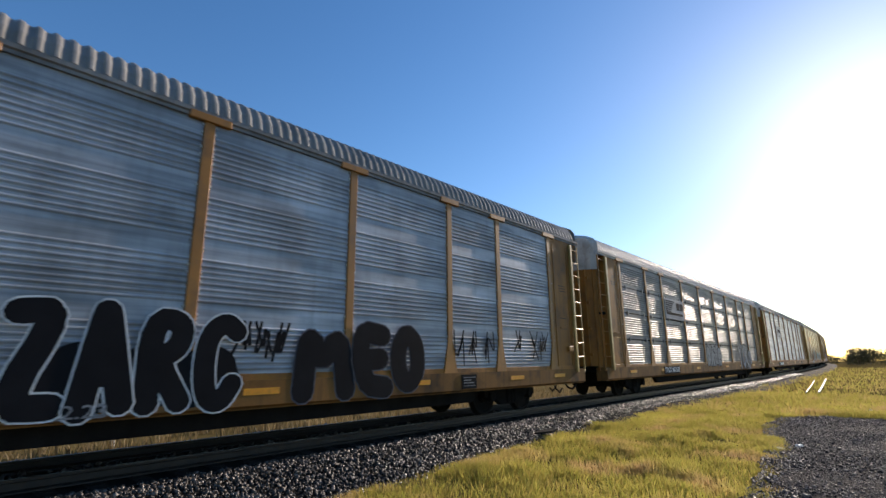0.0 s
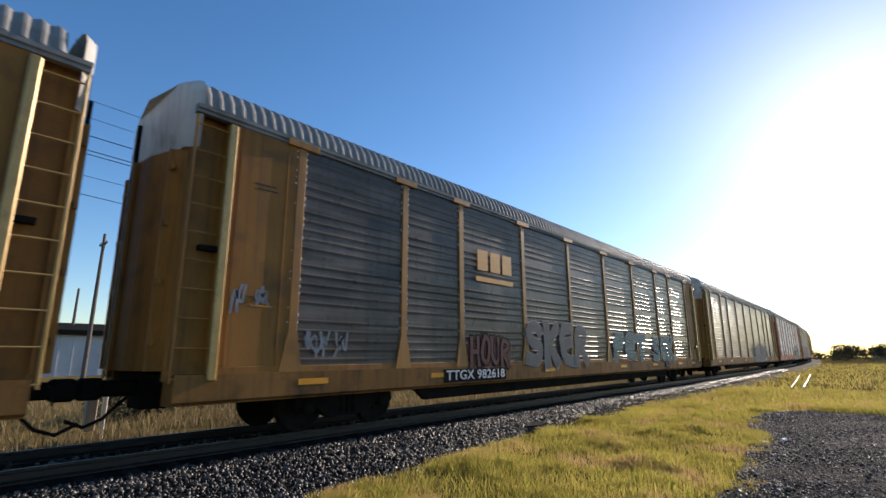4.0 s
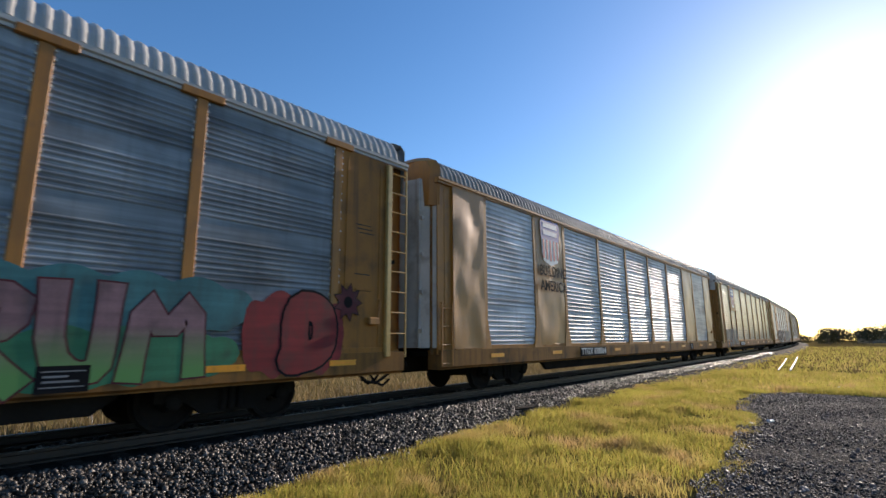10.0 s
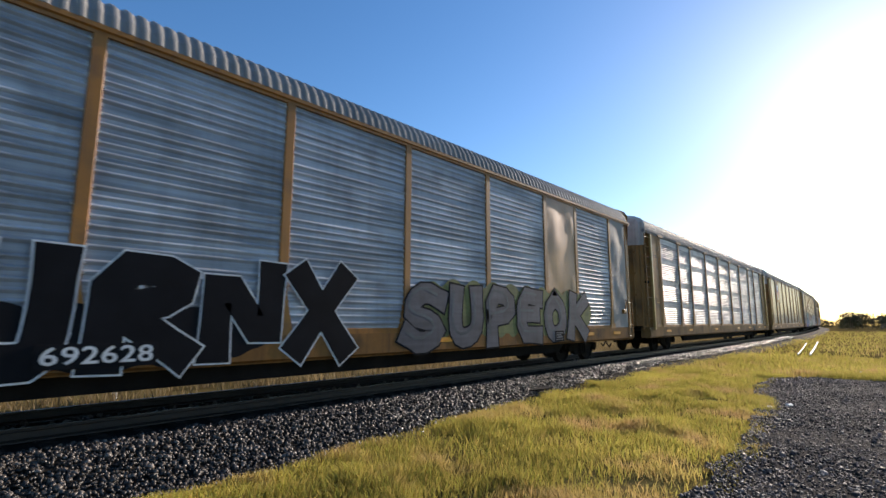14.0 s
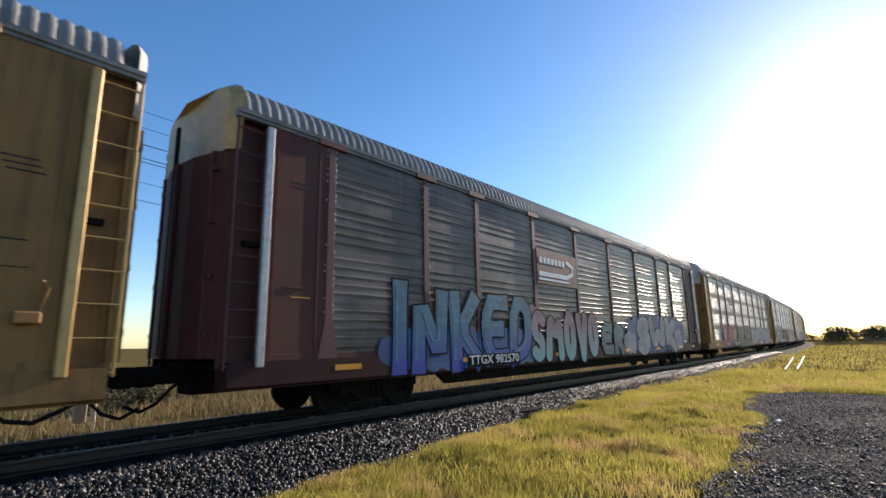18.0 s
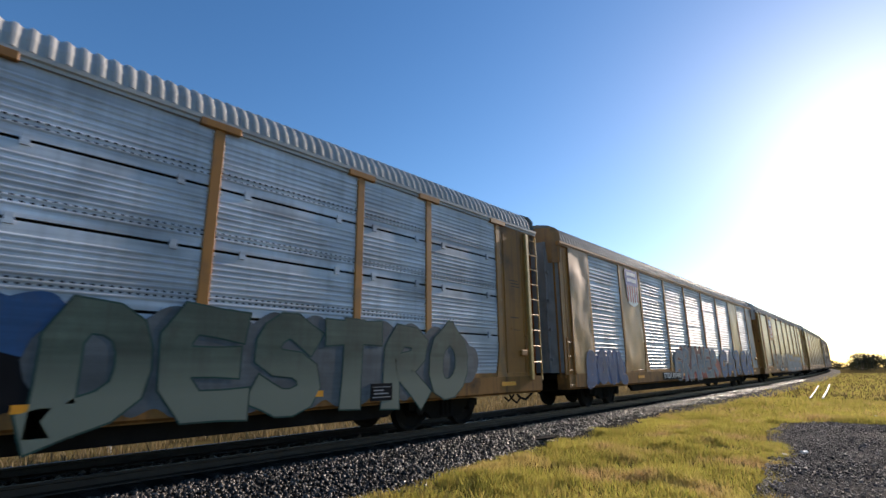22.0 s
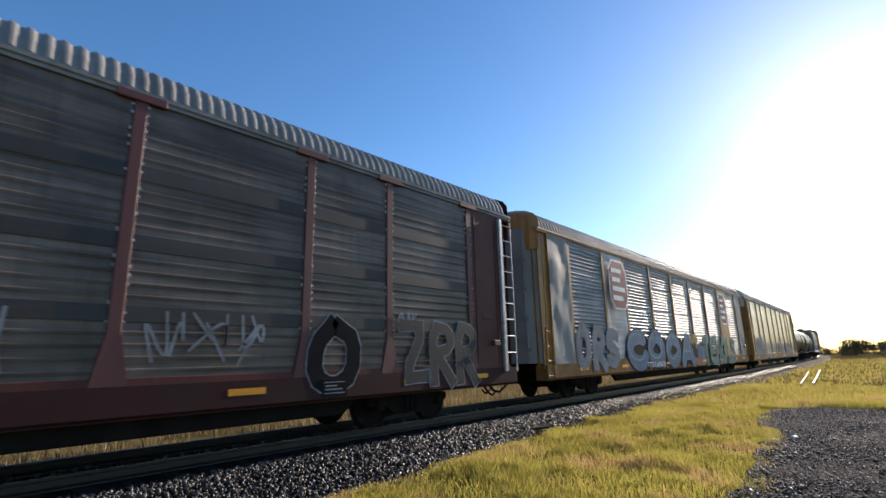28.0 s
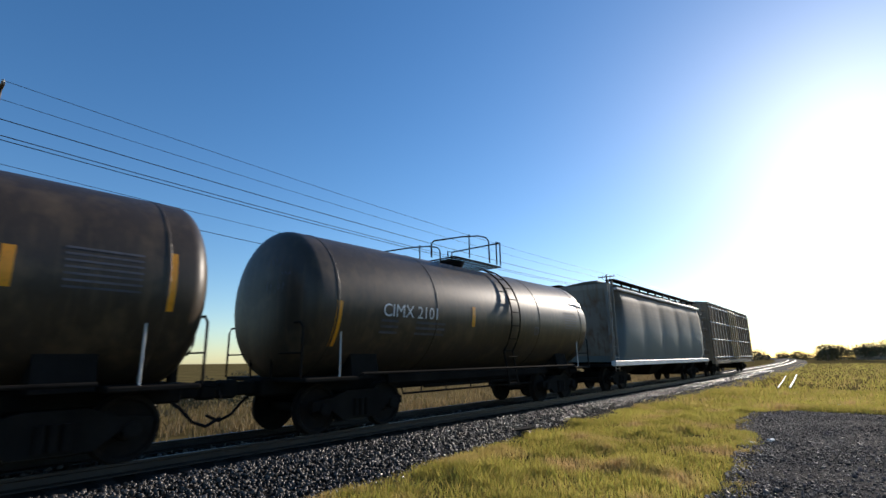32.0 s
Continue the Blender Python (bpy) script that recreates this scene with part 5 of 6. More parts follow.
daub(7, 'shield', -8.07, 4.39, 1.25, 1.62, None, None, 0)
daub(7, 'slogan', -8.04, 3.19, 1.72, 0.90, INK, None, ("BUILDING", "AMERICA"))
daub(7, 'TTGX 698864', -5.20, 0.88, 2.17, 0.30, None, None, 0)
daub(8, 'shield', -8.05, 4.28, 1.25, 1.60, None, None, 0)
daub(8, 'wild', -10.37, 1.36, 2.4, 1.2, PGREYD, (PSLATED, PGREY), "FLU")
daub(8, 'wild', -8.24, 1.41, 1.8, 1.2, PSLATED, (PGREYD, None), "KR")
daub(8, 'TTGX 986205', -5.6, 0.88, 2.0, 0.30, None, None, 0)
daub(9, 'bg', -5.2, 1.10, 7.2, 0.9, INK, None, 0)
daub(9, 'wild', -7.4, 1.60, 3.4, 1.45, INK, (BRIGHT, None), "MZ")
daub(9, 'wild', -2.75, 1.48, 5.6, 1.6, INK, (BRIGHT, None), "URNX")
daub(9, 'bg', 5.6, 1.62, 8.6, 1.4, PLIME, None, 0)
daub(9, 'wild', 5.40, 1.45, 8.4, 1.5, PGREYD, (INK, PSLATED), "SUPEOK")
daub(9, 'csxopen', -8.03, 3.97, 1.55, 1.0, INK, None, 0)
daub(9, 'scrib', -10.5, 1.5, 1.2, 0.6, PSLATED, None, 3)
daub(9, '692628', -3.9, 0.80, 1.3, 0.30, None, None, 0)
daub(11, 'shield', -8.06, 4.05, 1.17, 1.55, None, None, 0)
daub(11, 'scrib', -2.34, 1.44, 4.25, 0.88, PGREY, None, 8)
daub(11, 'scrib', 8.04, 1.56, 1.40, 0.85, PGREY, None, 4)
daub(11, 'flower', 10.69, 1.65, 1.5, 1.2, BROWNISH, PGREY, 11)
daub(12, 'bg', -7.2, 1.20, 6.6, 1.0, PBLUE, None, 0)
daub(12, 'wild', -7.4, 1.62, 5.6, 1.85, FCYAN, (INK, PCYAN), "INKED")
daub(12, 'patch', -4.6, 1.95, 0.8, 0.9, PPINK, None, 0)
daub(12, 'bubble', -2.40, 1.50, 4.6, 1.6, FSUNSET, (INK, None), "SMOVO")
daub(12, 'conrail', -2.84, 3.60, 2.40, 0.95, BRIGHT, None, 0)
daub(12, 'TTGX 982570', -6.5, 0.88, 2.3, 0.30, None, None, 0)
daub(12, 'wild', 1.2, 1.40, 2.2, 1.2, PTEAL, (INK, PPINK), "ER")
daub(12, 'bg', 6.6, 1.55, 8.0, 1.75, PBLUE, None, 0)
daub(12, 'patch', 2.9, 1.2, 1.3, 0.9, PGREY, None, 0)
daub(12, 'patch', 9.4, 1.3, 1.1, 1.0, PGREY, None, 0)
daub(12, 'bubble', 6.33, 1.50, 5.4, 1.65, PGREY, (INK, PPALE), "SWK")
daub(13, 'bg', -7.3, 0.95, 4.6, 0.55, PMAR, None, 0)
daub(13, 'wild', -7.1, 1.50, 4.9, 1.5, PRED, (PPINK, PMAR), "XROBS")
daub(13, 'bg', -1.6, 0.95, 5.6, 0.55, PGREEND, None, 0)
daub(13, 'wild', -1.69, 1.42, 5.6, 1.55, PGREEND, (INK, PTEALG), "AREE")
daub(13, 'csxopen', -5.65, 3.63, 1.45, 0.97, INK, None, 0)
daub(13, 'TTGX 953757', -5.15, 0.81, 2.49, 0.38, None, None, 0)
daub(13, 'bubble', 2.95, 1.45, 2.6, 1.3, PHAZE, (PNAVY, None), "SG")
daub(13, 'bg', 7.0, 1.30, 5.2, 1.35, PHAZE, None, 0)
daub(13, 'bg', 10.6, 1.40, 2.1, 1.1, PHAZE, None, 0)
daub(13, 'bubble', 7.0, 1.55, 5.0, 1.25, PHAZE, (PNAVY, None), "YEOBO")
daub(13, 'bubble', 10.61, 1.48, 2.15, 1.2, PHAZE, (PNAVY, None), "ERO")
for y, w in BAYS:
    for z in (3.98, 2.98, 2.0):
        daub(13, 'band', y, z, w, 0.26, BANDGREY, None, 0)
        daub(18, 'band', y, z + 0.04, w, 0.22, BANDDARK, None, 0)
daub(14, 'bg', -8.45, 1.62, 6.3, 1.85, INK, None, 0)
daub(14, 'wild', -8.45, 1.66, 6.0, 1.65, PGREY, (INK, PHAZE), "DHEIVE")
daub(14, 'shield', -8.07, 4.30, 0.85, 1.08, None, None, 0)
daub(14, 'slogan', -8.06, 3.48, 1.4, 0.20, PSTENCIL, None, 0)
daub(14, 'TTGX 982362', -7.0, 0.80, 2.3, 0.28, None, None, 0)
daub(14, 'blobs', -2.6, 1.62, 4.2, 1.35, INK, PGREEND, 7)
daub(14, 'bg', 0.4, 1.35, 4.6, 1.5, INK, None, 0)
daub(14, 'patch', -1.2, 1.1, 1.6, 0.9, PTEALG, None, 0)
daub(14, 'patch', 1.9, 1.9, 1.6, 0.8, PBLUE, None, 0)
daub(14, 'wild', 0.0, 1.45, 3.4, 1.6, INK, (PTEALG, None), "DZ")
daub(14, 'patch', 0.9, 0.88, 1.8, 0.35, PORANGE, None, 0)
daub(14, 'patch', 2.9, 1.5, 0.8, 0.9, PLIME, None, 0)
daub(14, 'bg', 6.5, 1.40, 8.4, 1.7, PSLATED, None, 0)
daub(14, 'wild', 6.35, 1.42, 7.9, 1.65, FSAGE, (PGREEND, None), "DESTRO")
daub(14, 'scrib', -12.45, 4.25, 0.7, 0.8, PSTENCIL, None, 5)
daub(14, 'scrib', -12.50, 3.45, 0.7, 0.6, PSTENCIL, None, 4)
daub(15, 'shield', -7.96, 4.32, 1.25, 1.62, None, None, 0)
daub(15, 'bg', -10.77, 1.25, 3.0, 1.0, PBLUE, None, 0)
daub(15, 'bubble', -10.77, 1.30, 3.15, 1.2, PBLUE, (PLILAC, None), "BOVL")
daub(15, 'patch', -0.4, 0.90, 7.2, 0.45, PRED, None, 0)
daub(15, 'bg', -0.6, 1.60, 6.6, 1.3, PMAR, None, 0)
daub(15, 'wild', -0.6, 1.42, 6.8, 1.5, PSLATE, (PGREY, PSKYD), "GRANER")
daub(15, 'patch', 2.85, 1.2, 1.16, 0.93, PRED, None, 0)
daub(15, 'TTGX 697405', -4.45, 0.80, 2.25, 0.31, None, None, 0)
daub(15, 'bubble', 7.42, 1.45, 8.0, 1.5, PBLUE, (PGREY, PSLATED), "CAZEK")
daub(16, 'shield', -8.06, 4.15, 1.20, 1.55, None, None, 0)
daub(16, 'blobs', -8.65, 1.32, 0.85, 0.8, PYELD, PSLATED, 2)
daub(16, 'hollow', -6.38, 1.55, 4.0, 1.2, PSLATED, (PGREY, None), "RIDE")
daub(16, 'hollow', -2.6, 1.45, 2.6, 1.0, PSLATED, (PGREYD, None), "SES")
daub(16, 'bg', 3.6, 1.70, 10.4, 1.25, PYEL, None, 0)
daub(16, 'wild', 0.3, 1.42, 4.6, 1.55, PHAZE, (PSLATED, PPALE), "DUESK")
daub(16, 'bg', 2.8, 1.15, 9.4, 0.95, PSLATE, None, 0)
daub(16, 'wild', 5.35, 1.36, 4.9, 1.35, PHAZE, (PSLATED, PPALE), "CHSTS")
daub(16, 'TGX 88650', -5.2, 0.82, 2.0, 0.3, None, None, 0)
daub(17, 'shield', -8.05, 3.99, 1.20, 1.50, None, None, 0)
daub(18, 'hollow', -1.98, 1.45, 5.4, 1.6, PDIM, (PGREY, None), "ISNAR")
daub(18, 'scrib', -6.22, 1.69, 0.9, 0.4, PGREY, None, 4)
daub(18, 'scrib', 2.52, 1.56, 1.7, 1.0, PGREY, None, 3)
daub(18, 'scrib', 5.44, 1.69, 1.9, 0.8, PGREY, None, 3)
daub(18, 'hollow', 7.67, 1.42, 1.2, 1.4, INK, (PGREY, None), "O")
daub(18, 'hollow', 10.55, 1.48, 2.6, 1.4, PDIM, (PGREY, None), "ZRR")
daub(18, 'scrib', 9.49, 2.17, 0.6, 0.28, PGREY, None, 3)
daub(18, '983175', -5.5, 0.91, 1.3, 0.25, None, None, 0)
daub(18, 'nsbars', -5.76, 3.66, 1.97, 1.0, INK, None, 0)
daub(19, 'octagon', -7.96, 3.95, 1.91, 1.78, None, None, 0)
daub(19, 'bg', -3.3, 1.35, 8.8, 1.5, INK, None, 0)
daub(19, 'bubble', -3.3, 1.50, 8.6, 1.65, PSKYD, (INK, PCYAN), "COOA")
daub(19, 'TTGX 696626', -4.6, 0.80, 2.3, 0.28, None, None, 0)
daub(19, 'wild', -10.0, 1.62, 3.4, 1.5, PSLATE, (PSKYD, PTEAL), "ORS")
daub(19, 'bg', 3.2, 1.10, 8.6, 0.95, INK, None, 0)
daub(19, 'bubble', 2.2, 1.36, 1.4, 0.7, PSKYD, (PBLUE, None), "OS")
daub(19, 'patch', 1.9, 0.90, 2.2, 0.5, PORANGE, None, 0)
daub(19, 'patch', 1.1, 2.05, 1.4, 0.5, PYEL, None, 0)
daub(19, 'wild', 6.25, 1.45, 7.2, 1.6, PTEALB, (PGREY, PTEALG), "TEHOLS")
daub(19, 'TTX', 4.14, 0.80, 0.54, 0.28, None, None, 0)
daub(19, 'octagon', 8.05, 3.95, 1.61, 1.78, None, None, 0)
daub(20, 'wild', -9.6, 1.58, 3.9, 1.5, PSLATE, (PSKYP, PPALE), "NUXW")
daub(20, 'scrib', -3.6, 1.66, 4.4, 0.9, PGREY, None, 7)
daub(20, 'hollow', 0.6, 1.60, 3.0, 0.9, PSLATED, (PGREYD, None), "TRE")
daub(20, 'bubble', 6.2, 1.45, 4.6, 1.25, PGREYD, (INK, None), "CHAN")
daub(20, 'bg', 6.3, 1.45, 4.2, 1.1, PGREYD, None, 0)
daub(20, 'TTGX 985217', -6.1, 0.80, 2.45, 0.32, None, None, 0)


# ---- tank cars, hopper and box car at the tail ----
def tank_car(s0, words, label, strips, level):
    car = tagged(new("tank_car"), label, "tank car", "tank cars of the train")
    r, zc, h = 1.50, 2.50, 5.30
    dome = [(h + 0.33 + 0.45 * math.sqrt(1 - f ** 3.4), r * f) for f in (0.995, 0.98, 0.955, 0.92, 0.87, 0.8, 0.7, 0.55, 0.35, 0.15)] + [(h + 0.78, 0.02)]
    shell = Shape().lathe([(-y, q) for y, q in dome[::-1]] + [(-h - 0.33, r), (-h, r), (h, r), (h + 0.33, r)] + dome, 1, 48, (0, 0, zc))
    part("tank", shell.mesh("tank", True), DARKTANK, car, "black cylindrical tank with rounded heads")
    for y in (-h + 0.02, -2.4, 2.4, h - 0.02):
        part("weld_band", Shape().lathe([(y - 0.03, r + 0.001), (y - 0.02, r + 0.008), (y + 0.02, r + 0.008), (y + 0.03, r + 0.001)], 1, 48, (0, 0, zc)), DARKTANK, car)
    part("sill", Shape().box(-0.35, 0.35, -6.1, 6.1, 0.72, 1.05, 0.04).box(-1.45, 1.45, -5.9, -4.7, 0.98, 1.06, 0.02).box(-1.45, 1.45, 4.7, 5.9, 0.98, 1.06, 0.02), BLACK, car)
    for x in (-0.95, 0.95):
        part("lower_frame", Shape().box(x - 0.05, x + 0.05, -3.5, 3.5, 0.86, 1.05, 0.015), BLACK, car, "black girder under the tank")
        pipes = Shape().tube([(x, -3.1, 0.86), (x, -3.0, 0.62), (x, 2.6, 0.62), (x, 2.75, 0.86)], 0.025, 6).tube([(x * 0.9, -2.2, 0.74), (x * 0.9, 1.9, 0.74)], 0.04, 8)
        for y in (-2.4, -1.5, -0.5, 0.4, 1.3, 2.2):
            pipes.tube([(x, y, 0.9), (x, y, 0.60)], 0.016, 5)
        part("brake_pipe", pipes, BLACK, car, "pipework hung under the girder")
    for y in (-4.3, 4.3):
        part("saddle", Shape().prism([(-1.2, 1.0), (1.2, 1.0), (1.05, 1.75), (0.5, 1.25), (-0.5, 1.25), (-1.05, 1.75)], 1, y - 0.35, y + 0.35), BLACK, car)
    part("side_rail", Shape().tube([(1.42, -4.6, 1.1), (1.42, 4.6, 1.1)], 0.03, 8).tube([(1.42, -4.6, 1.1), (1.30, -4.7, 1.0)], 0.03, 6), BLACK, car)
    for x in (1.36, -1.36):
        for y in (-5.85, 5.85):
            e = 1 if y > 0 else -1
            bend = [(x, y - 0.75 * e, 1.05), (x, y - 0.75 * e, 2.15)]
            # The sun's glint on this post is put into its pale colour.
            part("grab_post", Shape().tube(bend, 0.017, 6), PALEWALL, car, "grab post beside the tank head, pale in place of its sun glint")
            loop = Shape().tube([(x, y + 0.1 * e, 1.05), (x, y + 0.1 * e, 1.95), (x * 0.93, y + 0.1 * e, 2.05), (x * 0.35, y + 0.1 * e, 2.05), (x * 0.28, y + 0.1 * e, 1.95), (x * 0.28, y + 0.1 * e, 1.05)], 0.022, 6)
            loop.tube([(x, y + 0.1 * e, 1.5), (x * 0.28, y + 0.1 * e, 1.5)], 0.016, 6)
            part("hand_rail", loop, STEEL, car)
    ring = [(0.42 + 0.28 * math.cos(0.449 * k), 6.05, 1.75 + 0.28 * math.sin(0.449 * k)) for k in range(15)]
    wheel = Shape().tube(ring, 0.018, 6).tube([(0.42, 6.05, 1.47), (0.42, 6.05, 2.03)], 0.012, 5).tube([(0.14, 6.05, 1.75), (0.70, 6.05, 1.75)], 0.012, 5).tube([(0.42, 5.9, 1.75), (0.42, 6.08, 1.75)], 0.03, 6)
    part("brake_wheel", wheel, STEEL, car)
    part("brake_stand", Shape().box(0.34, 0.50, 5.82, 5.94, 1.0, 1.95, 0.02), BLACK, car)
    top = zc + r
    grate = Shape()
    for k in range(11):
        grate.box(-0.95, 0.95, -1.1 + 0.215 * k, -1.02 + 0.215 * k, top + 0.03, top + 0.055)
    grate.box(-0.98, -0.93, -1.1, 1.13, top + 0.02, top + 0.06).box(0.93, 0.98, -1.1, 1.13, top + 0.02, top + 0.06)
    part("walkway", grate, BLACK, car, "grated platform round the manway")
    part("manway", Shape().lathe([(top - 0.1, 0.32), (top + 0.10, 0.32), (top + 0.12, 0.36), (top + 0.17, 0.36), (top + 0.20, 0.15)], 2, 20), BLACK, car)
    for x in (-0.95, 0.95):
        pts = [(x, -2.0, top - 0.12), (x, -2.0, top + 0.25), (x, -1.9, top + 0.33), (x, -0.7, top + 0.66), (x, 0.05, top + 0.82), (x, 0.42, top + 0.84), (x, 0.55, top + 0.76), (x, 0.58, top + 0.1)]
        part("platform_rail", Shape().tube(pts, 0.022, 6).tube([(x, 0.95, top + 0.1), (x, 0.95, top + 0.8), (x, 1.15, top + 0.8), (x, 1.15, top + 0.1)], 0.022, 6).tube([(x, -0.4, top + 0.1), (x, -0.4, top + 0.78)], 0.018, 6), BLACK, car)
    part("platform_rail", Shape().tube([(-0.95, 1.15, top + 0.8), (0.95, 1.15, top + 0.8)], 0.022, 6), BLACK, car)
    lad = Shape()
    arc = [(math.cos(q) * (r + 0.07), zc + math.sin(q) * (r + 0.07)) for q in [0.08 * k for k in range(-8, 17)]]
    for y in (-0.22, 0.22):
        lad.tube([(x, y + 0.9, z) for x, z in arc] , 0.022, 6)
        lad.tube([(arc[0][0], y + 0.9, arc[0][1]), (1.42, y + 0.9, 0.62)], 0.022, 6)
    for k in range(0, 25, 3):
        lad.tube([(arc[k][0], 0.68, arc[k][1]), (arc[k][0], 1.12, arc[k][1])], 0.014, 6)
    for z in (0.7, 1.1, 1.4):
        lad.tube([(1.4, 0.68, z), (1.4, 1.12, z)], 0.014, 6)
    part("ladder", lad, BLACK, car)

    def wrap(y, w, z, tall, mat, name, lab=""):
        """A painted mark that follows the shell."""
        vs = []
        for k in range(7):
            q = math.asin(max(-1, min(1, (z - tall / 2 + tall * k / 6 - zc) / (r + 0.004))))
            vs += [(math.cos(q) * (r + 0.004), yy, zc + math.sin(q) * (r + 0.004)) for yy in (y - w / 2, y + w / 2)]
        part(name, Shape().add(vs, [(2 * k, 2 * k + 1, 2 * k + 3, 2 * k + 2) for k in range(6)]), mat, car, lab)

    for y in strips:
        wrap(y, 0.13, zc + (0.0 if level > -0.05 else -0.45 if y < -4 else -0.1), 0.85 if abs(y) > 4 else 0.5, REFLECT, "reflector_strip", "yellow reflective strip")
    for k in range(7):
        wrap(4.5, 0.9, zc + 0.32 - 0.085 * k, 0.03, PGREYD, "stencil_line")
    wrap(2.2, 0.24, zc - 0.35, 0.24, PGREYD, "placard", "small grey placard")
    wrap(2.2, 0.18, zc - 0.35, 0.16, DARKTANK, "placard_field")
    for k in range(3):
        wrap(-3.9, 0.5, zc - 0.34 - 0.12 * k, 0.05, PGREYD, "stencil_line")
        wrap(-2.6, 1.0, zc - 0.34 - 0.12 * k, 0.05, PGREYD, "stencil_line")
    rng = random.Random(int(abs(strips[1]) * 10))
    for cx, cz, wide, tall, count in ((0.45, 0.75, 0.5, 0.22, 4), (0.55, 0.25, 0.6, 0.30, 5), (0.85, 0.5, 0.25, 0.1, 4)):
        chalk = Shape()
        for k in range(count):
            pts = [(cx + wide * ((k + rng.uniform(0.1, 0.9)) / count - 0.5), zc + cz + tall * rng.uniform(-0.5, 0.5)) for _ in range(4)]
            vs, fs = stroke(smoothed(pts), 0.018, 0)
            chalk.add([(px, -h - 0.78 + 0.30 * ((px * px + (pz - zc) ** 2) / (r * r)) ** 1.7 - 0.02, pz) for _, px, pz in vs], fs)
        part("chalk_mark", chalk, PGREYD, car, "chalk scrawl on the tank head")
    for w, y, size in words:
        me = text_mesh(w, size, 0.0, 0.002).copy()
        for v in me.vertices:
            q = v.co.z / r
            v.co = Vector((math.cos(q + level) * (r + 0.02 + v.co.x), v.co.y, math.sin(q + level) * (r + 0.02 + v.co.x)))
        part("car_lettering", me, BRIGHT, car, "white stencilled lettering", (0, y, zc))
    for y in (-4.3, 4.3):
        truck(car, y)
    couplers(car, 5.95)
    cars.append((car, s0))
    return car


TAIL = gone(32.0)
tank_car(TAIL - 2.4, [("CIMX", -3.55, 0.42), ("2136", -2.1, 0.42)], "black tank car with white lettering and yellow strips", (-5.15, -2.75, -0.35, 3.5, 5.33), 0.0)
tank_car(TAIL + 11.2, [("CIMX 2101", -3.25, 0.38)], "black tank car with a dull scuffed head and white lettering", (-5.25, -1.0), -0.09)


def covered_hopper(s0):
    car = tagged(new("covered_hopper"), "grey covered hopper car streaked with rust", "hopper car")
    h, side = 7.45, 1.55
    bow = [(1.42, 1.15), (side, 1.5), (side + 0.06, 2.4), (side, 3.6), (1.45, 4.15), (1.15, 4.42), (0.0, 4.55)]
    full = bow + [(-x, z) for x, z in bow[-2::-1]]
    s = Shape()
    n, rings = len(full), 41
    for k in range(rings):
        y = -h + 1.0 + (2 * h - 2.0) * k / (rings - 1)
        swell = 0.05 * abs(math.sin(math.pi * 5 * k / (rings - 1))) ** 0.6
        s.v += [(x + math.copysign(swell if 1.4 < z < 3.9 else 0, x), y, z) for x, z in full]
    s.f += [(k * n + i, k * n + i + 1, (k + 1) * n + i + 1, (k + 1) * n + i) for k in range(rings - 1) for i in range(n - 1)]
    s.f += [tuple(range(n)), tuple(range((rings - 1) * n, rings * n))]
    part("hull", s.mesh("hull", True), HULL, car, "bulging steel hull, rusty above and blue-grey below")
    for e in (-1, 1):
        part("end_slope", Shape().prism([(e * (h - 1.0), 1.4), (e * (h - 1.0), 4.3), (e * (h - 0.25), 4.3), (e * (h - 0.25), 4.1)], 0, -1.3, 1.3), HOPPER, car)
        for x in (-1.35, 1.35):
            part("end_post", Shape().box(x - 0.06, x + 0.06, e * (h - 0.3) - 0.06, e * (h - 0.3) + 0.06, 1.0, 4.25, 0.01), HOPPER, car)
        part("end_platform", Shape().box(-1.45, 1.45, e * h - 0.75 * (e > 0), e * h + 0.75 * (e < 0), 0.98, 1.06, 0.01), BLACK, car)
        lad = Shape()
        for y in (e * (h - 0.55), e * (h - 0.15)):
            lad.box(1.48, 1.52, y - 0.02, y + 0.02, 0.8, 4.4)
        for k in range(9):
            lad.tube([(1.5, e * (h - 0.55), 0.9 + 0.42 * k), (1.5, e * (h - 0.15), 0.9 + 0.42 * k)], 0.014, 6)
        part("ladder", lad, HOPPER, car)
        truck(car, e * 5.7)
    part("side_sill", Shape().box(1.40, 1.58, -h, h, 1.0, 1.2, 0.015), BRIGHT, car, "pale side sill")
    part("side_sill", Shape().box(-1.58, -1.40, -h, h, 1.0, 1.2, 0.015), HOPPER, car)
    part("top_chord", Shape().box(1.40, 1.56, -h + 0.9, h - 0.9, 4.06, 4.16, 0.015), BRIGHT, car, "pale top rail")
    for y in (-4.2, 0.0, 4.2):
        part("discharge_gate", Shape().add([(-1.2, y - 1.6, 1.2), (1.2, y - 1.6, 1.2), (1.2, y + 1.6, 1.2), (-1.2, y + 1.6, 1.2), (-0.4, y - 0.4, 0.45), (0.4, y - 0.4, 0.45), (0.4, y + 0.4, 0.45), (-0.4, y + 0.4, 0.45)],
                                                  [(0, 1, 5, 4), (1, 2, 6, 5), (2, 3, 7, 6), (3, 0, 4, 7), (4, 5, 6, 7)]), BLACK, car)
    walk_board = Shape()
    for x in (-1.25, 1.25):
        walk_board.box(x - 0.2, x + 0.2, -h + 0.95, h - 0.95, 4.50, 4.54, 0.008)
        for k in range(12):
            y = -h + 1.1 + k * (2 * h - 2.2) / 11
            walk_board.box(x - 0.03, x + 0.03, y - 0.03, y + 0.03, 4.20, 4.52)
    part("running_board", walk_board, BLACK, car, "roof walkway on brackets")
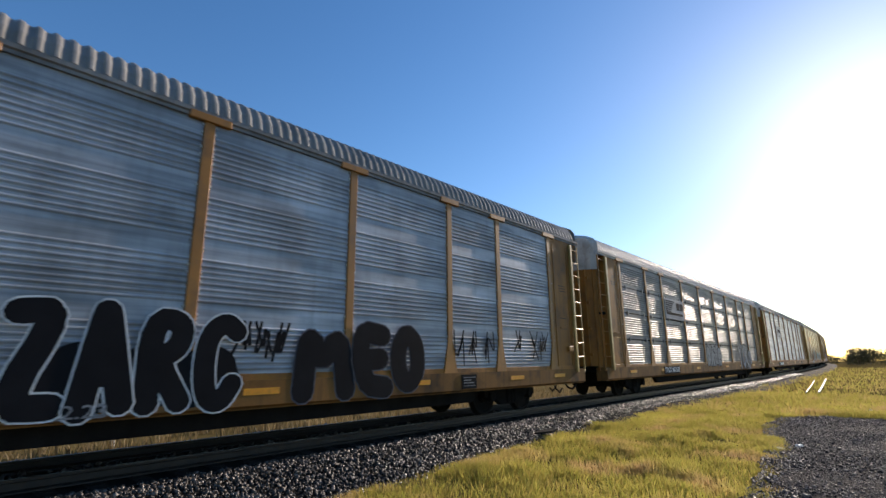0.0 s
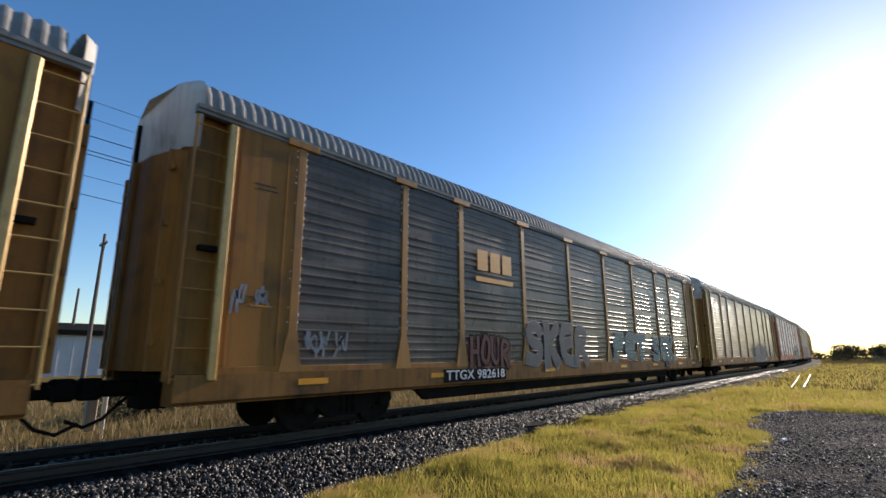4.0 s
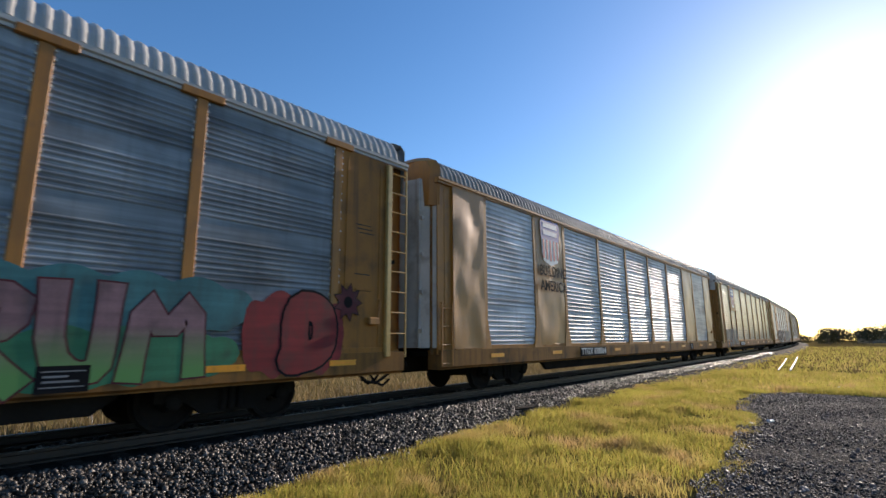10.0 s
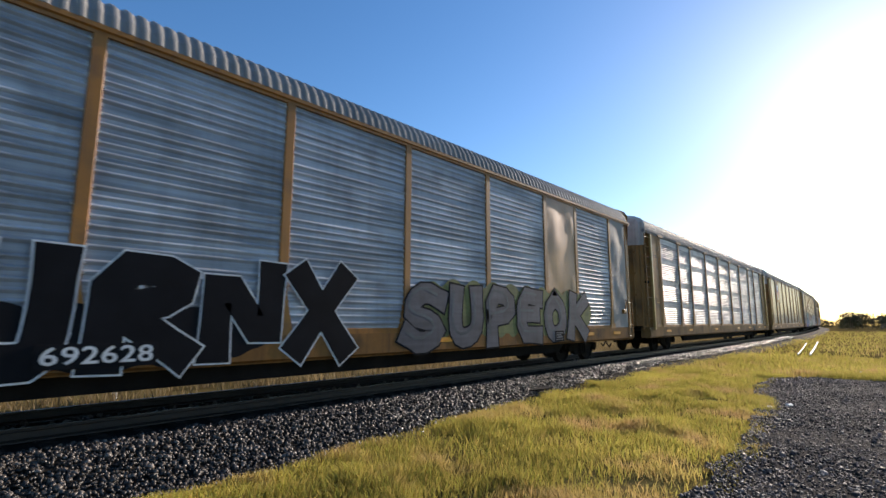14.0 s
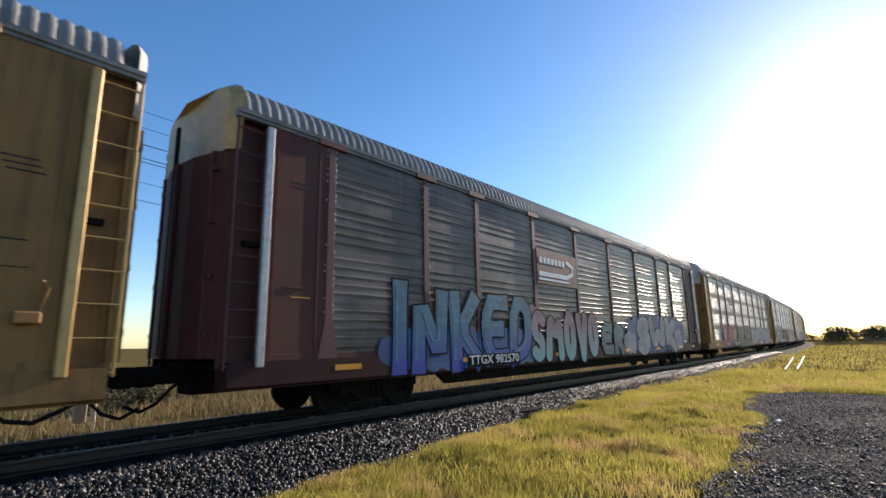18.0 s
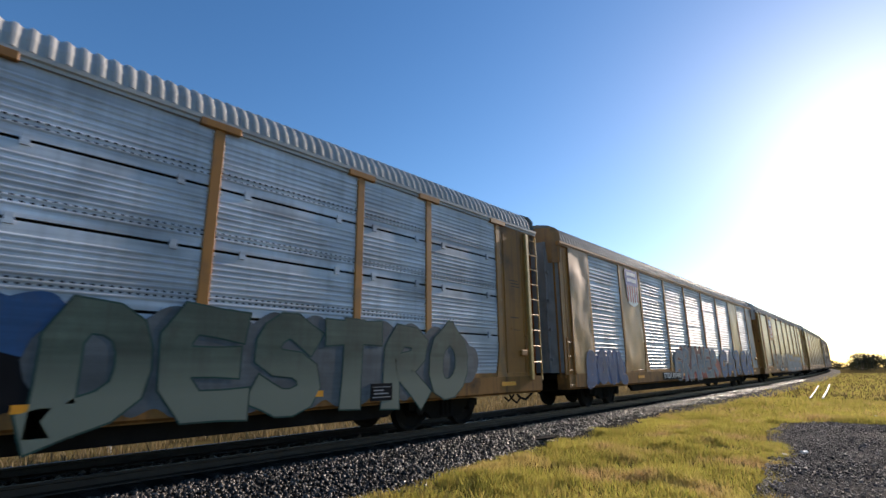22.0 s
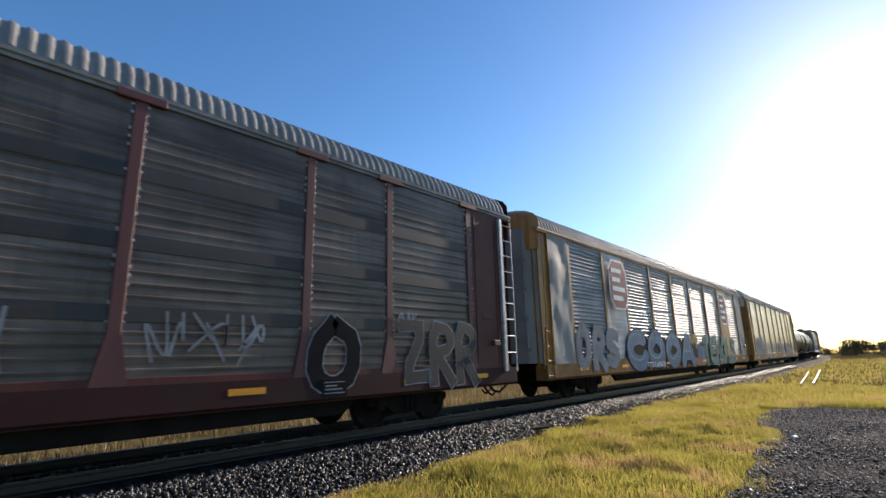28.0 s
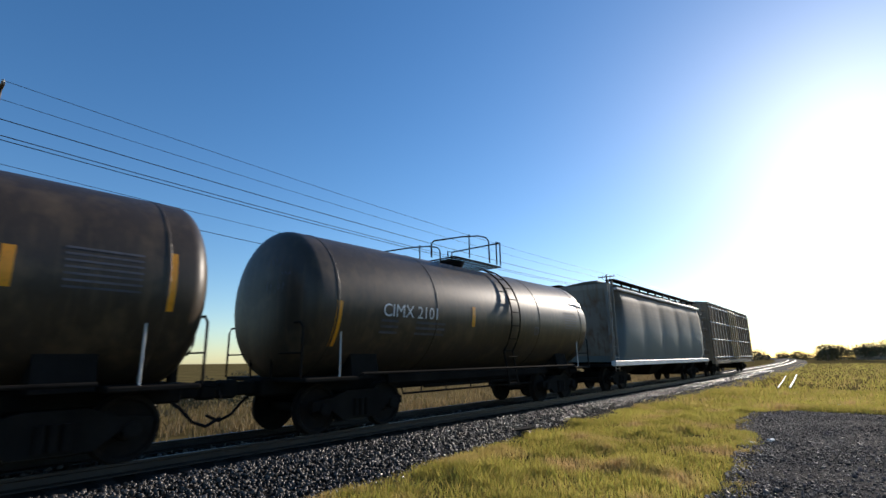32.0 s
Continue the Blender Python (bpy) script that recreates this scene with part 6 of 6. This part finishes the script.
    for k in range(4):
        part("hatch", Shape().box(-0.35, 0.35, -5.6 + 3.0 * k, -3.2 + 3.0 * k, 4.54, 4.70, 0.04), HOPPER, car)
    couplers(car, h + 0.3)
    cars.append((car, s0))


def box_car(s0):
    car = tagged(new("box_car"), "brown box car with ribbed sides and a wide open-framed door", "box car")
    h = 7.6
    part("body", Shape().box(-1.48, 1.48, -h, h, 1.05, 4.75, 0.04), BOXRED, car)
    part("roof", Shape().prism([(-1.56, 4.74), (1.56, 4.74), (1.56, 4.80), (0, 4.98), (-1.56, 4.80)], 1, -h - 0.03, h + 0.03), GALV, car)
    rib = Shape().box(0, 0.07, -0.05, 0.05, 1.1, 4.7, 0.01).mesh("side_rib")
    for side in (1, -1):
        turn = pose(0, 0, 0, 0, 0, 0 if side > 0 else 180)
        for k in range(17):
            y = -h + 0.15 + k * (2 * h - 0.3) / 16
            if abs(y) > 1.6:
                part("side_rib", rib, BOXRED, car, at=turn @ pose(1.48, y, 0))
        door = part("door", Shape().box(1.50, 1.58, -1.5, 1.5, 1.15, 4.6, 0.02), BOXRED, car, at=turn)
        for y in (-1.2, -0.4, 0.4, 1.2):
            part("lock_rod", Shape().tube([(1.62, y, 1.15), (1.62, y, 4.55)], 0.03, 6), LADDER, door)
        for z in (1.25, 2.4, 3.5, 4.5):
            part("side_rail", Shape().box(1.55, 1.585, -h, h, z - 0.04, z + 0.04, 0.008), PALEWALL, car, at=turn)
        part("side_sill", Shape().box(1.38, 1.56, -h, h, 0.82, 1.06, 0.02), BOXRED, car, at=turn)
    for e in (-1, 1):
        for z in (1.6, 2.3, 3.0, 3.7, 4.3):
            part("end_corrugation", Shape().box(-1.35, 1.35, e * h - 0.06, e * h + 0.06, z - 0.12, z + 0.12, 0.05), BOXRED, car)
        lad = Shape()
        for y in (e * (h - 0.55), e * (h - 0.12)):
            lad.box(1.56, 1.60, y - 0.02, y + 0.02, 0.7, 4.7)
        for k in range(9):
            lad.tube([(1.58, e * (h - 0.55), 0.8 + 0.43 * k), (1.58, e * (h - 0.12), 0.8 + 0.43 * k)], 0.014, 6)
        part("ladder", lad, BOXRED, car)
        truck(car, e * 5.6)
    part("center_sill", Shape().box(-0.3, 0.3, -h, h, 0.6, 1.05, 0.03), BLACK, car)
    couplers(car, h + 0.1)
    cars.append((car, s0))


covered_hopper(TAIL + 26.6)
box_car(TAIL + 43.3)


# ---- beside the line ----
def between(y, table):
    """Straight steps through a table of (y, x)."""
    return float(np.interp(y, [p[0] for p in table], [p[1] for p in table]))


STONE_EDGE = [(-20, -5.3), (0, -5.4), (4.2, -5.75), (9, -6.4), (17, -7.0), (33, -7.0), (68, -7.6), (120, -12)]
LOT_EDGE = [(-30, -1.3), (8, -1.55), (12, -1.95), (15.8, -2.75), (18.5, -2.7), (19.8, -1.6)]
LOT_END = 19.8


def lot_edge(y):
    return between(y, LOT_EDGE) + 0.22 * noise.noise((y * 0.9, 4, 0)) + 0.1 * noise.noise((y * 3, 8, 0))


lot_ys = [-30, -15, -6] + [0.4 * i for i in range(50)] + [LOT_END]
lot_v, lot_f = [], []
for y in lot_ys:
    x0 = lot_edge(y)
    for k in range(14):
        x = x0 + (k / 13) ** 2 * 40
        far = 0.5 * noise.noise((x * 0.6, 1, 7)) if y == LOT_END else 0
        lot_v.append((x, y + far, lift(y) + 0.035 + 0.02 * noise.noise((x * 0.7, y * 0.7, 2))))
lot_f = [(j * 14 + i, j * 14 + i + 1, (j + 1) * 14 + i + 1, (j + 1) * 14 + i) for j in range(len(lot_ys) - 1) for i in range(13)]
tagged(part("gravel_lot", Shape().add(lot_v, lot_f).mesh("gravel_lot"), LOT), "dark gravel lot that meets the grass", "gravel", kind="structure")

gen = np.random.default_rng(5)


def pebbles(name, places, sizes, material, label, category):
    """Loose angular stones, all of one heap."""
    ico = np.array([(0, 0, 1), (0.9, 0, 0.4), (0.3, 0.85, 0.45), (-0.7, 0.5, 0.4), (-0.7, -0.5, 0.45), (0.3, -0.85, 0.4), (0.7, 0.5, -0.45), (-0.3, 0.85, -0.4), (-0.9, 0, -0.45), (-0.3, -0.85, -0.4), (0.7, -0.5, -0.4), (0, 0, -1)])
    tri = [(0, 1, 2), (0, 2, 3), (0, 3, 4), (0, 4, 5), (0, 5, 1), (1, 6, 2), (2, 6, 7), (2, 7, 3), (3, 7, 8), (3, 8, 4), (4, 8, 9), (4, 9, 5), (5, 9, 10), (5, 10, 1), (1, 10, 6), (11, 7, 6), (11, 8, 7), (11, 9, 8), (11, 10, 9), (11, 6, 10)]
    n = len(places)
    v = np.repeat(ico[None], n, 0) * (1 + gen.uniform(-0.32, 0.32, (n, 12, 1)))
    v *= gen.uniform(0.4, 1.4, (n, 1, 3))
    ang = gen.uniform(0, 6.283, (n, 3))
    for ax in range(3):
        c, s = np.cos(ang[:, ax])[:, None], np.sin(ang[:, ax])[:, None]
        i, j = (ax + 1) % 3, (ax + 2) % 3
        a, b = v[:, :, i].copy(), v[:, :, j].copy()
        v[:, :, i], v[:, :, j] = a * c - b * s, a * s + b * c
    v = v * np.asarray(sizes)[:, None, None] + np.asarray(places)[:, None, :]
    ob = part(name, bulk(name, v, tri), material)
    return tagged(ob, label, category, kind="stuff")


BED_PROFILE = [(-4.2, -0.52), (-3.0, -0.40), (-2.0, -0.22), (-1.4, -0.20), (1.4, -0.20), (1.9, -0.22), (2.5, -0.36), (3.0, -0.46), (3.4, -0.50)]


def bed_height(off):
    return float(np.interp(off, [p[0] for p in BED_PROFILE], [p[1] for p in BED_PROFILE]))


spots, big = [], []
while len(spots) < 42000:
    s = random.random() ** 1.7 * 62 - 2.0 if len(spots) < 38000 else random.uniform(-16, -2)
    off = random.uniform(1.32, 3.75)
    p, h = along(s, off)
    if p.x > between(s, STONE_EDGE) + 0.35 * random.random():
        continue
    p.z = RAIL + GRADE * s + bed_height(off) + random.uniform(-0.01, 0.035)
    spots.append(p)
    big.append(random.uniform(0.013, 0.036) * (1 + max(0, s - 14) / 40))
pebbles("ballast_stones", spots, big, STONE, "grey crushed-stone ballast on the shoulder of the track", "ballast")
spots, big = [], []
for i in range(3500):
    s = random.random() ** 1.5 * 40 - 3
    off = random.choice((random.uniform(-0.68, 0.68), random.uniform(-3.0, -0.95)))
    p, h = along(s, off)
    p.z = RAIL + GRADE * s + bed_height(off) + random.uniform(0, 0.03)
    spots.append(p)
    big.append(random.uniform(0.02, 0.045))
pebbles("crib_stones", spots, big, STONE, "dark crushed stone between the ties", "ballast")
spots, big = [], []
while len(spots) < 62000:
    y = 5.5 + random.random() ** 1.3 * 14.2
    x = lot_edge(y) - 0.25 + random.random() ** 1.3 * 9
    if y > LOT_END + 0.4 * noise.noise((x * 0.6, 1, 7)):
        continue
    spots.append((x, y, lift(y) + 0.04))
    big.append(random.uniform(0.006, 0.018) * (1.0 + (1.0 if random.random() < 0.06 else 0)))
for i in range(9000):
    y = random.uniform(-10, 5.5)
    x = lot_edge(y) - 0.2 + random.random() * 10
    spots.append((x, y, lift(y) + 0.04))
    big.append(random.uniform(0.01, 0.03))
pebbles("lot_gravel", spots, big, GRIT, "dark loose gravel glinting in low sun", "gravel")


def grass(name, places, heights, material, label, width=0.004, lean=0.5):
    """Bent blades, two joints each."""
    n = len(places)
    p, h = np.asarray(places), np.asarray(heights)
    a, t = gen.uniform(0, 6.283, n), gen.uniform(0, 6.283, n)
    w = width * gen.uniform(0.6, 1.6, n) * (1 + h)
    side = np.stack([np.cos(a), np.sin(a), 0 * a], 1) * w[:, None]
    bend = np.stack([np.cos(t), np.sin(t), 0 * t], 1) * (h * lean * gen.uniform(0.3, 1.6, n))[:, None]
    up = np.stack([0 * h, 0 * h, h], 1)
    v = np.stack([p - side, p + side, p - side * 0.8 + up * 0.55 + bend * 0.35, p + side * 0.8 + up * 0.55 + bend * 0.35, p + up + bend], 1)
    ob = part(name, bulk(name, v, [(0, 1, 3), (0, 3, 2), (2, 3, 4)]), material)
    return tagged(ob, label, "grass", kind="stuff")


def tuft(x, y):
    return noise.noise((x * 0.8, y * 0.8, 9)) + 0.6 * noise.noise((x * 2.3, y * 2.3, 4))


spots, tall = [], []
while len(spots) < 170000:
    y = 1.5 + random.random() ** 1.45 * 30
    lo, hi = between(y, STONE_EDGE) - 0.1, (lot_edge(y) + 0.15 if y < LOT_END else 6)
    x = random.uniform(lo, hi)
    k = tuft(x, y)
    edge = min(x - lo, hi - x if y < LOT_END else 9)
    if random.random() > 0.55 + 0.7 * k or edge < 0.25 * random.random():
        continue
    spots.append((x, y, lift(y) - 0.02))
    tall.append((0.05 + 0.09 * random.random() + 0.16 * max(0, k)) * (0.55 + min(1, edge * 1.2) * 0.5))
for i in range(26000):
    y = random.uniform(-12, 1.5)
    lo, hi = between(y, STONE_EDGE) - 0.1, lot_edge(y) + 0.1
    x = random.uniform(lo, hi)
    k = tuft(x, y)
    if random.random() < 0.55 + 0.7 * k:
        spots.append((x, y, lift(y) - 0.02))
        tall.append(0.06 + 0.09 * random.random() + 0.12 * max(0, k))
for i in range(16000):
    x = random.uniform(-2.6, 9)
    y = LOT_END + 0.5 * noise.noise((x * 0.6, 1, 7)) + random.gauss(0.25, 0.28)
    if tuft(x * 0.7, y) > -0.35:
        spots.append((x, y, lift(y) - 0.02))
        tall.append(0.12 + 0.16 * random.random())
grass("grass", spots, tall, BLADE, "yellow-green autumn grass, backlit, in uneven tufts")
spots, tall = [], []
for i in range(76000):
    y = 19.5 + random.random() ** 1.6 * 95
    x = random.uniform(between(y, STONE_EDGE) - (0 if y < 60 else 4), 10 + y * 0.25)
    k = tuft(x * 0.5, y * 0.5)
    if random.random() > 0.6 + 0.7 * k:
        continue
    spots.append((x, y, lift(y) - 0.03))
    tall.append(0.10 + 0.14 * random.random() + 0.12 * max(0, k))
grass("far_grass", spots, tall, BLADE, "rough yellow grass running out beside the line", 0.010)
spots, tall = [], []
for i in range(42000):
    y = -4 + random.random() ** 1.2 * 75
    x = TX - 3.4 - random.random() ** 1.6 * 26 - (BEND * max(0, y - BEND_AT) ** 2 / 2)
    if tuft(x * 0.6, y * 0.6) < -0.45:
        continue
    spots.append((x, y, lift(y) - 0.03))
    tall.append((0.12 + 0.25 * random.random()) * (1 + 0.5 * tuft(x, y)))
grass("dry_field_grass", spots, tall, DRYBLADE, "dry brown grass on the far side of the track", 0.010)


def brush(name, centre, size, count, leaf, material, label, category="bush"):
    """A bush or a run of hedge: stems under a ragged crown of leaf sprays."""
    base = tagged(new(name), label, category, "scrub along the horizon")
    base.location = centre
    lx, ly, lz = size
    lumps = [(random.uniform(-lx, lx), random.uniform(-ly, ly), random.uniform(0.35, 0.75) * lz, random.uniform(0.3, 0.6) * lz) for _ in range(max(5, int((lx + ly) / lz * 3)))]
    pts = []
    while len(pts) < count:
        x, y, z, r = random.choice(lumps)
        d = Vector((random.gauss(0, 1), random.gauss(0, 1), random.gauss(0, 0.8))).normalized() * r * random.uniform(0.55, 1.05)
        if z + d.z > 0.05:
            pts.append((x + d.x * 1.3, y + d.y * 1.3, z + d.z))
    p = np.array(pts)
    n = len(p)
    a, b = gen.normal(0, 1, (n, 3)), gen.normal(0, 1, (n, 3))
    a, b = a / np.linalg.norm(a, axis=1)[:, None] * leaf, b / np.linalg.norm(b, axis=1)[:, None] * leaf * 0.6
    part("crown", bulk("crown", np.stack([p - a, p + b, p + a, p - b], 1), [(0, 1, 2, 3)]), material, base)
    s = Shape()
    for x, y, z, r in lumps:
        s.tube([(x, y, -0.3), (x + 0.1, y, z * 0.6), (x + 0.2, y + 0.1, z)], 0.03 * lz / 2, 5)
    tagged(part("stems", s, WOODPOLE, base), "thin bare brown stems", kind="stuff")
    return base


for x, y, lx, ly, lz in ((14, 150, 9, 2, 4.2), (30, 146, 10, 2, 4.6), (48, 140, 11, 2, 5.0), (68, 132, 12, 2, 4.6), (6, 142, 6, 2, 4.4), (-2, 152, 6, 2, 4.0), (-8, 172, 5, 2, 3.4), (-13, 205, 6, 3, 3.0), (-24, 235, 10, 3, 3.0), (-42, 245, 9, 3, 4.2), (-62, 240, 12, 3, 3.4), (-86, 230, 12, 3, 3.0)):
    brush("hedge", (x, y, lift(y) - 0.1), (lx, ly, lz), 4200, 0.19, LEAF, "dull brown-green scrub hedge far down the line", "hedge")
for x, y, lx, ly, lz in ((-17.5, 5.2, 1.0, 0.8, 1.0), (-19, 9, 1.4, 1.0, 1.2), (-16.5, 1.0, 1.2, 0.8, 0.9), (-24, 14, 2.0, 1.2, 1.3), (-30, 22, 3.0, 1.5, 1.5)):
    brush("bush", (x, y, lift(y) - 0.05), (lx, ly, lz), 1500, 0.06, LEAF, "dark low bush beyond the track", "bush")


def pole(x, y, tall, arms, label):
    base = tagged(new("utility_pole"), label, "utility pole", "poles beyond the track")
    base.location = (x, y, lift(y))
    part("pole", Shape().lathe([(-0.3, 0.17), (tall * 0.5, 0.14), (tall, 0.10)], 2, 12), WOODPOLE, base)
    for z, w in arms:
        arm = part("crossarm", Shape().box(-w, w, -0.06, 0.06, z - 0.06, z + 0.06, 0.01), WOODPOLE, base)
        part("brace", Shape().tube([(-w * 0.6, 0, z - 0.05), (0, 0.05, z - 0.7), (w * 0.6, 0, z - 0.05)], 0.02, 6), STEEL, arm)
        for k in (-0.9, -0.45, 0.45, 0.9):
            part("insulator", Shape().lathe([(z + 0.06, 0.02), (z + 0.10, 0.06), (z + 0.14, 0.035), (z + 0.17, 0.06), (z + 0.21, 0.02)], 2, 8, (k * w, 0, 0)), PALEWALL, arm)
    return base


line_pole = pole(-24.0, 2.0, 12.3, [(12.0, 1.1), (10.4, 1.2)], "weathered timber utility pole with crossarms and a transformer")
part("transformer", Shape().lathe([(8.0, 0.1), (8.05, 0.26), (8.95, 0.26), (9.0, 0.1)], 2, 14, (0.42, 0, 0)), PALEWALL, line_pole)
pole(-24.0, -46.0, 12.3, [(12.0, 1.1), (10.4, 1.2)], "weathered timber utility pole with crossarms")
pole(-24.4, 62.0, 12.3, [(12.0, 1.1), (10.4, 1.2)], "weathered timber utility pole with crossarms")
pole(-43.8, 10.1, 11.0, [(10.2, 0.9)], "slim timber pole beyond the field")
pole(-58.8, 12.1, 8.3, [], "bare slim timber pole")
for x, z, drop, r in ((-23.1, 12.2, 0.5, 0.012), (-24.9, 12.2, 0.5, 0.012), (-22.9, 10.6, 0.5, 0.02), (-24.6, 10.6, 0.5, 0.02), (-25.1, 10.6, 0.5, 0.02), (-24.1, 9.3, 0.6, 0.012), (-24.1, 8.5, 0.7, 0.016)):
    s = Shape()
    for y0, y1 in ((-46, 2), (2, 62), (62, 240)):
        s.tube([(x, y0 + (y1 - y0) * k / 12, z + lift(y0) - drop * 4 * (k / 12) * (1 - k / 12)) for k in range(13)], r, 5)
    tagged(part("overhead_wire", s, WIRE), "thin dark overhead wire strung between poles", "wire", "overhead wires")

# pale shed beyond the field
shed = tagged(new("shed"), "long pale metal shed with a dark roof edge", "shed")
shed.location = (-60.0, 8.0, lift(8))
part("wall", Shape().box(-4, 4, -6.5, 6.5, -0.2, 3.7, 0.03), PALEWALL, shed)
part("roof", Shape().prism([(-4.5, 3.7), (4.5, 3.7), (4.5, 4.15), (0, 5.0), (-4.5, 4.15)], 1, -7, 7), BLACK, shed, "dark sheet roof")
seam = Shape().box(4.0, 4.04, -0.03, 0.03, 0.0, 3.7).mesh("wall_seam")
for k in range(12):
    part("wall_seam", seam, PALEWALL, shed, at=(0, -6 + k * 1.09, 0))
part("door", Shape().box(3.98, 4.06, -1.6, 1.6, 0, 2.9, 0.02), HOPPER, shed)

house = tagged(new("distant_building"), "low flat-roofed brown building on the horizon", "building")
house.location = (13, 230, lift(230))
part("wall", Shape().box(-16, 30, -5, 5, -0.5, 3.6, 0.05), BOXRED, house)
part("roof", Shape().box(-16.4, 30.4, -5.4, 5.4, 3.6, 4.0, 0.05), BLACK, house)
for k in range(8):
    part("window", Shape().box(-12 + 5 * k, -10 + 5 * k, -5.05, -4.9, 1.2, 2.6, 0.02), INK, house)

# line-side marker, scrap and litter
marker = tagged(new("marker_post"), "white line-side marker post in dry grass", "marker post")
marker.location = (-13.1, 3.5, lift(3.5))
part("post", Shape().box(-0.05, 0.05, -0.04, 0.04, -0.2, 1.05, 0.012), BRIGHT, marker)
part("cap", Shape().box(-0.06, 0.06, -0.05, 0.05, 1.05, 1.09, 0.01), HOPPER, marker)
part("box", Shape().box(-0.12, 0.12, -0.35, -0.15, 0.2, 0.95, 0.02), HOPPER, marker)

plate_v = [(-0.27, -0.15, 0), (0.2, -0.17, 0), (0.30, 0.05, 0), (0.12, 0.17, 0), (-0.24, 0.12, 0)]
scrap = Shape().add(plate_v + [(x * 0.96, y * 0.96, 0.035 + 0.02 * x) for x, y, _ in plate_v], [(4, 3, 2, 1, 0), (5, 6, 7, 8, 9)] + [(i, (i + 1) % 5, 5 + (i + 1) % 5, 5 + i) for i in range(5)])
tagged(part("scrap_board", scrap, TIE, at=pose(-6.45, 10.6, 0.19, 4, -8, 20)), "weathered brown board lying on the ballast edge", "scrap")
for x, y, r, a in ((-2.04, 12.1, 0.075, 20), (-1.78, 12.65, 0.11, 70), (-3.2, 27.0, 0.05, 10), (-1.0, 22.5, 0.06, 40)):
    crumple = Shape().lathe([(-r, r * 0.1), (-r * 0.7, r * 0.45), (0, r * 0.5), (r * 0.6, r * 0.42), (r, r * 0.1)], 0, 7)
    crumple.v = [(px + 0.02 * noise.noise((px * 30, py * 30, r)), py, pz * 0.7 + 0.02 * noise.noise((px * 20, pz * 30, y))) for px, py, pz in crumple.v]
    tagged(part("litter", crumple, BRIGHT, at=pose(x, y, lift(y) + 0.05, 0, 0, a)), "crumpled white litter on the gravel edge", "litter")
for (x0, y0), (x1, y1), r in (((-3.55, 29.5), (-4.55, 42.5), 0.028), ((-3.1, 29.8), (-4.15, 45.0), 0.045)):
    tagged(part("pipe", Shape().tube([(x0, y0, lift(y0) + 0.20), ((x0 + x1) / 2, (y0 + y1) / 2, lift(y0) + 0.25), (x1, y1, lift(y1) + 0.30)], r, 10), BRIGHT), "long white pipe lying in the rough grass", "pipe", "pipes in the grass")

# ---- motion of the train ----
def motions():
    """The cars run along the line; every wheel rolls."""
    times = [0.5 * i for i in range(65)]
    for car, s0 in cars:
        rows = []
        for t in times:
            p, h = along(s0 - gone(t))
            rows.append((t, Matrix.Translation(p) @ pose(math.degrees(math.atan(GRADE)) * 0, 0, 0) @ pose(0, 0, 0, math.degrees(math.atan(GRADE)), 0, 0) if h == 0 else Matrix.Translation(p) @ pose(0, 0, 0, 0, 0, math.degrees(h)) @ pose(0, 0, 0, math.degrees(math.atan(GRADE)), 0, 0)))
        walk(car, rows)
    first = wheelsets[0]
    walk(first, [(i / 30, pose(0, 0, 0, math.degrees(gone(i / 30) / WHEEL_R) % 360)) for i in range(961)])
    for w in wheelsets[1:]:
        w.rotation_mode = "QUATERNION"
        keys = w.animation_data_create()
        keys.action = first.animation_data.action
        keys.action_slot = first.animation_data.action_slot


motions()
